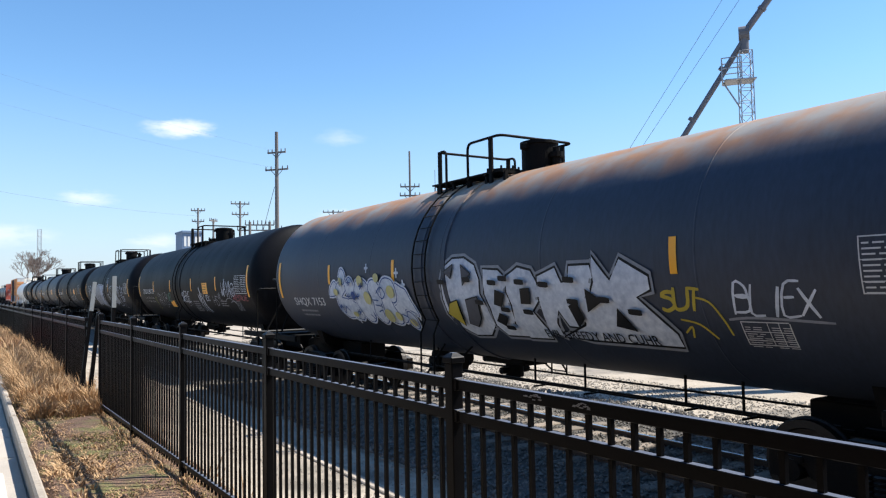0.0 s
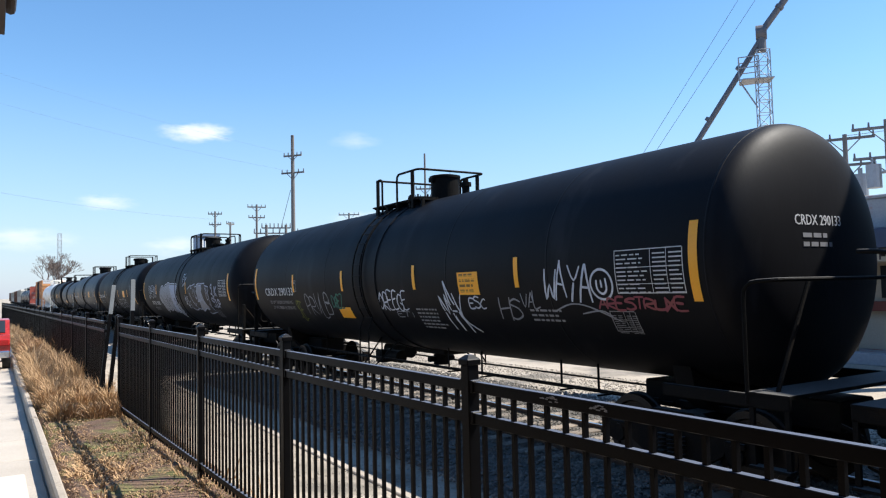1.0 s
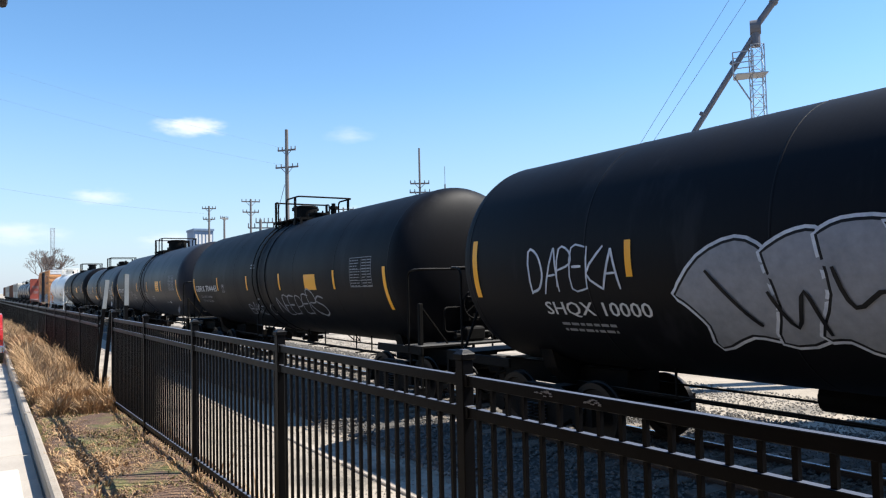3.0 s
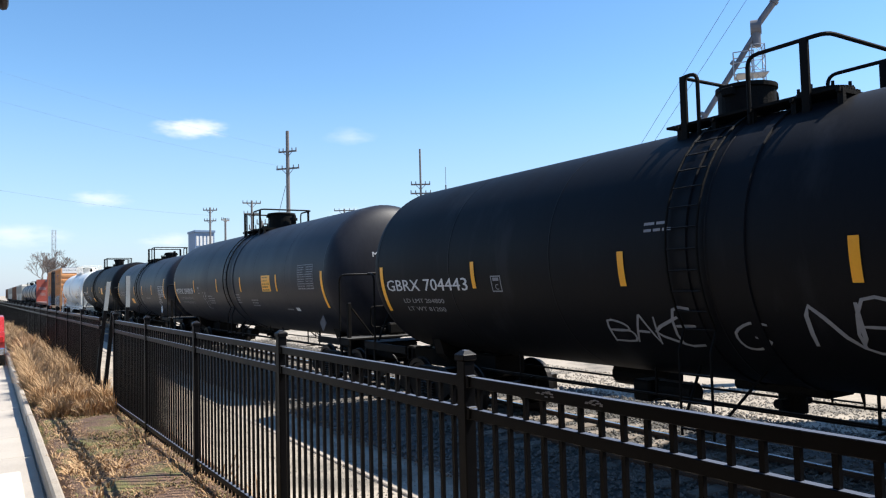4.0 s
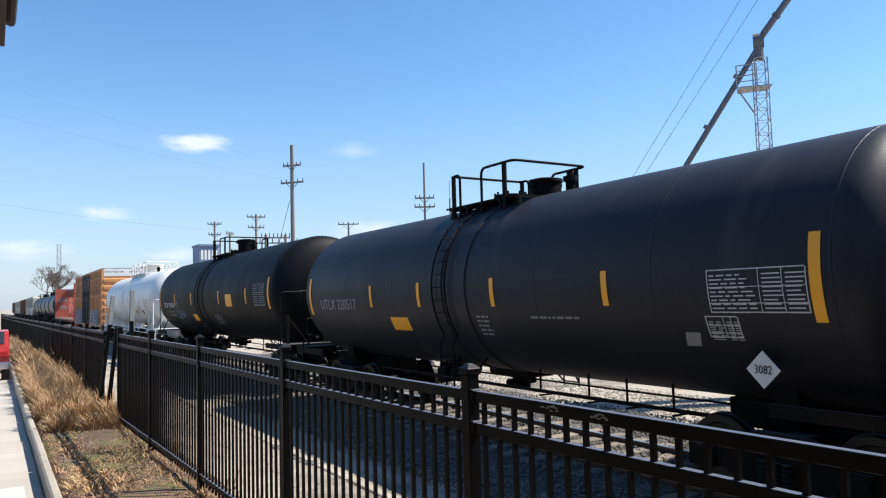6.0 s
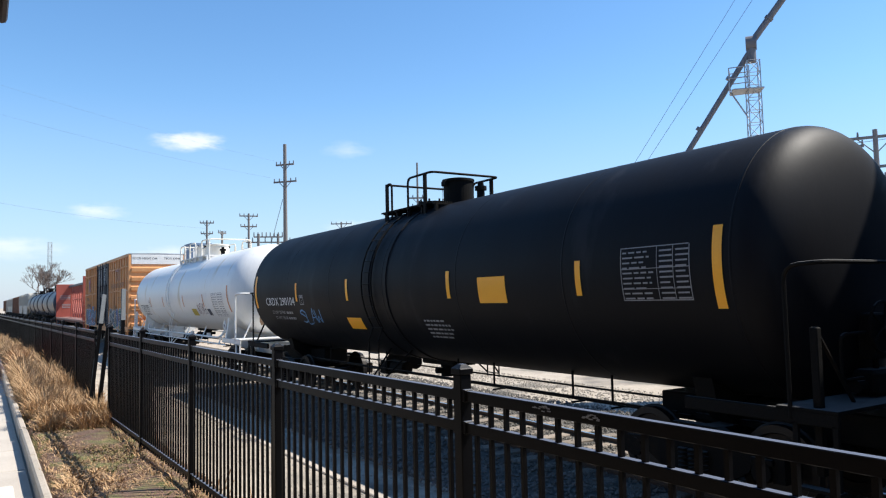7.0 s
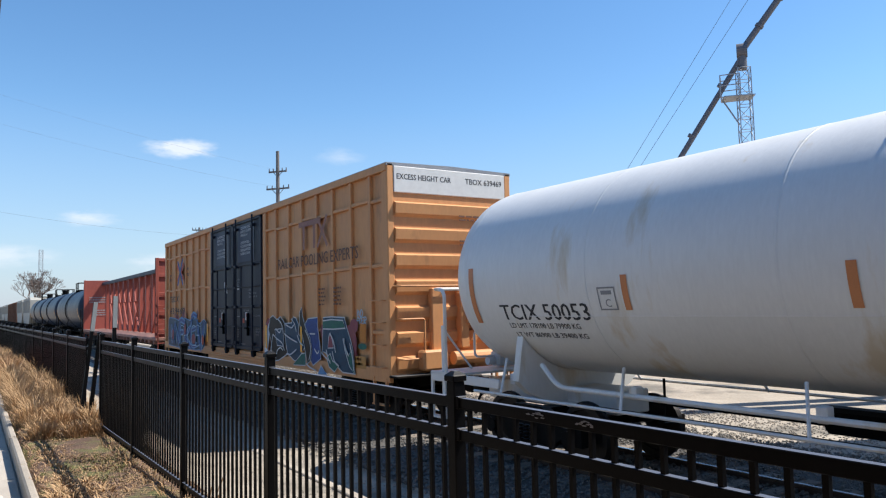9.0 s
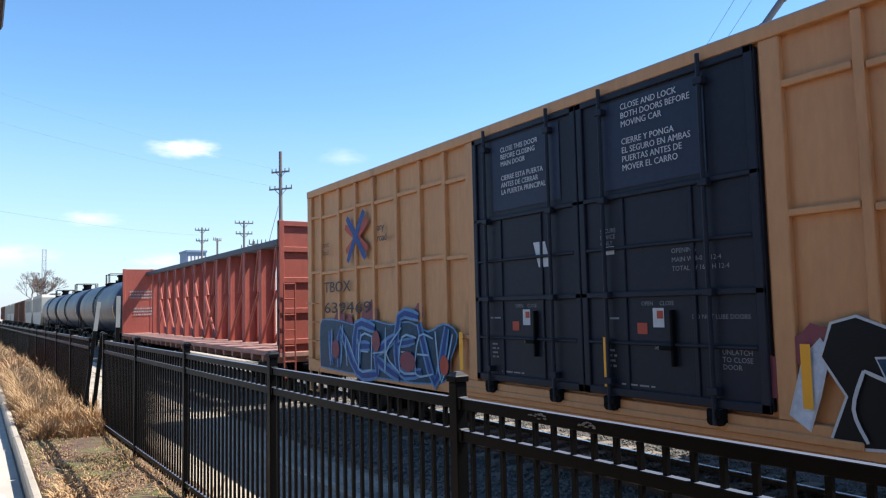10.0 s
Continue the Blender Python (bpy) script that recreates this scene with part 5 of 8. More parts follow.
hand(car, face, "VAL", at(U, 23.2), -0.66, 0.42, 0.22, M_SPRAY_G, 0.02, 16)
hand(car, face, "WAYA", at(U, 22.66), -0.57, 0.95, 0.42, M_SPRAY_W, 0.035, 17)
mural(car, face, at(U, 21.68), -0.55, 0.4, 0.4, (), (), [oval(0.5, 0.5, 0.48, 0.48) + oval(0.5, 0.5, 0.48, 0.48)[:2], ((0.3, 0.65), (0.3, 0.35), (0.5, 0.2), (0.7, 0.35), (0.7, 0.7)), ((0.5, 0.65), (0.5, 0.4))], M_SPRAY_W, mark_width=0.03)
mural(car, face, at(U, 22.5), -0.85, 1.2, 0.25, (), (), [((0.0, 0.5), (0.3, 0.95), (0.6, 0.8), (1.0, 0.0)), ((0.45, 0.4), (0.75, 0.6), (0.9, 0.3))], M_SPRAY_G, mark_width=0.022)
hand(car, face, "ARESTRUXE", at(U, 21.62), -0.68, 1.4, 0.15, M_SPRAY_P, 0.03, 18)
hand(car, face, "PRVLB", at(U, 31.88), -0.98, 1.5, 0.50, M_SPRAY_G, 0.03, 19)
hand(car, face, "SEE", at(U, 32.62), -1.12, 0.42, 0.45, M_SPRAY_V, 0.03, 20)
hand(car, face, "DREZ", at(U, 30.20), -0.76, 0.62, 0.30, M_SPRAY_T, 0.045, 21)
data_panel(face, at(U, 21.22), -0.47, 1.03, 0.52, car, M_LETTER)
data_panel(face, at(U, 21.46), -1.00, 0.42, 0.29, car)
bars(face, at(U, 26.4), -0.76, 1.1, 6, 0.10, M_LETTER_GR, car, seed=8)
bars(face, at(U, 23.05), -0.73, 0.95, 3, 0.10, M_LETTER_GR, car, seed=9)
head = head_face(7.73 + 0.15, 0.48, 1.565, 2.665)
letters("CRDX 290133", head, -0.62, 2.98, 0.12, M_LETTER, car, "end_number", width=0.85)
bars(head, -0.5, 2.84, 0.62, 2, 0.10, M_LETTER_GR, car, "end_text")

U = 45.98
car, face = tank_car("black tank car with two large silver graffiti pieces", U, 7.6, M_BLACK, split_rail=True, dome_y=0.45, stripes=(50.41, 46.88, 44.42), side_band=(0.11, -0.33), end_band=(0.28, -0.60))
letters("SHQX 10000", face, at(U, 52.11), -0.85, 0.20, M_LETTER, car, width=1.9)
bars(face, at(U, 51.9), -1.02, 1.6, 2, 0.13, M_LETTER_GR, car)
THROW_L1 = ((0, 0.57), (0.1, 0.83), (0.22, 0.94), (0.3, 0.85), (0.32, 0.71), (0.34, 0.43), (0.31, 0.25), (0.21, 0.27), (0.09, 0.13), (0.09, 0.33), (0.04, 0.5))
THROW_L2 = ((0.3, 0.85), (0.37, 0.94), (0.44, 0.96), (0.47, 0.84), (0.47, 0.58), (0.42, 0.27), (0.3, 0.22), (0.33, 0.5))
THROW_L3 = ((0.45, 0.94), (0.51, 1), (0.61, 0.99), (0.65, 0.89), (0.67, 0.58), (0.63, 0.25), (0.55, 0.18), (0.48, 0.28), (0.42, 0.29), (0.47, 0.58))
THROW_L4 = ((0.61, 0.97), (0.78, 0.97), (1, 0.95), (0.98, 0.87), (0.93, 0.75), (0.89, 0.51), (0.78, 0.19), (0.64, 0.23), (0.68, 0.51), (0.68, 0.77))
THROW_DROP = ((0.86, 0.45), (0.92, 0.42), (0.94, 0.25), (0.91, 0.08), (0.84, 0), (0.8, 0.08), (0.8, 0.21))
mural(car, face, at(U, 49.79), -1.43, 3.8, 1.53, [(q, M_SPRAY_G) for q in (THROW_L1, THROW_L2, THROW_L3)] + [(THROW_L4, M_SPRAY_S), (THROW_DROP, M_SPRAY_G)], ((M_SPRAY_W, 0.13), (M_SPRAY_K, 0.06)),
      [((0.12, 0.75), (0.22, 0.45), (0.26, 0.35)), ((0.3, 0.6), (0.36, 0.35), (0.4, 0.6), (0.44, 0.3)), ((0.48, 0.75), (0.52, 0.5), (0.6, 0.6), (0.64, 0.3)), ((0.78, 0.5), (0.82, 0.6), (0.86, 0.45), (0.8, 0.38), (0.9, 0.2))], M_SPRAY_K)
mural(car, face, at(U, 46.4), -0.85, 0.4, 0.5, (), (), [((0.2, 0.9), (0.8, 0.6), (0.9, 0.2), (0.5, 0.3), (0.2, 0.9))], M_SPRAY_G, mark_width=0.03)
BLOCK_D = ((0.02, 0.83), (0.19, 0.95), (0.2, 0.84), (0.29, 0.89), (0.3, 0.79), (0.26, 0.73), (0.29, 0.61), (0.33, 0.45), (0.31, 0.26), (0.26, 0.14), (0.15, 0.11), (0.05, 0.19), (0, 0.34), (0.02, 0.41), (0.09, 0.43))
BLOCK_E = ((0.21, 0.93), (0.4, 0.98), (0.39, 0.89), (0.49, 0.91), (0.5, 0.82), (0.46, 0.74), (0.46, 0.6), (0.48, 0.49), (0.5, 0.37), (0.49, 0.24), (0.41, 0.15), (0.3, 0.19), (0.33, 0.36), (0.29, 0.61), (0.27, 0.73), (0.31, 0.81))
BLOCK_T = ((0.63, 0.98), (0.84, 0.98), (0.84, 0.91), (0.99, 0.87), (0.99, 0.8), (0.95, 0.73), (0.94, 0.47), (0.94, 0.32), (0.88, 0.36), (0.92, 0.23), (1, 0.07), (0.77, 0), (0.7, 0.04), (0.66, 0.2), (0.78, 0.24), (0.72, 0.46), (0.69, 0.68), (0.67, 0.78), (0.7, 0.88))
BLOCK_S = ((0.49, 0.96), (0.6, 1), (0.6, 0.92), (0.69, 0.93), (0.7, 0.86), (0.66, 0.76), (0.68, 0.62), (0.71, 0.41), (0.78, 0.24), (0.79, 0.16), (0.66, 0.2), (0.48, 0.08), (0.45, 0.17), (0.5, 0.27), (0.47, 0.52), (0.46, 0.74), (0.5, 0.82))
mural(car, face, at(U, 44.18), -1.14, 3.33, 1.16, [(BLOCK_D, M_SPRAY_K), (BLOCK_E, M_SPRAY_K), (BLOCK_T, M_SPRAY_K), (BLOCK_S, M_SPRAY_G)], ((M_SPRAY_S, 0.09),),
      [((0.12, 0.72), (0.20, 0.42), (0.26, 0.25), (0.29, 0.38)), ((0.36, 0.82), (0.40, 0.52), (0.44, 0.6)), ((0.43, 0.42), (0.50, 0.45), (0.55, 0.40)), ((0.60, 0.66), (0.66, 0.48), (0.70, 0.34), (0.74, 0.44)), ((0.52, 0.50), (0.60, 0.46), (0.64, 0.62), (0.68, 0.66)), ((0.86, 0.86), (0.88, 0.80), (0.88, 0.52), (0.92, 0.5)), ((0.92, 0.84), (0.93, 0.62))], M_SPRAY_S, round_off=False, mark_width=0.05)
hand(car, face, "DAPEKA", at(U, 52.3), -0.50, 1.7, 0.50, M_SPRAY_W, 0.03, 22)
hand(car, face, "COEPS", at(U, 44.85), -0.80, 0.55, 0.32, M_SPRAY_W, 0.022, 23)
hand(car, face, "TK", at(U, 44.6), -0.95, 0.3, 0.12, M_SPRAY_W, 0.018, 27)
hand(car, face, "ESK", at(U, 44.95), -0.02, 0.55, 0.40, M_SPRAY_W, 0.028, 24)
hand(car, face, "SLIK", at(U, 40.62), -0.42, 0.80, 0.38, M_SPRAY_S, 0.05, 25, slant=0.05)
hand(car, face, "SOUP", at(U, 40.68), -0.86, 0.95, 0.34, M_SPRAY_S, 0.05, 26, slant=0.05)
data_panel(face, at(U, 40.78), -1.28, 0.55, 0.29, car)
data_panel(face, at(U, 39.55), -0.45, 0.9, 0.52, car, M_LETTER)

head = head_face(7.6 + 0.15, 0.62, 1.60, 2.68)
letters("SHQX 10000", head, -0.62, 2.96, 0.12, M_LETTER, car, "end_number", width=0.95)
bars(head, -0.35, 2.9, 0.62, 2, 0.10, M_LETTER_GR, car, "end_text")

U = 64.1
car, face = tank_car("black tank car with faint grey graffiti tags", U, 7.45, M_BLACK, top=-0.07, dome=(0.34, 0.42), dome_y=0.6, stripes=(68.47, 65.32, 62.54, 59.05), side_band=(-0.02, -0.44), end_band=(-0.01, -0.88))
letters("GBRX 704443", face, at(U, 71.42), -0.47, 0.215, M_LETTER, car, width=2.75)
letters("LD LMT 204800", face, at(U, 70.9), -0.70, 0.085, M_LETTER_GR, car, width=1.4)
letters("LT WT 81200", face, at(U, 70.85), -0.86, 0.085, M_LETTER_GR, car, width=1.3)
square_mark(face, at(U, 68.01), -0.50, 0.25, car, M_LETTER_GR)
hand(car, face, "BAKE.G", at(U, 65.85), -1.22, 2.2, 0.40, M_SPRAY_G, 0.035, 31)
hand(car, face, "NEEPERS", at(U, 63.15), -1.10, 3.2, 0.55, M_SPRAY_G, 0.04, 32)
patch(face, at(U, 60.8), at(U, 60.1), -0.45, -0.08, M_YELLOW, car, "yellow_notice")
bars(face, at(U, 64.95), 0.26, 0.6, 2, 0.1, M_LETTER_GR, car)
data_panel(face, at(U, 58.2), -0.4, 1.0, 0.6, car)

U = 82.13
car, face = tank_car("clean dull black tank car with white numbers", U, 7.58, M_BLACK2, top=-0.19, dome_y=-0.36, dome=(0.42, 0.46), stripes=(86.60, 83.50, 80.83, 77.63))
letters("MTFX 293009", face, at(U, 89.62), -0.49, 0.22, M_LETTER, car, width=2.75)
letters("LD LMT 205000 LB 92950 KG", face, at(U, 89.15), -0.71, 0.10, M_LETTER_GR, car, width=2.05)
letters("LT WT 81000 LB 36750 KG", face, at(U, 89.05), -0.89, 0.10, M_LETTER_GR, car, width=1.95)
square_mark(face, at(U, 86.16), -0.49, 0.25, car, M_LETTER_GR)
hand(car, face, "EJIP", at(U, 85.52), -0.70, 0.40, 0.26, M_SPRAY_G, 0.022, 41)
hand(car, face, "KFE", at(U, 85.45), -1.05, 0.40, 0.28, M_SPRAY_G, 0.022, 42)
patch(face, at(U, 78.82), at(U, 78.11), -0.44, 0.0, M_YELLOW, car, "yellow_notice", "yellow notice plate")
bars(face, at(U, 78.76), -0.08, 0.6, 5, 0.085, M_NOTICE, car, "notice_text", 3)
data_panel(face, at(U, 76.05), -0.40, 0.98, 0.58, car)
bars(face, at(U, 84.9), -0.6, 0.9, 4, 0.11, M_LETTER_GR, car, seed=8)
bars(face, at(U, 81.6), -0.55, 0.7, 4, 0.11, M_LETTER_GR, car, seed=7)
bars(face, at(U, 80.1), -0.72, 0.75, 3, 0.11, M_LETTER_GR, car, seed=6)
bars(face, at(U, 77.4), -0.98, 0.5, 1, 0.12, M_LETTER_GR, car, seed=5)
patch(face, at(U, 76.75), at(U, 76.5), -1.0, -0.9, M_LETTER, car, "white_plate")
placard(car, -1.36, -7.1, 1.52, -90, False, M_SPRAY_F)
head = head_face(7.58 + 0.15, 0.62, 1.60, 2.68)
letters("MTFX 293009", head, -0.66, 3.02, 0.12, M_LETTER, car, "end_number", width=1.08)
letters("CAPY 29400 US GAL", head, -0.40, 2.86, 0.065, M_LETTER_GR, car, "end_text")
letters("CAPY 111300 L", head, -0.38, 2.73, 0.065, M_LETTER_GR, car, "end_text")

U = 98.9
car, face = tank_car("short black tank car with hazard plates at its ends", U, 6.35, M_BLACK2, radius=1.50, zc=2.545, lift=0.135, stripes=(101.97, 100.03, 97.75, 95.32), side_band=(0.06, -0.38), end_band=(0.31, -0.56), dome=(0.27, 0.26), dome_y=-0.75)
letters("UTLX 220517", face, at(U, 104.65), -0.56, 0.24, M_LETTER_GR, car)
patch(face, at(U, 101.3), at(U, 100.6), -1.0, -0.72, M_YELLOW, car, "yellow_notice")
data_panel(face, at(U, 93.77), -0.60, 1.12, 0.45, car, M_LETTER)
bars(face, at(U, 98.3), -0.7, 0.5, 5, 0.1, M_LETTER_GR, car, seed=3)
bars(face, at(U, 96.9), -0.7, 1.2, 1, 0.1, M_LETTER_GR, car, seed=2)
data_panel(face, at(U, 93.87), -0.89, 0.40, 0.24, car, M_LETTER)
patch(face, at(U, 94.25), at(U, 94.05), -1.02, -0.84, M_LETTER_GR, car, "hazard_label", lean=0.3)
placard(car, -1.42, -5.7, 1.55, -90, "3082")
placard(car, 0.55, -7.3, 1.6, 0, False)
head = head_face(6.35 + 0.15, 0.62, 1.50, 2.545)
letters("UTLX 220517", head, -0.62, 3.02, 0.12, M_LETTER, car, "end_number", width=1.15)
bars(head, -0.35, 2.86, 0.62, 2, 0.10, M_LETTER_GR, car, "end_text")

U = 115.8
car, face = tank_car("deep black tank car with white numbers and orange plate", U, 7.56, M_BLACK, radius=1.565, zc=2.665, lift=0.015, stripes=(120.31, 117.40, 113.45, 110.35), top=0.22, side_band=(0.09, -0.36), end_band=(0.36, -0.53))
letters("CRDX 290104", face, at(U, 122.60), -0.47, 0.215, M_LETTER, car, width=2.1)
letters("LD LMT 207400", face, at(U, 122.3), -0.70, 0.09, M_LETTER_GR, car, width=0.95)
letters("LT WT 78600", face, at(U, 122.22), -0.86, 0.09, M_LETTER_GR, car, width=0.9)
bars(face, at(U, 121.25), -0.70, 0.7, 2, 0.2, M_LETTER_GR, car)
square_mark(face, at(U, 120.13), -0.46, 0.24, car, M_LETTER_GR)
patch(face, at(U, 117.71), at(U, 117.03), -1.04, -0.76, M_YELLOW, car, "yellow_notice")
hand(car, face, "SLAW", at(U, 120.33), -0.94, 1.2, 0.36, M_SPRAY_L, 0.035, 51)
patch(face, at(U, 112.6), at(U, 111.9), -0.46, -0.06, M_YELLOW, car, "yellow_notice")
bars(face, at(U, 114.5), -0.8, 1.0, 5, 0.11, M_LETTER_GR, car, seed=4)
data_panel(face, at(U, 109.6), -0.45, 1.0, 0.62, car)

U = 134.42
car, face = tank_car("white tank car with rust stains and white top rails", U, 7.83, M_WHITE, gear=M_STEEL, rail_mat=M_WHITE, stripe=M_ORANGE, stripes=(139.08, 136.37, 132.68, 129.68), side_band=(-0.14, -0.58), end_band=(0.10, -0.78), broad_saddle=True, brake_side=1, top=-0.65, dome_y=0.85, dome=(0.46, 0.45), domes=2, ladder=0.75, radius=1.47, zc=2.765, head=0.8, side_pipe=True, wide_rail=True)
letters("TCIX 50053", face, at(U, 141.64), -0.72, 0.25, M_LETTER_DK, car, width=1.85)
letters("LD LMT 178100 LB 79900 KG", face, at(U, 141.55), -0.86, 0.09, M_LETTER_DK, car, width=1.5)
letters("LT WT 86900 LB 39400 KG", face, at(U, 141.5), -1.02, 0.09, M_LETTER_DK, car, width=1.5)
square_mark(face, at(U, 139.55), -0.58, 0.3, car, M_LETTER_GR)
patch(face, at(U, 131.70), at(U, 130.98), -0.96, -0.67, M_SPRAY_Y, car, "yellow_notice", "yellow notice plate")
bars(face, at(U, 131.62), -0.78, 0.6, 2, 0.13, M_NOTICE, car, "notice_text", 3)
hand(car, face, "NEKEINL", at(U, 130.80), -0.86, 0.98, 0.36, M_SPRAY_M, 0.02, 64, slant=0.3)
patch(face, at(U, 129.45), at(U, 129.05), -0.93, -0.67, M_NOTICE_DK, car, "dark_plate")
square_mark(face, at(U, 129.8), -0.86, 0.2, car, M_LETTER_GR)
data_panel(face, at(U, 128.5), -0.95, 1.3, 0.82, car, M_LETTER_GR)
placard(car, -1.46, -7.55, 1.62, -90, "3426")
placard(car, 0.9, -8.75, 1.62, 0, False)
head = head_face(7.83 + 0.15, 0.8, 1.47, 2.765)
letters("TCIX 50053", head, -0.45, 3.03, 0.12, M_LETTER_DK, car, "end_number", width=0.95)
bars(head, -0.35, 2.86, 0.62, 2, 0.10, M_LETTER_GR, car, "end_text")
# rust-brown stains at the near saddle and under the domes
M_STAIN = mat("rust_stain", (0.36, 0.24, 0.15), (0.22, 0.14, 0.09), rough=0.8, bump=0.1)


def stain(f, s, h, w, hh, material, seed):
    """An uneven blot that runs downwards."""
    rng = random.Random(seed)
    bm = bmn()
    pts = [(s + w * math.cos(a) * rng.uniform(0.88, 1.05), h + hh * math.sin(a) * rng.uniform(0.88, 1.05) * (1.4 if math.sin(a) < 0 else 1)) for a in [math.tau * i / 18 for i in range(18)]]
    bm.faces.new([bm.verts.new((x, y, 0)) for x, y in pts])
    bmesh.ops.triangulate(bm, faces=bm.faces[:])
    part("rust_stain", lay(bm, f, 0.003), material, car, "brown rust stain")


stain(head, -0.55, 1.95, 0.10, 0.24, M_STAIN, 3)



def boxcar():
    uc, hl, hw = 154.34, 9.40, 1.47
    car = thing("boxcar", "tall ochre boxcar with navy plug doors and bright graffiti", "boxcar", group="cars of the train", at=(TRACK_X, uc, 0))
    CARS.append((car, uc))
    z0, z1 = 1.02, 5.03
    bm = bmn()
    box(bm, -hw + 0.06, hw - 0.06, -hl + 0.05, hl - 0.05, z0, z1)
    part("body", bm, M_BOX, car, "ochre painted steel sheet walls")
    bm = bmn()
    prism = [(-hw - 0.02, z1), (-hw - 0.02, z1 + 0.06), (0, z1 + 0.09), (hw + 0.02, z1 + 0.06), (hw + 0.02, z1)]
    a = [bm.verts.new((x, -hl - 0.02, z)) for x, z in prism]
    b = [bm.verts.new((x, hl + 0.02, z)) for x, z in prism]
    bm.faces.new(a)
    bm.faces.new(b[::-1])
    for i in range(5):
        bm.faces.new((a[i], a[(i + 1) % 5], b[(i + 1) % 5], b[i]))
    bmesh.ops.recalc_face_normals(bm, faces=bm.faces[:])
    part("roof", bm, M_GALV, car, "galvanised ribbed roof")
    for sx in (-1, 1):
        x0, x1 = sx * (hw - 0.07), sx * hw
        bm = bmn()
        box(bm, x0, sx * (hw + 0.03), -hl, hl, z1 - 0.10, z1 + 0.05, 0.01)
        part("top_chord", bm, M_BOX, car)
        bm = bmn()
        box(bm, x0, sx * (hw + 0.015), -hl, hl, z0 - 0.10, z0 + 0.16, 0.01)
        box(bm, x0, sx * (hw + 0.05), -3.2, 3.4, z0 - 0.02, z0 + 0.06, 0.01)
        box(bm, x0, sx * (hw - 0.02), -2.9, 3.1, z0 - 0.26, z0 - 0.1, 0.01)
        part("side_sill", bm, M_BOX, car)
        # posts and stepped rails
        for stops in ((-9.29, -8.66, -7.79, -6.88, -6.00, -5.10, -4.25, -3.35, -2.50), (2.72, 3.49, 4.30, 5.15, 6.08, 6.88, 7.71, 8.66, 9.29)):
            for i, y in enumerate(stops):
                w = 0.11 if i in (0, len(stops) - 1) else 0.05
                bm = bmn()
                box(bm, x0, sx * (hw + 0.012), y - w, y + w, z0 + 0.16, z1 - 0.1, 0.012)
                part("side_post", bm, M_BOX, car)
            for z in (4.42, 3.15, 1.87):
                for i, (ya, yb) in enumerate(zip(stops, stops[1:])):
                    if z < 2 and i % 3:
                        continue
                    bm = bmn()
                    dz = 0.02 * ((i * 5) % 3 - 1)
                    box(bm, x0, sx * (hw + 0.001), ya + 0.06, yb - 0.06, z - 0.035 + dz, z + 0.035 + dz, 0.008)
                    part("belt_rail", bm, M_BOX, car)
    # plug doors on the near side
    for ya, yb, wide in ((0.24, 2.58, False), (-2.34, 0.22, True)):
        bm = bmn()
        box(bm, -hw - 0.01, -hw + 0.1, ya, yb, 1.24, 4.91, 0.015)
        door = part("door", bm, M_DOOR, car, "navy plug door with locking bars")
        w = yb - ya
        bm = bmn()
        for a, b, c, d in ((ya, yb, 4.84, 4.92), (ya, yb, 1.22, 1.32), (ya, ya + 0.10, 1.22, 4.92), (yb - 0.10, yb, 1.22, 4.92), (ya, yb, 3.60, 3.66), (ya, yb, 2.40, 2.47), (ya + 0.1, yb - 0.1, 2.98, 3.02), (ya + 0.1, yb - 0.1, 1.84, 1.88)):
            box(bm, -hw - 0.05, -hw - 0.005, a, b, c, d, 0.01)
        for f in (0.33, 0.72):
            y = ya + w * f
            box(bm, -hw - 0.035, -hw - 0.005, y - 0.025, y + 0.025, 1.3, 3.6, 0.008)
        part("door_rib", bm, M_DOOR, door, "raised door ribs")
        for f in (0.22, 0.84) if not wide else (0.24, 0.82):
            y = ya + w * f
            bm = bmn()
            rod(bm, (-hw - 0.09, y, 1.05), (-hw - 0.09, y, 5.0), 0.026, 8)
            for z in (1.4, 2.43, 3.6, 4.7):
                box(bm, -hw - 0.12, -hw - 0.02, y - 0.06, y + 0.06, z - 0.04, z + 0.04, 0.008)
            part("lock_bar", bm, M_DOOR, door, "vertical door locking bar")
            bm = bmn()
            box(bm, -hw - 0.11, -hw + 0.02, y - 0.10, y + 0.10, 1.11, 1.22, 0.02)
            rod(bm, (-hw - 0.09, y - 0.05, 1.10), (-hw - 0.02, y - 0.05, 1.10), 0.055, 12)
            rod(bm, (-hw - 0.09, y + 0.05, 1.10), (-hw - 0.02, y + 0.05, 1.10), 0.055, 12)
            part("door_roller", bm, M_STEEL, door)
        face = flat_face(-hw - 0.012)
        ref = -yb
        if not wide:
            patch(face, ref + 0.50, ref + 2.0, 3.74, 4.80, M_NOTICE_DK, door, "notice_panel", off=0.01)
            letters("CLOSE THIS DOOR\nBEFORE CLOSING\nMAIN DOOR\n\nCIERRE ESTA PUERTA\nANTES DE CERRAR\nLA PUERTA PRINCIPAL", flat_face(-hw - 0.03), ref + 0.72, 4.60, 0.076, M_LETTER, door, "door_notice", width=1.0)
            patch(face, ref + 1.50, ref + 1.75, 2.85, 3.2, M_LETTER, door, "torn_paper", "torn white paper", lean=-0.3)
        else:
            patch(face, ref + 0.45, ref + 1.95, 3.72, 4.80, M_NOTICE_DK, door, "notice_panel", off=0.01)
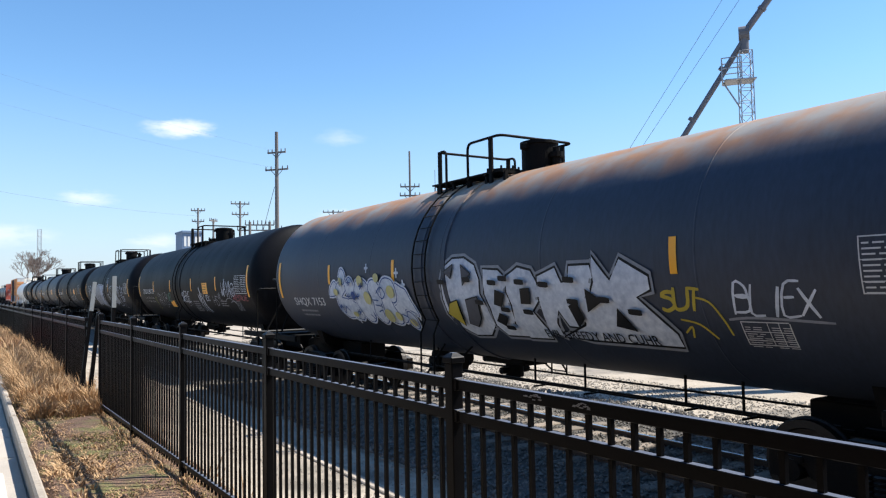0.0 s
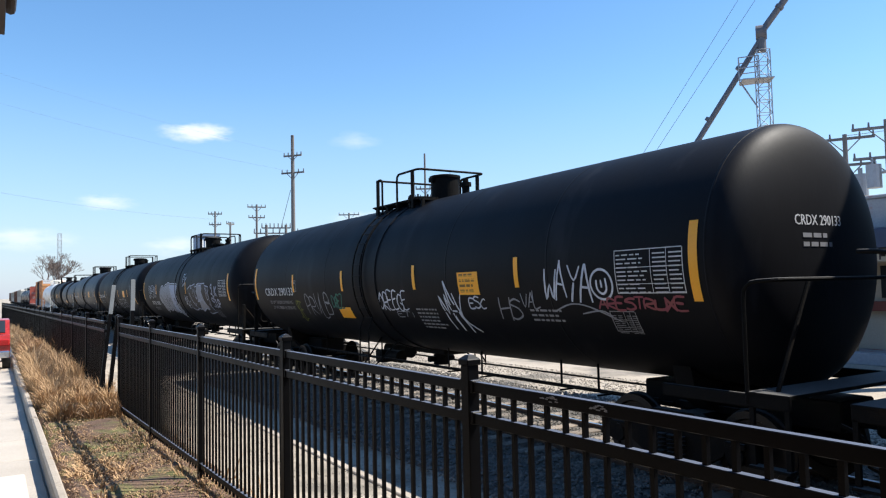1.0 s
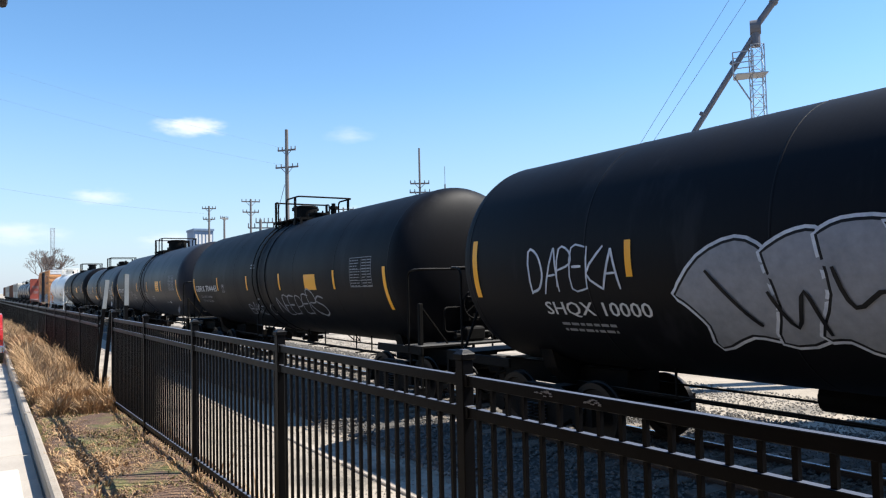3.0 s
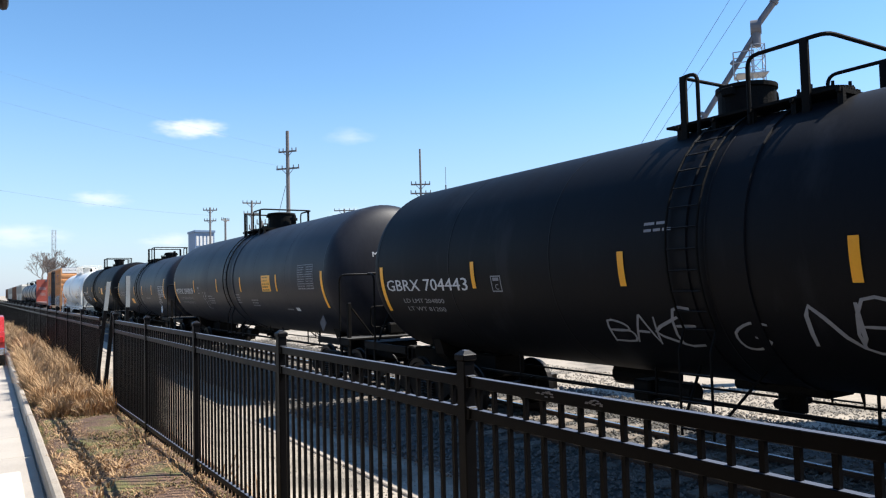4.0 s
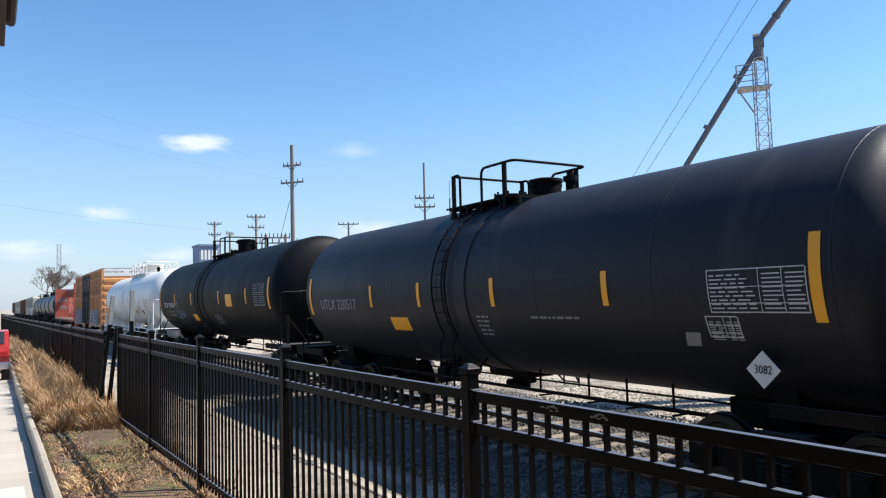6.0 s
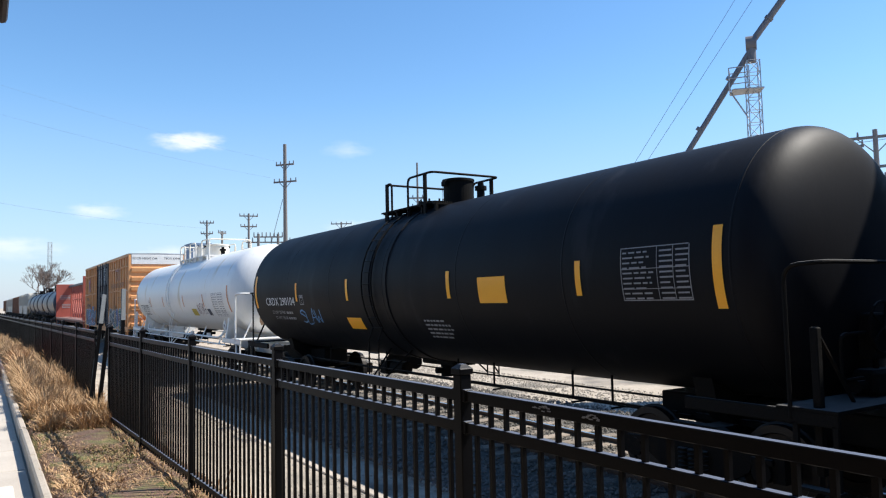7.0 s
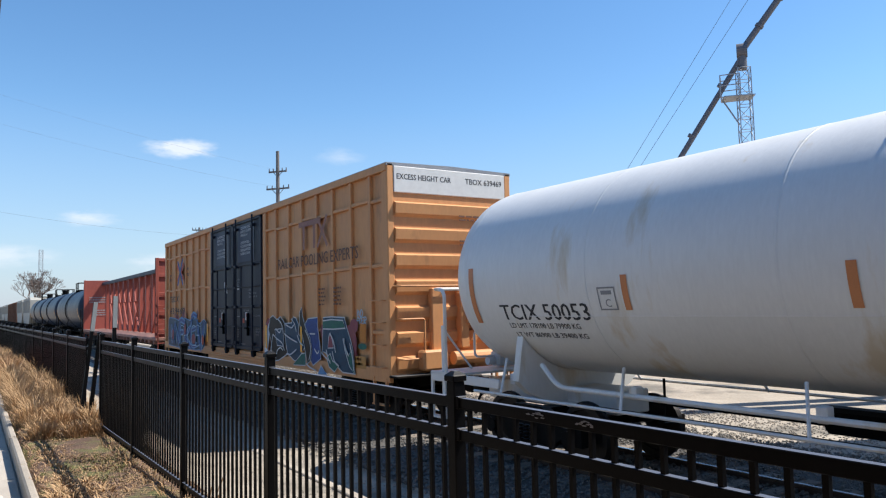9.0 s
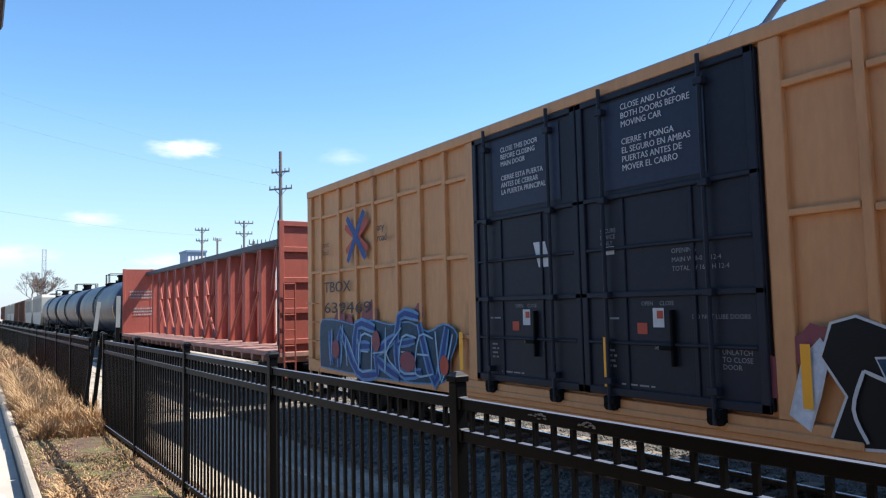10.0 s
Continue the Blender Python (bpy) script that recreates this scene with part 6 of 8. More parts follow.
            letters("CLOSE AND LOCK\nBOTH DOORS BEFORE\nMOVING CAR\n\nCIERRE Y PONGA\nEL SEGURO EN AMBAS\nPUERTAS ANTES DE\nMOVER EL CARRO", flat_face(-hw - 0.03), ref + 0.76, 4.67, 0.077, M_LETTER, door, "door_notice", width=1.02)
            letters("OPENING", face, ref + 1.42, 2.88, 0.055, M_LETTER_GR, door)
            letters("MAIN W 8-0 H 12-4", face, ref + 1.42, 2.78, 0.055, M_LETTER_GR, door)
            letters("TOTAL W 16-0 H 12-4", face, ref + 1.42, 2.68, 0.055, M_LETTER_GR, door)
            letters("UNLATCH\nTO CLOSE\nDOOR", face, ref + 2.02, 1.78, 0.055, M_LETTER_GR, door)
            letters("DO NOT LUBE DOORS", face, ref + 1.66, 2.15, 0.05, M_LETTER_GR, door)
            letters("SECURE\nDEVICE\nONLY", face, ref + 0.33, 3.2, 0.055, M_LETTER_GR, door)
            patch(face, ref + 0.36, ref + 0.56, 2.93, 3.03, M_LETTER, door, "paper_label")
        for dx, z, bw, bh, m in ((1.02, 2.05, 0.16, 0.22, M_LETTER), (0.78, 1.97, 0.15, 0.13, M_SPRAY_R)):
            patch(face, ref + dx + 0.1, ref + dx + bw + 0.1, z, z + bh, m, door, "sticker")
        patch(face, ref + 1.18, ref + 1.27, 2.15, 2.24, M_SPRAY_R, door, "sticker", off=0.008)
        letters("SEAL", face, ref + 1.12, 1.80, 0.06, M_LETTER_GR, door)
        letters("OPEN", face, ref + 0.95, 2.30, 0.05, M_LETTER_GR, door)
        letters("CLOSE", face, ref + 1.22, 2.30, 0.05, M_LETTER_GR, door)
        bars(face, ref + 0.35, 2.14, 0.35, 1, 0.07, M_LETTER_GR, door)
        bars(face, ref + 0.6, 1.36, 0.6, 1, 0.06, M_LETTER_GR, door)
        bars(face, ref + 0.38, 1.75, 0.2, 4, 0.08, M_LETTER_GR, door)
        bm = bmn()
        y = yb - 1.42
        box(bm, -hw - 0.08, -hw - 0.01, y - 0.02, y + 0.02, 1.62, 2.25, 0.008)
        box(bm, -hw - 0.11, -hw - 0.07, y - 0.02, y + 0.16, 1.80, 1.85, 0.008)
        part("door_handle", bm, M_STEEL, door, "door lever in its keeper")
    # far side doors, plain
    bm = bmn()
    box(bm, hw - 0.1, hw + 0.01, -2.34, 2.58, 1.24, 4.9, 0.015)
    part("door", bm, M_DOOR, car)
    for s in (-1, 1):
        bm = bmn()
        box(bm, -hw + 0.02, hw - 0.02, s * (hl - 0.06), s * hl, z0, z1, 0.01)
        for x in (-hw + 0.06, hw - 0.06):
            box(bm, x - 0.07, x + 0.07, s * (hl - 0.1), s * (hl + 0.02), z0, z1 + 0.05, 0.015)
        part("end_wall", bm, M_BOX, car)
        for i, z in enumerate((1.25, 1.72, 2.20, 2.70, 3.20, 3.70, 4.20)):
            bm = bmn()
            h = 0.30
            sec = [(z - h / 2, 0), (z - h / 2 + 0.07, 0.07), (z + h / 2 - 0.04, 0.09), (z + h / 2, 0)]
            va = [bm.verts.new((-hw + 0.14, s * (hl + d), zz)) for zz, d in sec]
            vb = [bm.verts.new((hw - 0.14, s * (hl + d), zz)) for zz, d in sec]
            for k in range(3):
                bm.faces.new((va[k], vb[k], vb[k + 1], va[k + 1]))
            bm.faces.new(va)
            bm.faces.new(vb[::-1])
            bmesh.ops.recalc_face_normals(bm, faces=bm.faces[:])
            part("end_rib", bm, M_BOX, car, "pressed horizontal rib")
        bm = bmn()
        box(bm, -hw + 0.14, hw - 0.14, s * (hl - 0.01), s * (hl + 0.03), 4.52, 5.03, 0.01)
        part("end_panel", bm, M_PANEL_W, car, "white warning panel on the end")
        bm = bmn()
        box(bm, -1.5, 1.5, s * hl, s * (hl + 0.32), 1.02, 1.06, 0.01)
        part("end_step", bm, M_STEEL, car)
        bm = bmn()
        tube(bm, rounded([(-1.38, s * hl, 2.72), (-1.38, s * (hl + 0.24), 2.72), (1.30, s * (hl + 0.24), 2.72), (1.30, s * hl, 2.72)], 0.06), 0.02, 8)
        for x in (-0.35, 0.62):
            rod(bm, (x, s * (hl + 0.24), 2.72), (x, s * (hl + 0.05), 2.5), 0.016, 6)
        part("cross_rail", bm, M_BOX, car, "handrail across the end wall")
        bm = bmn()
        tube(bm, rounded([(-1.32, s * hl, 2.1), (-1.32, s * (hl + 0.2), 2.1), (-0.82, s * (hl + 0.2), 2.1), (-0.82, s * (hl + 0.2), 1.35), (-1.32, s * (hl + 0.2), 1.35), (-1.32, s * hl, 1.35)], 0.05), 0.018, 6)
        part("end_grab_iron", bm, M_BOX, car)
        bm = bmn()
        box(bm, -0.62, -0.36, s * hl, s * (hl + 0.16), 1.1, 2.68, 0.02)
        box(bm, 0.02, 0.22, s * hl, s * (hl + 0.2), 1.5, 2.6, 0.02)
        part("brake_post", bm, M_BOX, car)
        bm = bmn()
        rod(bm, (-0.2, s * (hl + 0.22), 1.32), (0.7, s * (hl + 0.22), 1.32), 0.13, 14)
        box(bm, -0.9, -0.35, s * (hl + 0.02), s * (hl + 0.3), 1.12, 1.5, 0.04)
        part("brake_cylinder", bm, M_BOX, car, "brake cylinder on the end sill")
        for x in (0.95,):
            bm = bmn()
            for dx in (-0.2, 0.2):
                tube(bm, [(x + dx, s * (hl + 0.17), 0.55), (x + dx, s * (hl + 0.17), 2.3)], 0.018, 6)
            for k in range(5):
                rod(bm, (x - 0.2, s * (hl + 0.17), 0.6 + 0.42 * k), (x + 0.2, s * (hl + 0.17), 0.6 + 0.42 * k), 0.016, 6)
            part("end_ladder", bm, M_BOX, car)
        for sx in (-1, 1):
            bm = bmn()
            for k in range(4):
                z = 1.2 + 0.42 * k
                tube(bm, rounded([(sx * hw, s * (hl - 0.12), z), (sx * (hw + 0.1), s * (hl - 0.12), z), (sx * (hw + 0.1), s * (hl - 0.62), z), (sx * hw, s * (hl - 0.62), z)], 0.03), 0.014, 6)
            box(bm, sx * (hw - 0.02), sx * (hw + 0.03), s * (hl - 0.65), s * (hl - 0.6), 0.5, 1.0)
            box(bm, sx * (hw - 0.02), sx * (hw + 0.03), s * (hl - 0.15), s * (hl - 0.1), 0.5, 1.0)
            box(bm, sx * (hw - 0.04), sx * (hw + 0.05), s * (hl - 0.65), s * (hl - 0.1), 0.48, 0.51)
            part("side_grab_iron", bm, M_BOX, car)
        add_coupler(car, s * (hl + 0.15), s)
        add_truck(car, s * 7.05)
    bm = bmn()
    yb = -hl - 0.3
    ring = [(0.35 + 0.26 * math.cos(a), yb, 2.35 + 0.26 * math.sin(a)) for a in [math.tau * i / 20 for i in range(21)]]
    tube(bm, ring, 0.018, 6)
    for k in range(5):
        a = math.tau * k / 5
        rod(bm, (0.35, yb, 2.35), (0.35 + 0.25 * math.cos(a), yb, 2.35 + 0.25 * math.sin(a)), 0.012, 6)
    box(bm, 0.15, 0.55, yb + 0.05, yb + 0.24, 1.95, 2.5, 0.02)
    rod(bm, (0.35, yb + 0.12, 1.0), (0.35, yb + 0.12, 2.0), 0.03, 8)
    part("brake_wheel", bm, M_BOX, car, "spoked brake wheel and chain box")
    letters("EXCESS HEIGHT CAR", end_face(-hl - 0.029), -1.28, 4.78, 0.11, M_LETTER_DK, car, "end_notice", width=1.25)
    letters("TBOX 639469", end_face(-hl - 0.029), 0.32, 4.78, 0.12, M_LETTER_DK, car, "end_number", width=0.92)
    for z in (3.95, 3.45, 2.95):
        bars(end_face(-hl - 0.095), 0.1, z - 0.16 + 0.3, 0.6, 2, 0.07, M_BROWN, car, "end_text", 5)
    bm = bmn()
    box(bm, -0.35, 0.35, -8.6, 8.6, 0.72, 1.0, 0.02)
    rod(bm, (-0.6, -4.5, 0.78), (-0.6, 4.5, 0.78), 0.03, 6)
    rod(bm, (0.55, 0.5, 0.8), (0.55, 1.5, 0.8), 0.18, 12)
    part("underframe", bm, M_STEEL, car)
    # lettering and paint on the side
    face = flat_face(-hw - 0.014)
    lo = flat_face(-hw + 0.058)
    letters("RAILCAR POOLING EXPERTS", face, at(uc, 150.78), 3.34, 0.27, M_BROWN, car, "slogan", width=4.6)
    bm = bmn()
    for s0, h0, w, h in ((0.0, 0.54, 1.30, 0.13), (0.24, 0.0, 0.13, 0.54), (0.86, 0.0, 0.13, 0.54)):
        q = [bm.verts.new(face(at(uc, 149.35) + a, 3.72 + b, 0.004)) for a, b in ((s0, h0), (s0 + w, h0), (s0 + w, h0 + h), (s0, h0 + h))]
        bm.faces.new(q)
    part("painted_emblem", bm, M_EMBLEM, car, "dull plum painted emblem")
    bm = bmn()
    for k, pts in enumerate((((1.12, 0.68), (1.66, 0.0)), ((1.66, 0.68), (1.12, 0.0)))):
        ribbon(bm, face, [(at(uc, 149.35) + a, 3.72 + b) for a, b in pts], 0.13, 0.006 + 0.003 * k)
    part("painted_emblem", bm, M_EMBLEM, car)
    letters("TBOX", face, at(uc, 162.80), 2.69, 0.24, M_LETTER_DK, car, "side_number", width=1.35)
    letters("639469", face, at(uc, 162.82), 2.24, 0.24, M_LETTER_DK, car, "side_number", width=2.3)
    letters("any\nroad", face, at(uc, 160.22), 3.83, 0.15, M_LETTER_DK, car, "side_slogan")
    letters("next\nload", face, at(uc, 162.85), 3.70, 0.13, M_BROWN, car, "side_slogan")
    for k, (line, m) in enumerate(((((-0.55, 0.27), (0.0, 0.0), (0.5, -0.27)), M_SPRAY_R), (((0.52, 0.33), (0.0, 0.0), (-0.5, -0.27)), M_SPRAY_R), (((-0.45, 0.45), (-0.05, 0.05), (0.4, -0.46)), M_SPRAY_B), (((0.36, 0.52), (-0.02, 0.05), (-0.42, -0.48)), M_SPRAY_B))):
        bm = bmn()
        ribbon(bm, face, smooth_line([(at(uc, 161.12) + a, 3.78 + b) for a, b in line], 4), 0.15, 0.004 + k * 0.003)
        part("painted_cross", bm, m, car, "red and blue painted cross")
    for us in (157.35, 154.15, 151.62, 149.2):
        patch(face, at(uc, us) - 0.05, at(uc, us) + 0.05, 1.32, 1.92, M_YELLOW, car, "side_stripe", off=0.05 if us == 154.15 else 0.03)
    patch(face, at(uc, 163.2), at(uc, 162.7), 1.15, 1.3, M_NOTICE_OLD, car, "yellow_notice", off=0.005)
    patch(face, at(uc, 146.5), at(uc, 145.9), 1.12, 1.36, M_NOTICE_OLD, car, "yellow_notice", off=0.005)
    bars(face, at(uc, 146.45), 1.28, 0.45, 2, 0.1, M_NOTICE, car, "notice_text", 3)
    bars(face, at(uc, 148.2), 2.75, 0.5, 5, 0.11, M_BROWN, car, seed=12)
    bars(face, at(uc, 147.4), 2.75, 0.6, 5, 0.11, M_BROWN, car, seed=13)
    # pieces
    piece = flat_face(-hw - 0.016)
    field = [(0.0, 0.0), (0.0, 0.9), (0.08, 1.0), (0.2, 0.97), (0.33, 0.9), (0.45, 1.0), (0.6, 0.92), (0.72, 0.98), (0.84, 0.82), (0.93, 0.95), (1.0, 0.8), (0.96, 0.4), (0.9, 0.0), (0.4, -0.05)]
    mural(car, piece, at(uc, 163.0), 1.06, 5.5, 1.02, [(field, M_SPRAY_DB)], ((M_SPRAY_L, 0.06),))
    hand(car, piece, "INEKEV", at(uc, 162.9), 1.10, 5.15, 0.86, M_SPRAY_L, 0.20, 3, slant=0.0, off=0.020, name="graffiti")
    hand(car, piece, "INEKEV", at(uc, 162.9), 1.10, 5.15, 0.86, M_SPRAY_B, 0.09, 3, slant=0.0, off=0.028, name="graffiti")
    hand(car, piece, "IINEHKEEV", at(uc, 162.75), 1.16, 5.1, 0.72, M_SPRAY_C, 0.035, 5, slant=0.05, off=0.036, name="graffiti")
    mural(car, raised(piece, 0.04), at(uc, 163.0), 1.06, 5.5, 1.02, [(oval(0.16, 0.4, 0.035, 0.2), M_SPRAY_P), (oval(0.50, 0.62, 0.03, 0.2), M_SPRAY_P), (oval(0.72, 0.3, 0.05, 0.18), M_SPRAY_P), (oval(0.94, 0.3, 0.025, 0.16), M_SPRAY_R)], ())
    wild_l1 = ((0.06, 0.63), (0.08, 0.83), (0.12, 0.87), (0.17, 0.8), (0.22, 0.85), (0.26, 0.77), (0.28, 0.68), (0.28, 0.49), (0.29, 0.34), (0.31, 0.26), (0.19, 0.13), (0.09, 0.1), (0.07, 0.13), (0.1, 0.4))
    wild_l2 = ((0.28, 0.74), (0.36, 0.75), (0.38, 0.85), (0.41, 0.83), (0.44, 0.73), (0.44, 0.57), (0.48, 0.52), (0.51, 0.38), (0.47, 0.3), (0.48, 0.18), (0.39, 0.16), (0.31, 0.26), (0.29, 0.43), (0.28, 0.58))
    wild_q = ((0.52, 0.75), (0.55, 0.82), (0.65, 0.84), (0.65, 0.7), (0.67, 0.44), (0.68, 0.24), (0.6, 0.13), (0.57, 0.21), (0.59, 0.37), (0.57, 0.56), (0.52, 0.64))
    wild_k = ((0.46, 0.92), (0.48, 1), (0.49, 0.86), (0.52, 0.69), (0.57, 0.53), (0.59, 0.37), (0.57, 0.18), (0.54, 0.14), (0.53, 0.25), (0.51, 0.41), (0.49, 0.58), (0.46, 0.75))
    wild_r = ((0.71, 0.84), (0.79, 0.85), (0.91, 0.84), (0.93, 0.7), (0.96, 0.54), (0.98, 0.41), (1, 0.09), (0.89, 0.09), (0.8, 0.22), (0.73, 0.34), (0.7, 0.35), (0.71, 0.71))
    wild_w = ((0.03, 0.62), (0.06, 0.73), (0.07, 0.66), (0.05, 0.39), (0.03, 0.17), (0, 0.25))
    wild_pk = ((0.77, 0.56), (0.78, 0.62), (0.8, 0.52), (0.81, 0.42), (0.76, 0.41))
    wild_lp = ((0.15, 0.63), (0.26, 0.66), (0.26, 0.37), (0.18, 0.38))
    wild_gp = ((0.48, 0.27), (0.52, 0.29), (0.52, 0.11), (0.38, 0.09))
    wild_rw = ((0.91, 0.56), (0.92, 0.45), (0.95, 0.32), (0.98, 0.41), (1, 0.09), (0.96, 0.18), (0.92, 0.4))
    wild_dk = ((0.66, 0), (0.69, 0.13), (0.75, 0.02))
    wild_bl = ((0.75, 0.26), (0.78, 0.32), (0.8, 0.22), (0.86, 0.17), (0.82, 0.08), (0.77, 0.14))
    wild_gr = ((0.71, 0.79), (0.79, 0.81), (0.9, 0.8), (0.92, 0.71), (0.81, 0.69), (0.71, 0.69))
    shapes = [(wild_w, M_SPRAY_W), (wild_l1, M_SPRAY_K), (wild_l2, M_SPRAY_DB), (wild_q, M_SPRAY_B), (wild_r, M_SPRAY_DB), (wild_k, M_SPRAY_K), (wild_lp, M_SPRAY_DB), (wild_gp, M_SPRAY_T), (wild_gr, M_SPRAY_T), (wild_pk, M_SPRAY_P), (wild_bl, M_SPRAY_T), (wild_rw, M_SPRAY_T), (wild_dk, M_SPRAY_L)]
    scroll_a = [((0.13, 0.56), (0.18, 0.49), (0.25, 0.42), (0.28, 0.30)), ((0.13, 0.56), (0.11, 0.33), (0.13, 0.14)), ((0.17, 0.15), (0.19, 0.29), (0.23, 0.34), (0.26, 0.30)), ((0.17, 0.66), (0.22, 0.59), (0.25, 0.67)), ((0.20, 0.82), (0.25, 0.73), (0.27, 0.58)), ((0.28, 0.58), (0.35, 0.51), (0.44, 0.45)), ((0.30, 0.73), (0.37, 0.68), (0.40, 0.73)), ((0.37, 0.83), (0.41, 0.74), (0.43, 0.62)), ((0.31, 0.26), (0.36, 0.25), (0.43, 0.34)), ((0.44, 0.57), (0.47, 0.46), (0.51, 0.41))]
    scroll_b = [((0.58, 0.60), (0.64, 0.60)), ((0.53, 0.66), (0.57, 0.53), (0.59, 0.37), (0.57, 0.19)), ((0.63, 0.38), (0.66, 0.31), (0.68, 0.36)), ((0.54, 0.14), (0.58, 0.09), (0.65, 0.05)), ((0.75, 0.38), (0.77, 0.26), (0.79, 0.19)), ((0.79, 0.61), (0.82, 0.52), (0.84, 0.35)), ((0.70, 0.34), (0.75, 0.26), (0.79, 0.22)), ((0.81, 0.37), (0.83, 0.23), (0.87, 0.16)), ((0.91, 0.56), (0.93, 0.42), (0.96, 0.32)), ((0.97, 0.50), (0.99, 0.32), (1.00, 0.13))]
    mural(car, piece, at(uc, 151.8), 0.87, 5.45, 1.49, shapes, ((M_LETTER, 0.055),), scroll_a + scroll_b, M_LETTER, round_off=False, mark_width=0.035)
    mural(car, face, at(uc, 146.95), 1.2, 1.2, 0.9, [(oval(0.28, 0.45, 0.27, 0.42), M_SPRAY_P), (oval(0.45, 0.85, 0.16, 0.16), M_SPRAY_P), (((0.66, 0.52), (0.90, 0.50), (0.92, 0.88), (0.68, 0.92)), M_SPRAY_O), (oval(0.76, 0.40, 0.16, 0.07), M_SPRAY_T)], (), round_off=False)
    hand(car, face, "IND", at(uc, 146.32), 2.16, 0.30, 0.15, M_SPRAY_C, 0.025, 71)
    hand(car, face, "POER", at(uc, 146.28), 2.02, 0.42, 0.12, M_SPRAY_C, 0.02, 72)
    rng = random.Random(4)
    bm = bmn()
    for k in range(16):
        us, z, r = rng.choice((rng.uniform(146, 152.2), rng.uniform(158, 163))), rng.uniform(1.15, 2.25), rng.uniform(0.10, 0.26)
        ring = [bm.verts.new(piece(at(uc, us) + r * rng.uniform(0.8, 1.1) * math.cos(a), z + r * rng.uniform(0.8, 1.2) * math.sin(a), -0.0120 + k * 0.0002)) for a in [math.tau * i / 14 for i in range(14)]]
        bm.faces.new(ring)
    part("graffiti", bm, M_SPRAY_P, car, "pink spray-painted clouds")


boxcar()


def centerbeam_car():
    ua, ub = 165.75, 189.6
    uc, hl, hw = (ua + ub) / 2, (ub - ua) / 2, 1.45
    car = thing("centerbeam_flatcar", "empty red flatcar with end bulkheads and a centre truss", "flatcar", group="cars of the train", at=(TRACK_X, uc, 0))
    CARS.append((car, uc))
    bm = bmn()
    box(bm, -hw, hw, -hl, hl, 1.10, 1.24, 0.02)
    for i in range(26):
        y = -hl + 0.4 + i * (2 * hl - 0.8) / 25
        prism_x_pts = [(y - 0.10, 1.10), (y + 0.10, 1.10), (y + 0.04, 0.94), (y - 0.04, 0.94)]
        prism_x(bm, prism_x_pts, -hw, hw)
    part("deck", bm, M_DECK, car, "worn pinkish deck with cross bearers")
    bm = bmn()
    box(bm, -0.4, 0.4, -hl + 0.2, hl - 0.2, 0.68, 1.1, 0.02)
    part("centre_sill", bm, M_STEEL, car)
    for s in (-1, 1):
        bm = bmn()
        box(bm, -hw, hw, s * (hl - 0.12), s * (hl - 0.06), 1.24, 4.62)
        bulkhead = part("bulkhead", bm, M_RED, car, "red ribbed end bulkhead")
        for x in (-hw + 0.07, 0, hw - 0.07):
            part("bulkhead_post", box(bmn(), x - 0.07, x + 0.07, s * (hl - 0.14), s * hl, 1.24, 4.66, 0.01), M_RED, bulkhead)
        for z in (1.5, 2.3, 3.1, 3.9, 4.58):
            part("bulkhead_rib", box(bmn(), -hw, hw, s * (hl - 0.06), s * (hl - 0.003), z - 0.07, z + 0.07, 0.01), M_RED, bulkhead)
        for x in (-hw + 0.08, hw - 0.3):
            bm = bmn()
            for dx in (0.0, 0.3):
                tube(bm, [(x + dx, s * (hl + 0.12), 0.5), (x + dx, s * (hl + 0.12), 3.0)], 0.02, 6)
            for k in range(7):
                rod(bm, (x, s * (hl + 0.12), 0.6 + 0.4 * k), (x + 0.3, s * (hl + 0.12), 0.6 + 0.4 * k), 0.018, 6)
            part("end_ladder", bm, M_RED, car)
        add_coupler(car, s * (hl + 0.1), s)
        add_truck(car, s * (hl - 2.4))
    bm = bmn()
    box(bm, -0.28, 0.28, -hl + 0.1, hl - 0.1, 4.30, 4.50, 0.02)
    part("top_chord", bm, M_CHORD, car, "dark blue-grey top chord")
    n = 14
    for i in range(1, n):
        y = -hl + 2 * hl * i / n
        bm = bmn()
        for x in (-0.22, 0.22):
            box(bm, x - 0.03, x + 0.03, y - 0.13, y + 0.13, 1.24, 4.3, 0.01)
        box(bm, -0.19, 0.19, y - 0.02, y + 0.02, 1.24, 4.3)
        part("upright", bm, M_RED, car, "red truss upright")
        if i < n - 1:
            s = 1 if i < n / 2 else -1
            bm = bmn()
            for x in (-0.24, 0.24):
                rod(bm, (x, y + s * 0.1, 2.9), (x, y + s * (2 * hl / n - 0.1), 1.3), 0.05, 6)
                rod(bm, (x, y - s * 0.1 + 0.2, 4.25), (x, y + s * 0.55, 2.95), 0.05, 6)
            part("brace", bm, M_RED, car, "diagonal truss brace")
    face = flat_face(0)
    bars(end_face(hl - 0.15), -1.1, 3.4, 1.6, 3, 0.16, M_LETTER_GR, car, "bulkhead_text", 7)
    bars(end_face(hl - 0.15), -0.9, 2.5, 1.4, 3, 0.16, M_LETTER_GR, car, "bulkhead_text", 8)


centerbeam_car()

for i, (uu, m) in enumerate(((199.2, M_NAVY), (217.0, M_NAVY), (234.8, M_NAVY))):
    tank_car("glossy blue-black tank car near the end of the group", uu, 7.4, m)


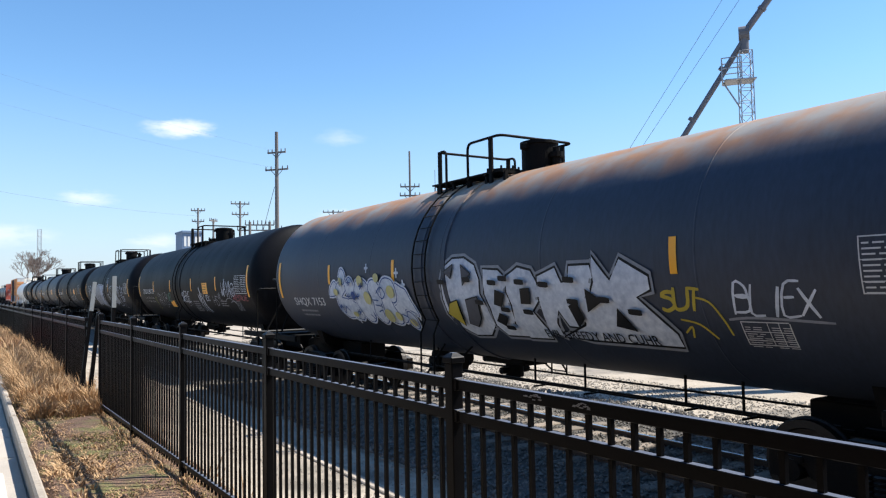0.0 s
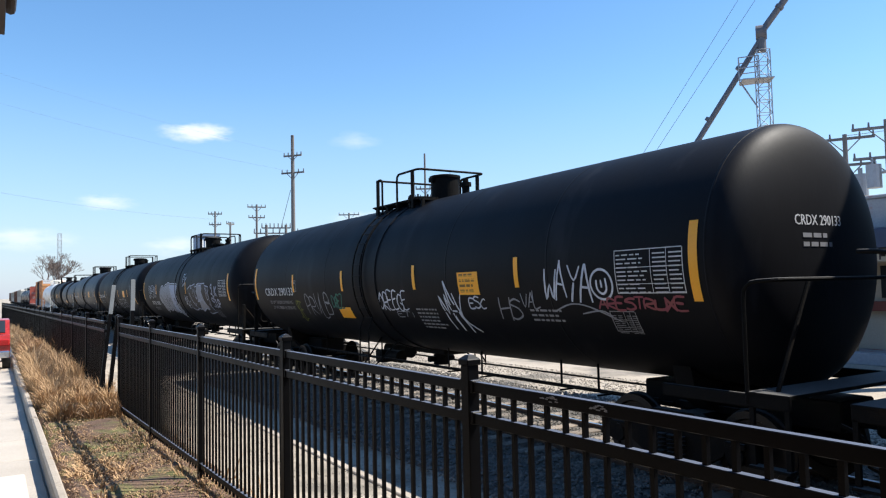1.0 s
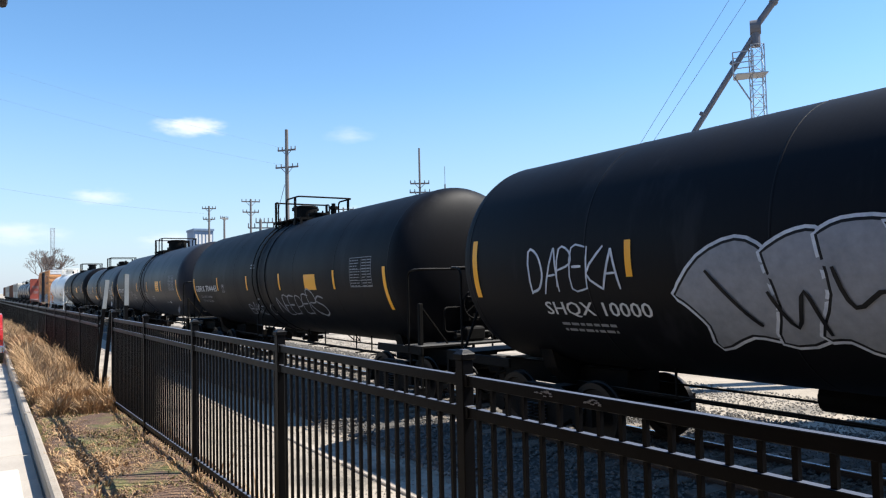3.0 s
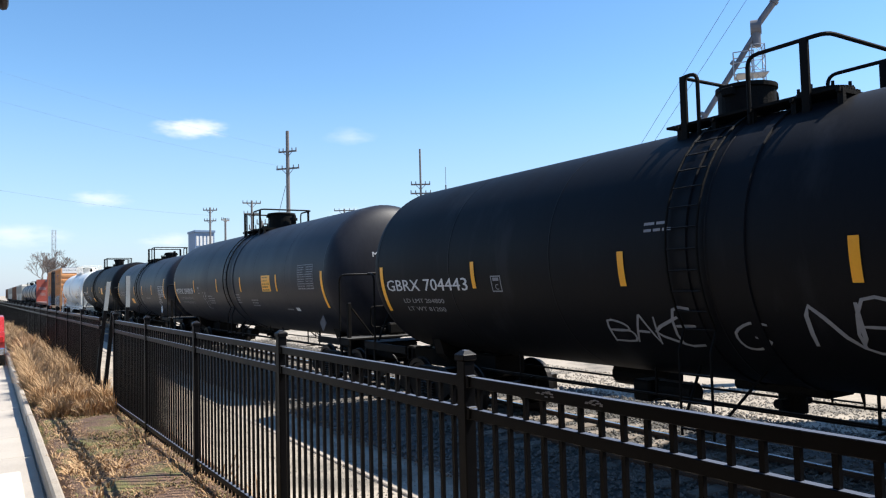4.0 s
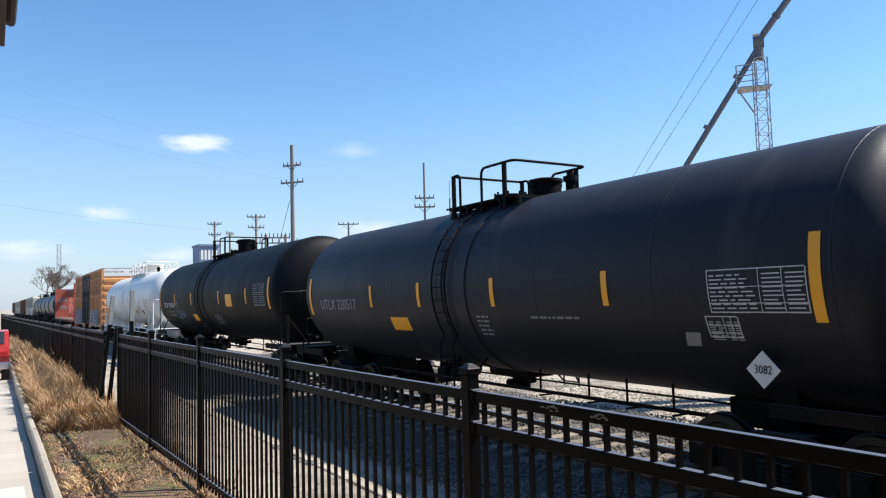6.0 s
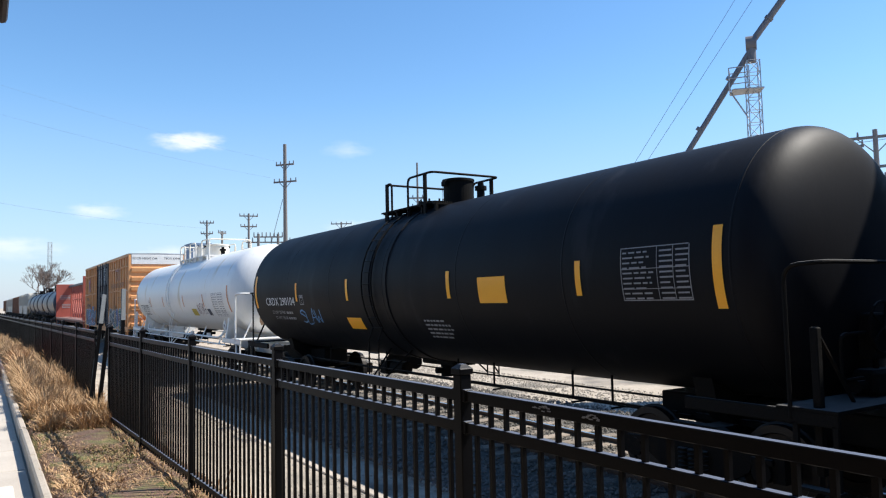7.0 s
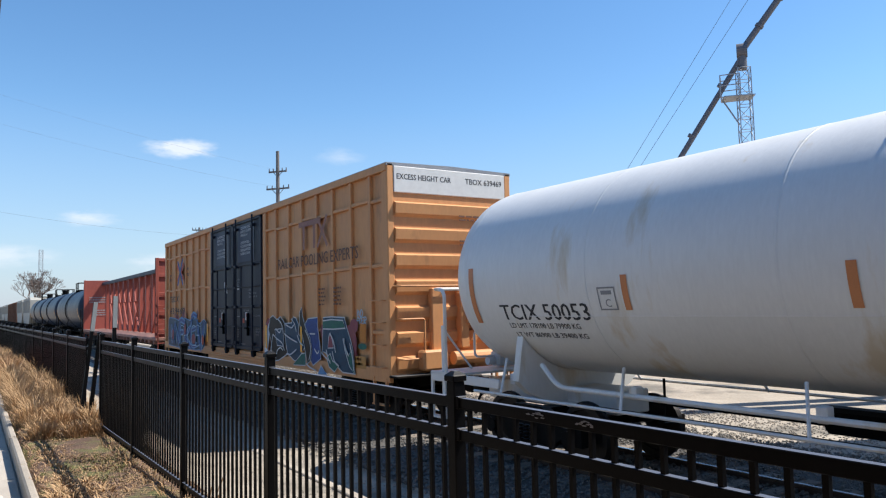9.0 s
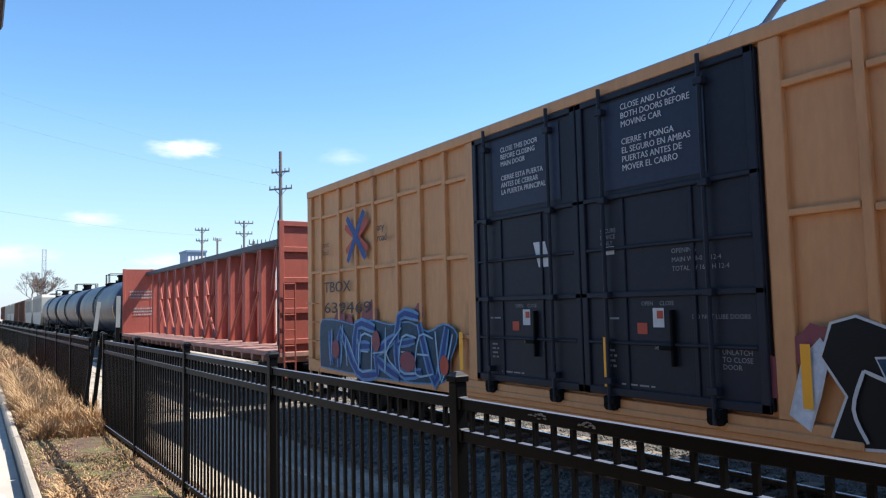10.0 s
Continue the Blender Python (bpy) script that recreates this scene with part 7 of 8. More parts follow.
def plain_car(name, label, uc, hl, zt, material, hopper=False):
    car = thing(name, label, "freight car", group="cars of the train", at=(TRACK_X, uc, 0))
    CARS.append((car, uc))
    bm = bmn()
    if hopper:
        for x0, x1 in ((-1.48, 1.48),):
            poly = [(-hl, 2.6), (-hl, zt - 0.35), (-hl + 0.4, zt), (hl - 0.4, zt), (hl, zt - 0.35), (hl, 2.6), (hl - 2.2, 1.1), (-hl + 2.2, 1.1)]
            prism_x(bm, poly, x0, x1)
    else:
        box(bm, -1.45, 1.45, -hl, hl, 1.05, zt, 0.05)
    part("body", bm, material, car)
    for i in range(13):
        y = -hl + 2 * hl * i / 12
        y = max(min(y, hl - 0.06), -hl + 0.06)
        for sx in (-1, 1):
            bm = bmn()
            box(bm, sx * 1.44, sx * 1.53, y - 0.05, y + 0.05, 2.6 if hopper else 1.05, zt - (0.3 if hopper else 0.0), 0.01)
            part("side_post", bm, material, car)
    bm = bmn()
    box(bm, -0.4, 0.4, -hl - 0.3, hl + 0.3, 0.72, 1.1, 0.02)
    box(bm, -0.5, 0.5, -hl + 0.3, hl - 0.3, zt + 0.02, zt + 0.1, 0.01)
    part("underframe", bm, M_STEEL, car)
    for s in (-1, 1):
        add_truck(car, s * (hl - 1.8))
        add_coupler(car, s * (hl + 0.25), s)


uu = 244.2
for i in range(9):
    if i in (0, 1, 4, 5):
        plain_car("covered_hopper_car", "grey covered hopper car far down the line", uu + 8.6, 8.0, 4.65, M_HOPPER, True)
        uu += 17.6
    else:
        plain_car("boxcar", "brown boxcar far down the line", uu + 8.9, 8.3, 4.6, M_BROWN if i != 6 else M_HOPPER)
        uu += 18.2


# ---- verge growth ----
def blades(name, label, category, spots, material, seed, width=0.006):
    """Thin bent blades, each two triangles long, in one mesh. spots: (x, y, z, height, lean, count, spread)."""
    rng = random.Random(seed)
    verts, faces = [], []
    for x, y, z, height, lean, count, spread in spots:
        for _ in range(count):
            a, r = rng.uniform(0, math.tau), spread * math.sqrt(rng.random())
            bx, by = x + r * math.cos(a), y + r * math.sin(a)
            h = height * rng.uniform(0.5, 1.15)
            out = lean * rng.uniform(0.3, 1.3)
            b = a + rng.uniform(-0.8, 0.8)
            dx, dy = math.cos(b) * out * h, math.sin(b) * out * h
            w = width * rng.uniform(0.6, 1.5)
            c = rng.uniform(0, math.tau)
            wx, wy = w * math.cos(c), w * math.sin(c)
            i = len(verts)
            droop = rng.uniform(0.75, 1.0)
            verts += [(bx - wx, by - wy, z), (bx + wx, by + wy, z), (bx + dx * 0.35 - wx, by + dy * 0.35 - wy, z + h * 0.62), (bx + dx * 0.35 + wx, by + dy * 0.35 + wy, z + h * 0.62), (bx + dx, by + dy, z + h * droop)]
            faces += [(i, i + 1, i + 3, i + 2), (i + 2, i + 3, i + 4)]
    me = bpy.data.meshes.new(name)
    me.from_pydata(verts, [], faces)
    me.materials.append(material)
    return tagged(new(name, me), label, category, kind="stuff" if category in ("turf", "litter") else "")


rng_v = random.Random(17)
y = 12.75
while y < 46:
    for x in (rng_v.uniform(0.84, 1.05), rng_v.uniform(1.2, 1.45), rng_v.uniform(1.55, 1.75)):
        if y > 13.5 and x > 1.1 and rng_v.random() < 0.42:
            continue
        far = min(max((y - 12.6) / 6, 0), 1)
        h = rng_v.uniform(0.26, 0.40) + 0.26 * far * rng_v.uniform(0.6, 1.1)
        n = 420 if y < 22 else 200
        yy = y + rng_v.uniform(-0.3, 0.3)
        blades("grass_clump", "dry straw-coloured ornamental grass clump on the verge", "grass clump",
               [(x, yy, 0.44, h, 0.55, n, 0.17), (x, yy, 0.44, h * 0.6, 1.15, n // 2, 0.22), (x + rng_v.uniform(-0.1, 0.1), yy, 0.44, h * 1.3, 0.35, n // 9, 0.12)], M_STRAW, int(y * 100), 0.0045 if y < 22 else 0.008)["group"] = "grass clumps along the fence"
    y += 0.72 if y < 24 else 0.95

spots = []
for i in range(2600):
    yy = 5.5 + 10 * rng_v.random() ** 1.2
    spots.append((rng_v.uniform(0.72, 1.95), yy, 0.45, rng_v.uniform(0.02, 0.06), 0.9, 4, 0.05))
blades("thin_turf", "sparse green and yellow turf on the verge", "turf", [s for s in spots if noise.noise((s[0] * 1.4, s[1] * 0.9, 1)) > 0.02], M_TURF, 5, 0.005)
spots = [(rng_v.uniform(0.70, 2.0), 5.5 + 9.5 * rng_v.random(), 0.455, rng_v.uniform(0.012, 0.04), 2.6, 5, 0.09) for _ in range(3800)]
blades("dead_grass_litter", "flattened dry grass and leaf litter on the verge", "litter", spots, M_STRAW, 6, 0.0028)
spots = [(0.86 + 0.14 * rng_v.random(), yy, 0.45, rng_v.uniform(0.05, 0.13), 0.7, 16, 0.06) for yy in [6.5 + 0.16 * k for k in range(36)]]
spots += [(rng_v.gauss(1.0, 0.14), rng_v.gauss(8.9, 0.55), 0.455, rng_v.uniform(0.03, 0.09), 1.6, 9, 0.07) for _ in range(130)]
blades("kerb_weeds", "pale dry weeds along the kerb", "litter", spots, M_STRAW, 7, 0.006)
scatter_stones("mulch_chips", 0.68, 2.1, 5.0, 20, 9000, 0.020, M_CHIP, "brown bark chips over the verge", 12, z=0.455)
spots = [(fence_x(2 + 0.3 * k) + 0.25 + rng_v.uniform(-0.1, 0.3), 2 + 0.3 * k, 0.14, rng_v.uniform(0.15, 0.4), 0.5, 10, 0.15) for k in range(40)]
spots += [(fence_x(yy) - 0.06 + rng_v.uniform(-0.05, 0.03), yy, 0.44, rng_v.uniform(0.06, 0.2), 0.9, 9, 0.07) for yy in [4.6 + 0.11 * k for k in range(72)]]
blades("bank_weeds", "pale dry weeds on the bank behind the fence", "litter", spots, M_STRAW, 8, 0.004)


# ---- signs by the gap in the fence ----
def sign_post(x, y, lean, height, label):
    sp = thing("sign_post", label, "sign post", at=(x, y, 0.3))
    sp.matrix_basis = pose(x, y, 0.25, -2, lean, 12)
    bm = bmn()
    box(bm, -0.03, 0.03, -0.02, 0.02, -0.2, height, 0.004)
    part("post", bm, M_FENCE, sp)
    bm = box(bmn(), -0.036, 0.036, -0.028, -0.022, height - 0.52, height, 0.002)
    part("sign_plate", bm, M_SIGN, sp, "pale plate seen nearly edge on")


sign_post(1.60, 14.2, 7.0, 2.32, "leaning dark post with a pale plate beside the fence gap")
sign_post(1.95, 13.0, 1.5, 2.38, "dark post with a pale plate behind the fence")


# ---- car at the kerb ----
def parked_car():
    car = thing("parked_car", "red car parked by the kerb with bright bumper", "car", at=(-0.42, 26.4, 0.31))
    prof = [(-2.1, 0.35), (-2.15, 0.75), (-2.0, 0.98), (-1.4, 1.02), (-0.9, 1.40), (0.5, 1.42), (1.15, 1.0), (2.0, 0.88), (2.15, 0.6), (2.1, 0.35)]
    part("body", prism_x(bmn(), prof, -0.86, 0.86), M_CARRED, car)
    bm = prism_x(bmn(), [(-1.36, 1.03), (-0.88, 1.37), (0.46, 1.38), (1.05, 1.02)], -0.868, 0.868)
    part("side_window", bm, M_GLASSDK, car)
    bm = bmn()
    obox(bm, (0, -1.17, 1.215), (1.5, 0.02, 0.55), Matrix.Rotation(radians(-52), 3, "X"))
    part("rear_window", bm, M_GLASSDK, car)
    part("bumper", box(bmn(), -0.87, 0.87, -2.24, -2.05, 0.36, 0.56, 0.04), M_CHROME, car, "bright rear bumper")
    for s in (-1, 1):
        part("tail_lamp", box(bmn(), s * 0.5, s * 0.84, -2.17, -2.08, 0.70, 0.88, 0.02), M_LAMP, car, "red tail lamp")
        for yy in (-1.35, 1.35):
            bm = bmn()
            rod(bm, (s * 0.68, yy, 0.32), (s * 0.88, yy, 0.32), 0.32, 20)
            w = part("wheel", bm, M_TYRE, car)
            bm = bmn()
            rod(bm, (s * 0.87, yy, 0.32), (s * 0.89, yy, 0.32), 0.19, 12)
            part("rim", bm, M_CHROME, w)


parked_car()

# low limestone-capped planter by the walk
pl = thing("planter", "low brick planter with a pale stone cap", "planter", at=(-0.08, 7.0, 0.3))
part("wall", box(bmn(), -0.3, 0.3, -0.5, 0.5, -0.02, 0.42, 0.01), M_SIDING, pl)
part("cap", box(bmn(), -0.34, 0.34, -0.54, 0.54, 0.42, 0.50, 0.012), M_LIME, pl)


# ---- depot beside the walk ----
def depot():
    d = thing("depot_building", "brown depot with a wide dark eave over the walk", "building", at=(0, 0, 0))
    part("wall", box(bmn(), -7.0, -1.3, -14, 7.6, 0.25, 4.9), M_SIDING, d)
    bm = bmn()
    a = [bm.verts.new((x, -15, z)) for x, z in ((0.02, 5.0), (0.02, 5.28), (-4.2, 7.2), (-8.4, 5.28), (-8.4, 5.0))]
    b = [bm.verts.new((x, 8.2, z)) for x, z in ((0.02, 5.0), (0.02, 5.28), (-4.2, 7.2), (-8.4, 5.28), (-8.4, 5.0))]
    bm.faces.new(a)
    bm.faces.new(b[::-1])
    for i in range(5):
        bm.faces.new((a[i], a[(i + 1) % 5], b[(i + 1) % 5], b[i]))
    bmesh.ops.recalc_face_normals(bm, faces=bm.faces[:])
    part("roof", bm, M_SIDING, d, "tan boarded eave soffit and roof")
    part("fascia", box(bmn(), 0.025, 0.075, -15.05, 8.25, 4.96, 5.30, 0.006), M_EAVE, d, "dark brown fascia board")
    bm = bmn()
    tube(bm, [(0.12, -15, 5.26), (0.12, 8.3, 5.24)], 0.05, 8)
    part("gutter", bm, M_EAVE, d, "dark gutter")
    for k in range(8):
        yy = 6.4 - 2.4 * k
        bm = bmn()
        obox(bm, (-0.62, yy, 4.42), (0.10, 0.10, 1.75), Matrix.Rotation(radians(50), 3, "Y"))
        part("bracket", bm, M_EAVE, d)


depot()


# ---- poles, wires, tower beyond the line ----
def bearing(az, dist):
    return dist * math.sin(radians(az)), dist * math.cos(radians(az))


def crossarm(bm, c, u, half, z, drop=0.0):
    p = Vector((c[0], c[1], z)) - u * half
    q = Vector((c[0], c[1], z)) + u * half
    m = u.to_track_quat("X", "Z").to_matrix()
    obox(bm, (p + q) / 2, (half * 2, 0.09, 0.12), m)


def utility_pole(az, dist, height, arms, turn, label, r=0.15, transformer=False, guy=False, insulators=True):
    x, y = bearing(az, dist)
    z0 = -0.17
    pole = thing("utility_pole", label, "utility pole", group="utility poles", at=(x, y, z0))
    bm = bmn()
    rod(bm, (0, 0, -0.3), (0, 0, height - z0), r, 10, r * 0.65)
    part("pole", bm, M_POLE, pole)
    u = Vector((math.cos(radians(turn)), math.sin(radians(turn)), 0))
    for z, half in arms:
        bm = bmn()
        crossarm(bm, (0.0, 0.0), u, half, z - z0)
        for s in (-1, 1):
            rod(bm, u * (s * half * 0.55) + Vector((0, 0, z - z0)), Vector((0, 0, z - z0 - half * 0.55)), 0.025, 6)
        arm = part("crossarm", bm, M_POLE, pole)
        if insulators:
            for k in (-0.95, -0.5, 0.5, 0.95):
                bm = bmn()
                p = u * (half * k) + Vector((0, 0, z - z0 + 0.05))
                rod(bm, p, p + Vector((0, 0, 0.22)), 0.05, 8, 0.035)
                part("insulator", bm, M_PIPE, arm)
    if transformer:
        for s in (-1, 1):
            bm = bmn()
            c = u * (0.55 * s)
            rod(bm, c + Vector((0, 0, height - z0 - 2.9)), c + Vector((0, 0, height - z0 - 1.9)), 0.30, 16)
            rod(bm, c + Vector((0.1, 0, height - z0 - 1.9)), c + Vector((0.1, 0, height - z0 - 1.6)), 0.05, 8)
            rod(bm, c + Vector((-0.1, 0, height - z0 - 1.9)), c + Vector((-0.1, 0, height - z0 - 1.6)), 0.05, 8)
            box(bm, min(c.x, 0), max(c.x, 0), min(c.y, 0) - 0.03, max(c.y, 0) + 0.03, height - z0 - 2.3, height - z0 - 2.2)
            part("transformer", bm, M_GALV, pole, "grey can transformer")
    if guy:
        bm = bmn()
        tube(bm, [u * -0.2 + Vector((0, 0, height * 0.72)), u * -3.2 + Vector((0, 0, 0.3))], 0.02, 5)
        part("guy_wire", bm, M_WIRE, pole)
    return pole


def top_at(dist, el):
    return CAM_Z + dist * math.tan(radians(el))


utility_pole(20.2, 55, top_at(55, 12.05), ((top_at(55, 10.5), 0.75), (top_at(55, 9.2), 0.95)), -50, "tall weathered wooden pole with two crossarms", 0.19, guy=True)
utility_pole(30.55, 60, top_at(60, 10.66), ((top_at(60, 7.9), 0.8), (top_at(60, 7.2), 0.85)), -30, "slim wooden pole with low crossarms", 0.12)
utility_pole(14.4, 85, top_at(85, 6.2), ((top_at(85, 6.0), 0.75), (top_at(85, 5.2), 0.65)), -20, "wooden pole with two crossarms")
utility_pole(15.5, 80, top_at(80, 5.4), ((top_at(80, 5.25), 0.6),), 35, "short wooden pole with one crossarm")
utility_pole(17.45, 75, top_at(75, 6.75), ((top_at(75, 6.55), 0.9), (top_at(75, 5.75), 0.8)), -12, "wooden pole with wide double crossarms")
utility_pole(24.5, 85, top_at(85, 6.1), ((top_at(85, 5.95), 1.2),), -30, "distant wooden pole with one crossarm")
utility_pole(61.2, 38, top_at(38, 10.0), ((top_at(38, 9.7), 1.2), (top_at(38, 7.9), 1.2)), -60, "wooden pole with crossarms behind the low building", transformer=True)
utility_pole(63.7, 36, top_at(36, 10.7), ((top_at(36, 10.2), 1.3), (top_at(36, 8.2), 1.3)), -60, "wooden pole with grey can transformers", transformer=True)


def switch_rack():
    """Low rack of crossarms and insulators among the poles."""
    x, y = bearing(18.9, 70)
    rack = thing("switch_rack", "low wooden switch rack with rows of insulators", "switch rack", at=(x, y, -0.17))
    u = Vector((math.cos(radians(-20)), math.sin(radians(-20)), 0))
    for s in (-0.9, 0.9):
        bm = bmn()
        rod(bm, u * s + Vector((0, 0, -0.2)), u * s + Vector((0, 0, 8.9)), 0.13, 8)
        part("pole", bm, M_POLE, rack)
    for z, half in ((8.1, 2.0), (8.6, 1.3)):
        bm = bmn()
        crossarm(bm, (0, 0), u, half, z)
        arm = part("crossarm", bm, M_POLE, rack)
        for k in range(8):
            bm = bmn()
            p = u * (half * (k / 3.5 - 1)) + Vector((0, 0, z))
            rod(bm, p, p + Vector((0, 0, 0.45)), 0.06, 6, 0.04)
            part("insulator", bm, M_PIPE, arm)


switch_rack()

bm = bmn()
ax, ay = bearing(32.55, 60)
rod(bm, (ax, ay, -0.2), (ax, ay, top_at(60, 7.8)), 0.06, 6)
rod(bm, (ax, ay, top_at(60, 7.8)), (ax, ay, top_at(60, 9.2)), 0.02, 5)
tagged(part("antenna", bm, M_PIPE), "thin roof antenna behind the train", "antenna")


def wire(a, b, sag, r, label):
    bm = bmn()
    a, b = Vector(a), Vector(b)
    tube(bm, [a.lerp(b, i / 16) - Vector((0, 0, sag * 4 * (i / 16) * (1 - i / 16))) for i in range(17)], r, 4)
    tagged(part("overhead_wire", bm, M_WIRE), label, "wire", group="overhead wires")


def spot(az, dist, el):
    x, y = bearing(az, dist)
    return (x, y, top_at(dist, el))


wire(spot(14.4, 85, 5.6), spot(-22, 70, 11.5), 1.6, 0.007, "slack overhead wire from the far pole")
wire(spot(20.2, 55, 9.3), spot(-20, 60, 17.5), 1.2, 0.0035, "thin overhead wire from the tall pole")
wire(spot(20.2, 55, 10.6), spot(-22, 60, 20.0), 1.2, 0.003, "thin overhead wire from the tall pole")
wire(spot(61.2, 38, 9.9), spot(85, 34, 12.0), 0.4, 0.012, "wire between the transformer poles")


def lattice_mast(az, dist, height, w, rungs, label, material, name="lattice_tower"):
    x, y = bearing(az, dist)
    m = thing(name, label, "tower", at=(x, y, -0.17))
    rot = Matrix.Rotation(radians(-az + 12), 3, "Z")
    cs = [rot @ Vector((sx * w / 2, sy * w / 2, 0)) for sx, sy in ((-1, -1), (1, -1), (1, 1), (-1, 1))]
    for c in cs:
        bm = bmn()
        rod(bm, c + Vector((0, 0, -0.2)), c + Vector((0, 0, height)), w * 0.045, 6)
        part("leg", bm, material, m)
    step = height / rungs
    for k in range(rungs):
        bm = bmn()
        for i in range(4):
            a, b = cs[i], cs[(i + 1) % 4]
            z = step * (k + 1)
            rod(bm, a + Vector((0, 0, z)), b + Vector((0, 0, z)), w * 0.028, 5)
            if k % 2:
                a, b = b, a
            rod(bm, a + Vector((0, 0, z - step)), b + Vector((0, 0, z)), w * 0.026, 5)
        part("bay", bm, material, m)
    return m, rot


def grain_leg():
    """Tower that carries a spout pipe, with a turn-head, a caged landing and guys."""
    az, dist = 56.22, 40.0
    x, y = bearing(az, dist)
    top = top_at(dist, 16.4) + 0.17
    m, rot = lattice_mast(az, dist, top, 0.62, 22, "grey steel lattice tower that carries a grain spout", M_GALV)
    r = Vector((math.cos(radians(az)), -math.sin(radians(az)), 0))
    hub = r * 0.0 + Vector((0, 0, top_at(dist, 17.65) + 0.17))
    bm = bmn()
    rod(bm, hub - r * 0.26, hub + r * 0.26, 0.37, 16)
    rod(bm, hub + Vector((0, 0, -1.0)), hub + Vector((0, 0, -0.2)), 0.22, 12)
    part("turn_head", bm, M_PIPE, m, "round distributor head")
    low = r * -6.6 + Vector((0, 0, hub.z - 10.3))
    bm = bmn()
    rod(bm, hub + Vector((0, 0, -0.3)), low, 0.145, 10)
    for f in (0.16, 0.4, 0.7):
        c = hub.lerp(low, f)
        rod(bm, c, c + (low - hub).normalized() * 0.18, 0.19, 10)
    part("spout_pipe", bm, M_PIPE, m, "long sloping grain spout")
    high = hub + r * 3.4 + Vector((0, 0, 4.4))
    bm = bmn()
    rod(bm, hub, high, 0.17, 10)
    for f in (0.25, 0.55):
        c = hub.lerp(high, f)
        rod(bm, c, c + (high - hub).normalized() * 0.15, 0.22, 10)
    part("upper_pipe", bm, M_PIPE, m, "upper conveyor pipe")
    # caged landing
    z0 = top_at(dist, 14.4) + 0.17
    bm = bmn()
    c = r * -0.62
    d = Vector((-r.y, r.x, 0))
    for sr in (-0.5, 0.45):
        for sd in (-0.55, 0.55):
            p = c + r * sr + d * sd
            rod(bm, p + Vector((0, 0, z0)), p + Vector((0, 0, z0 + 1.15)), 0.03, 6)
    for z in (0.0, 0.6, 1.15):
        ps = [c + r * a + d * b + Vector((0, 0, z0 + z)) for a, b in ((-0.5, -0.55), (0.45, -0.55), (0.45, 0.55), (-0.5, 0.55))]
        for i in range(4):
            rod(bm, ps[i], ps[(i + 1) % 4], 0.028, 6)
    rod(bm, c + r * -0.45 + Vector((0, 0, z0)), r * -0.3 + Vector((0, 0, z0 - 1.4)), 0.04, 6)
    part("landing_rail", bm, M_GALV, m, "caged steel landing")
    bm = bmn()
    obox(bm, c + r * 0.3 + Vector((0, 0, z0)), (1.5, 1.1, 0.05), rot)
    part("landing", bm, M_GALV, m)
    for k, off in enumerate((0.25, 0.75)):
        bm = bmn()
        tube(bm, [hub + r * (1.9 - 2.0 * off) + Vector((0, 0, 4.0)), low + r * (-1.2 - off) + Vector((0, 0, 1.0))], 0.011, 4)
        part("guy_wire", bm, M_WIRE, m)


grain_leg()


def unseen_bin():
    """Round corrugated bin, out of view, added to cast shade across the line, and an unseen bucket leg beside it."""
    r, eave = 4.5, 11.0
    b = thing("unseen_bin", "unseen galvanised corrugated bin with conical roof, added to shade the line", "grain bin", at=(17.15, 0.05, -0.17))
    prof, z = [], 0.0
    while z < eave:
        prof += [(z, r), (z + 0.11, r + 0.03)]
        z += 0.22
    prof.append((eave, r))
    up = Matrix.Rotation(radians(90), 4, "X")
    bm = lathe_y(bmn(), prof, 48)
    bm.transform(up)
    part("wall", bm, M_GALV, b, "corrugated steel wall")
    bm = lathe_y(bmn(), [(eave - 0.06, r + 0.14), (eave + 1.9, 0.5), (eave + 1.95, 0.0)], 48)
    bm.transform(up)
    part("roof", bm, M_GALV, b, "conical sheet roof")
    for k in range(24):
        a = math.tau * k / 24
        bm = bmn()
        rod(bm, (r * 1.02 * math.cos(a), r * 1.02 * math.sin(a), eave + 0.02), (0.5 * math.cos(a), 0.5 * math.sin(a), eave + 1.94), 0.04, 5)
        part("roof_rib", bm, M_GALV, b)
    # leg is out of view too, its form guessed to cast narrow shade bands
    leg = thing("unseen_leg", "unseen steel bucket leg with a boxed head, added for its shade", "grain elevator leg", at=(21.0, 7.75, -0.17))
    for dy in (-0.4, 0.4):
        part("trunk", box(bmn(), -0.16, 0.16, dy - 0.22, dy + 0.22, 0, 14.2, 0.01), M_GALV, leg, "square elevator trunk")
    part("head", box(bmn(), -0.5, 0.5, -0.85, 0.85, 14.1, 15.5, 0.12), M_GALV, leg, "boxed head pulley housing")
    bm = bmn()
    rod(bm, (-0.3, -0.5, 14.2), (-3.7, -7.5, 12.7), 0.14, 10)
    part("spout_pipe", bm, M_GALV, leg, "spout to the bin roof")


unseen_bin()


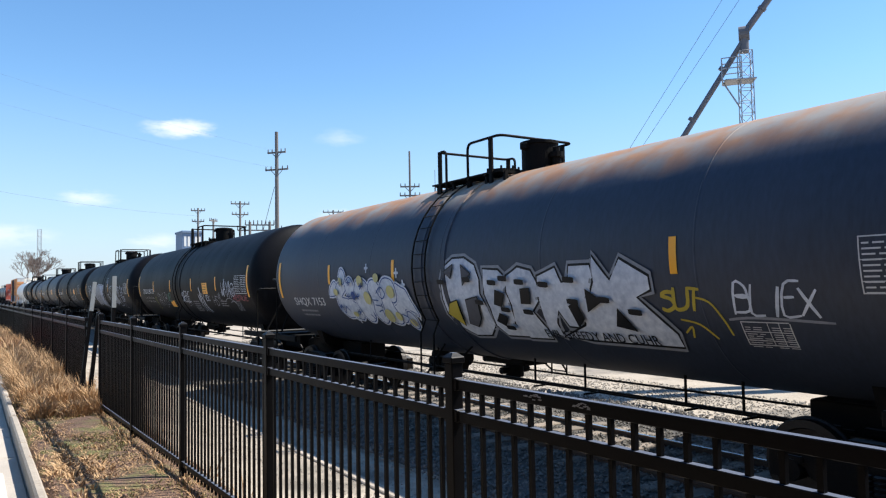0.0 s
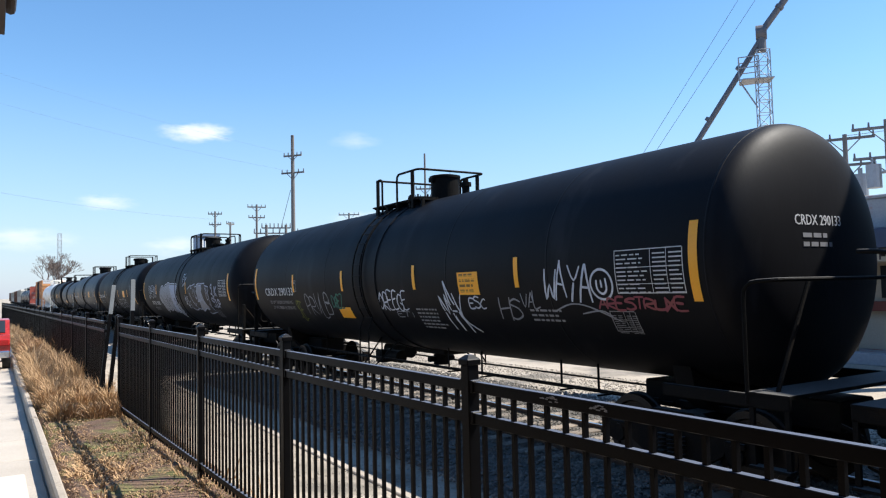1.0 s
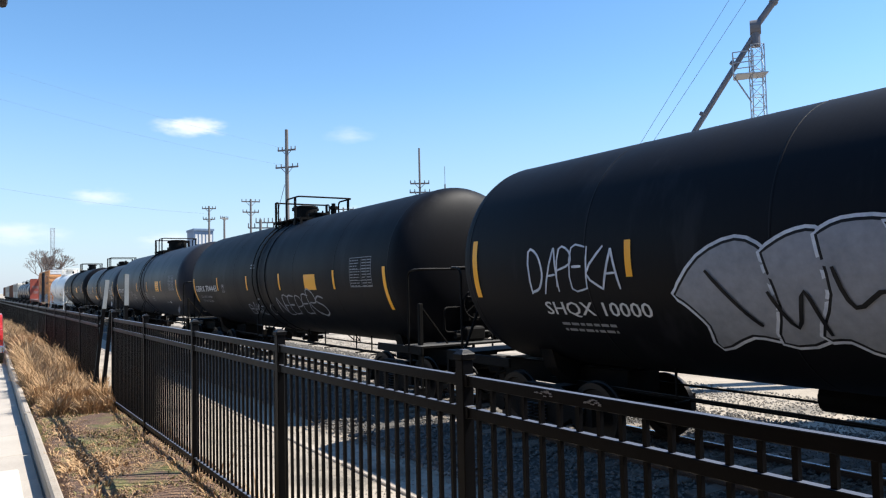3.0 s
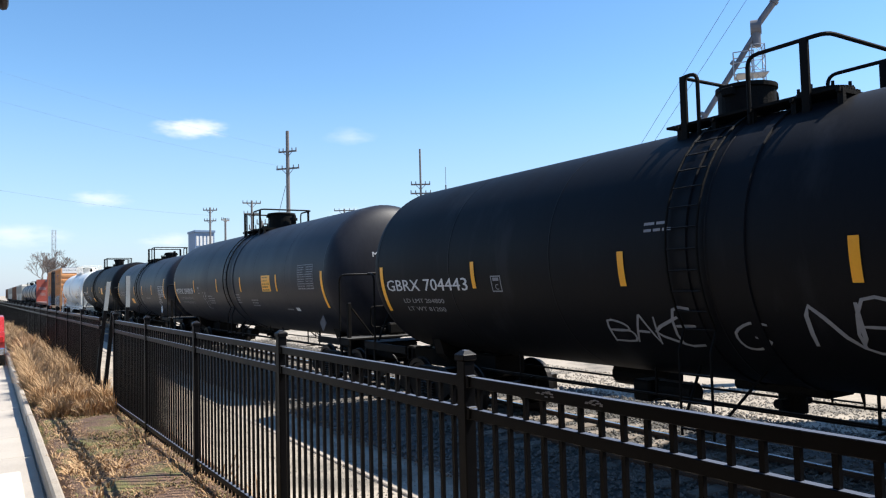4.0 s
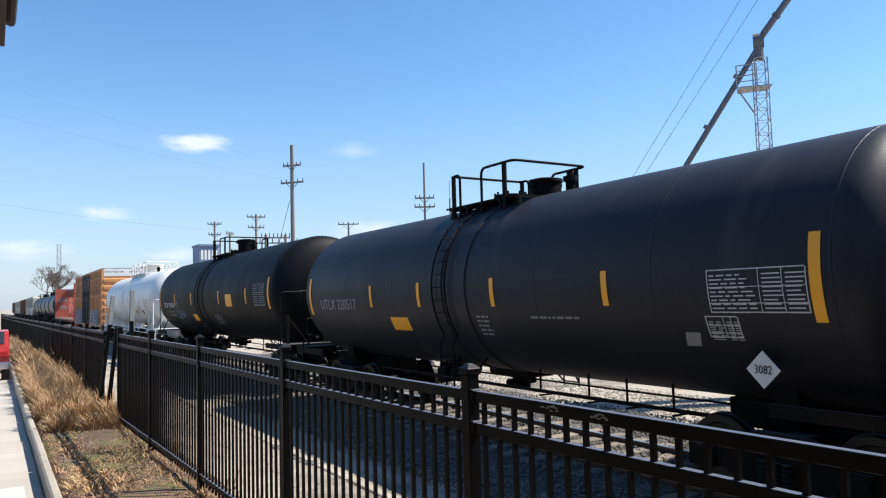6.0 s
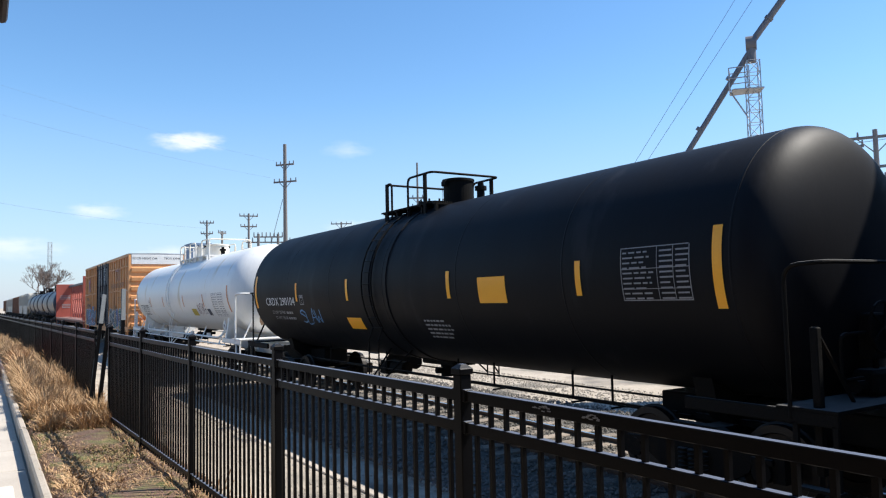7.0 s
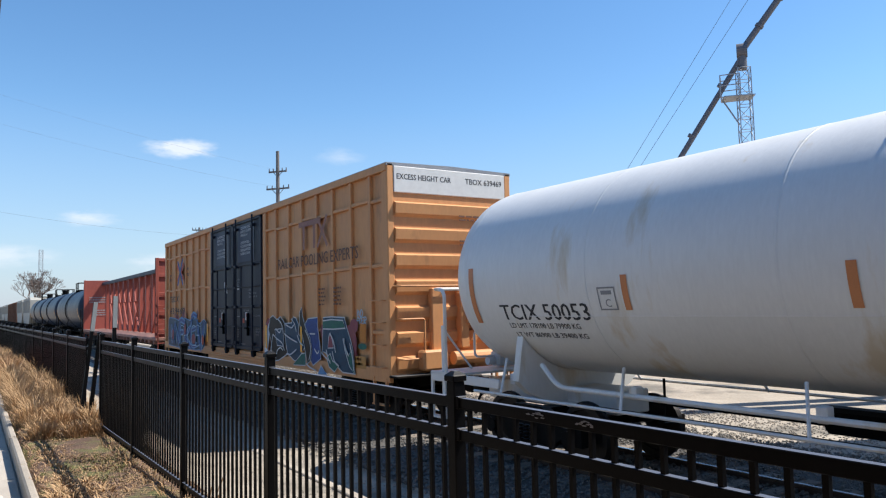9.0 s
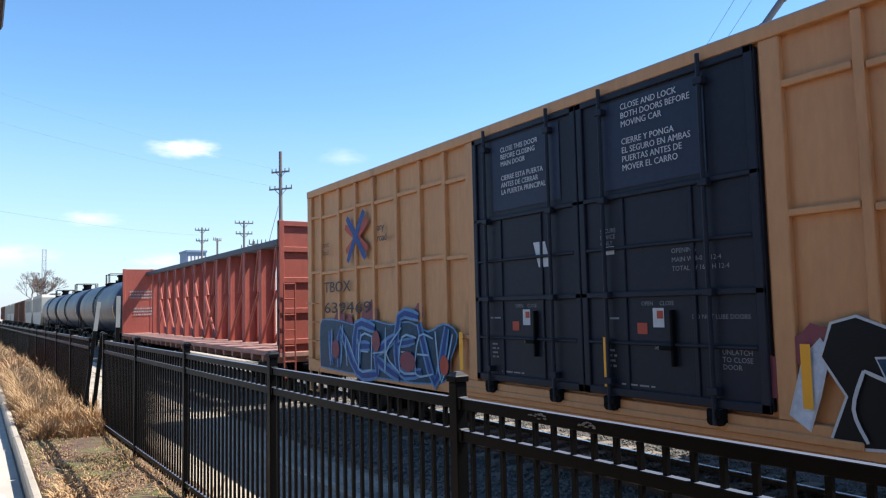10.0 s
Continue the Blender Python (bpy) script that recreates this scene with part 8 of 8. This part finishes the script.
def office():
    """Low flat-roofed yard building behind the second line."""
    ob = thing("yard_building", "low beige building with blue fascia and concrete parapet", "building", at=(22.6, 15.4, -0.17))
    ob.matrix_basis = pose(22.4, 13.0, -0.17, 0, 0, 0)
    # long side faces the line (its local -x)
    y0, y1 = -26, 6.6
    part("wall", box(bmn(), 1.2, 8, y0 + 0.3, y1 - 0.3, 0, 4.0), M_BEIGE, ob)
    part("parapet", box(bmn(), 0, 8.4, y0, y1, 4.05, 4.95, 0.03), M_PARAPET, ob, "weathered concrete parapet")
    part("coping", box(bmn(), -0.06, 8.45, y0 - 0.05, y1 + 0.05, 4.95, 5.05, 0.02), M_PARAPET, ob)
    part("fascia", box(bmn(), -0.5, 0.05, y0, y1, 3.45, 4.02, 0.02), M_BLUE_F, ob, "dark blue fascia")
    part("soffit_band", box(bmn(), -0.2, 0.3, y0, y1, 3.05, 3.42, 0.01), M_BEIGE, ob)
    part("red_band", box(bmn(), 0.9, 1.18, y0 + 0.3, y1 - 0.3, 1.55, 1.85, 0.01), M_REDBAND, ob, "dull red band")
    part("dock", box(bmn(), -0.4, 1.2, y0, y1, 0, 0.35, 0.02), M_PARAPET, ob, "concrete dock edge")
    n = 15
    for i in range(n):
        yy = y1 - 0.5 - i * 2.2
        part("column", box(bmn(), 0.05, 0.3, yy - 0.14, yy + 0.14, 0.35, 3.05, 0.01), M_BEIGE, ob)
        if i < n - 1:
            w = part("window", box(bmn(), 1.14, 1.2, yy - 1.75, yy - 0.45, 1.95, 2.95), M_GLASSDK, ob, "dark window")
            part("window_frame", box(bmn(), 1.10, 1.19, yy - 1.12, yy - 1.07, 1.95, 2.95), M_PANEL_W, w)
            bm = bmn()
            box(bm, -0.45, 0.0, yy - 1.3, yy - 1.26, 3.2, 3.4)
            box(bm, -0.48, -0.44, yy - 1.3, yy - 1.26, 3.1, 3.45)
            part("bracket", bm, M_EAVE, ob)
            part("pale_door", box(bmn(), 1.12, 1.19, yy - 1.6, yy - 0.7, 0.36, 1.5), M_PANEL_W if i % 3 else M_BEIGE, ob)


office()


def elevator():
    x, y = bearing(13.75, 110)
    e = thing("grain_elevator", "distant pale blue clad grain elevator head house", "elevator", at=(x, y, -0.17))
    top = top_at(110, 4.5)
    part("body", box(bmn(), -1.35, 1.35, -2, 2, 0, top - 0.3), M_SILO, e)
    part("roof", box(bmn(), -1.45, 1.45, -2.2, 2.2, top - 0.3, top, 0.02), M_SILO, e)
    for k in range(5):
        xx = -1.0 + 0.5 * k
        part("window", box(bmn(), xx - 0.15, xx + 0.15, -2.04, -1.98, top - 2.2, top - 0.8), M_PANEL_W, e, "pale window strip")
    part("annex", box(bmn(), 1.35, 8, -2, 3, 0, top - 3.6), M_SILO, e)


elevator()
lattice_mast(3.95, 150, top_at(150, 4.5), 0.6, 22, "distant pale radio mast", M_GALV, "radio_mast")


# ---- bare tree ----
def bare_tree(az, dist, height, spread, seed):
    """Leafless tree: forked limbs down to fine twigs."""
    x, y = bearing(az, dist)
    t = thing("tree", "bare leafless tree in the distance", "tree", at=(x, y, -0.17))
    rng = random.Random(seed)
    trunk, crown = bmn(), bmn()

    def grow(p, d, length, r, depth):
        q = p + d * length
        rod(trunk if depth < 2 else crown, p, q, max(r, 0.022), 6 if depth < 3 else 3, max(r * 0.7, 0.018))
        if depth == 7:
            return
        for k in range(3 if depth in (1, 2, 3, 4, 5) else 2):
            a = Vector((rng.uniform(-1, 1), rng.uniform(-1, 1), rng.uniform(-0.15, 0.75)))
            nd = (d * 0.75 + a * spread).normalized()
            grow(q, nd, length * rng.uniform(0.66, 0.86), r * 0.66, depth + 1)

    grow(Vector((0, 0, -0.2)), Vector((0, 0, 1)), height * 0.25, height * 0.028, 0)
    part("trunk", trunk, M_BARK, t)
    part("crown", crown, M_BARK, t, "fine bare twigs")


bare_tree(3.6, 140, 10.2, 0.66, 5)


def motions():
    seconds = [0.5 * i for i in range(21)]
    for car, u in CARS:
        walk(car, [(t, pose(TRACK_X, u - SPEED * t, 0)) for t in seconds])
    turn = math.degrees(SPEED / FPS / 0.455)
    steps = [(i / FPS, turn * i) for i in range(10 * FPS + 1)]
    for w, dy in WHEELSETS[:44]:
        walk(w, [(t, pose(0, dy, 0.455, a, 0, 0)) for t, a in steps])


motions()
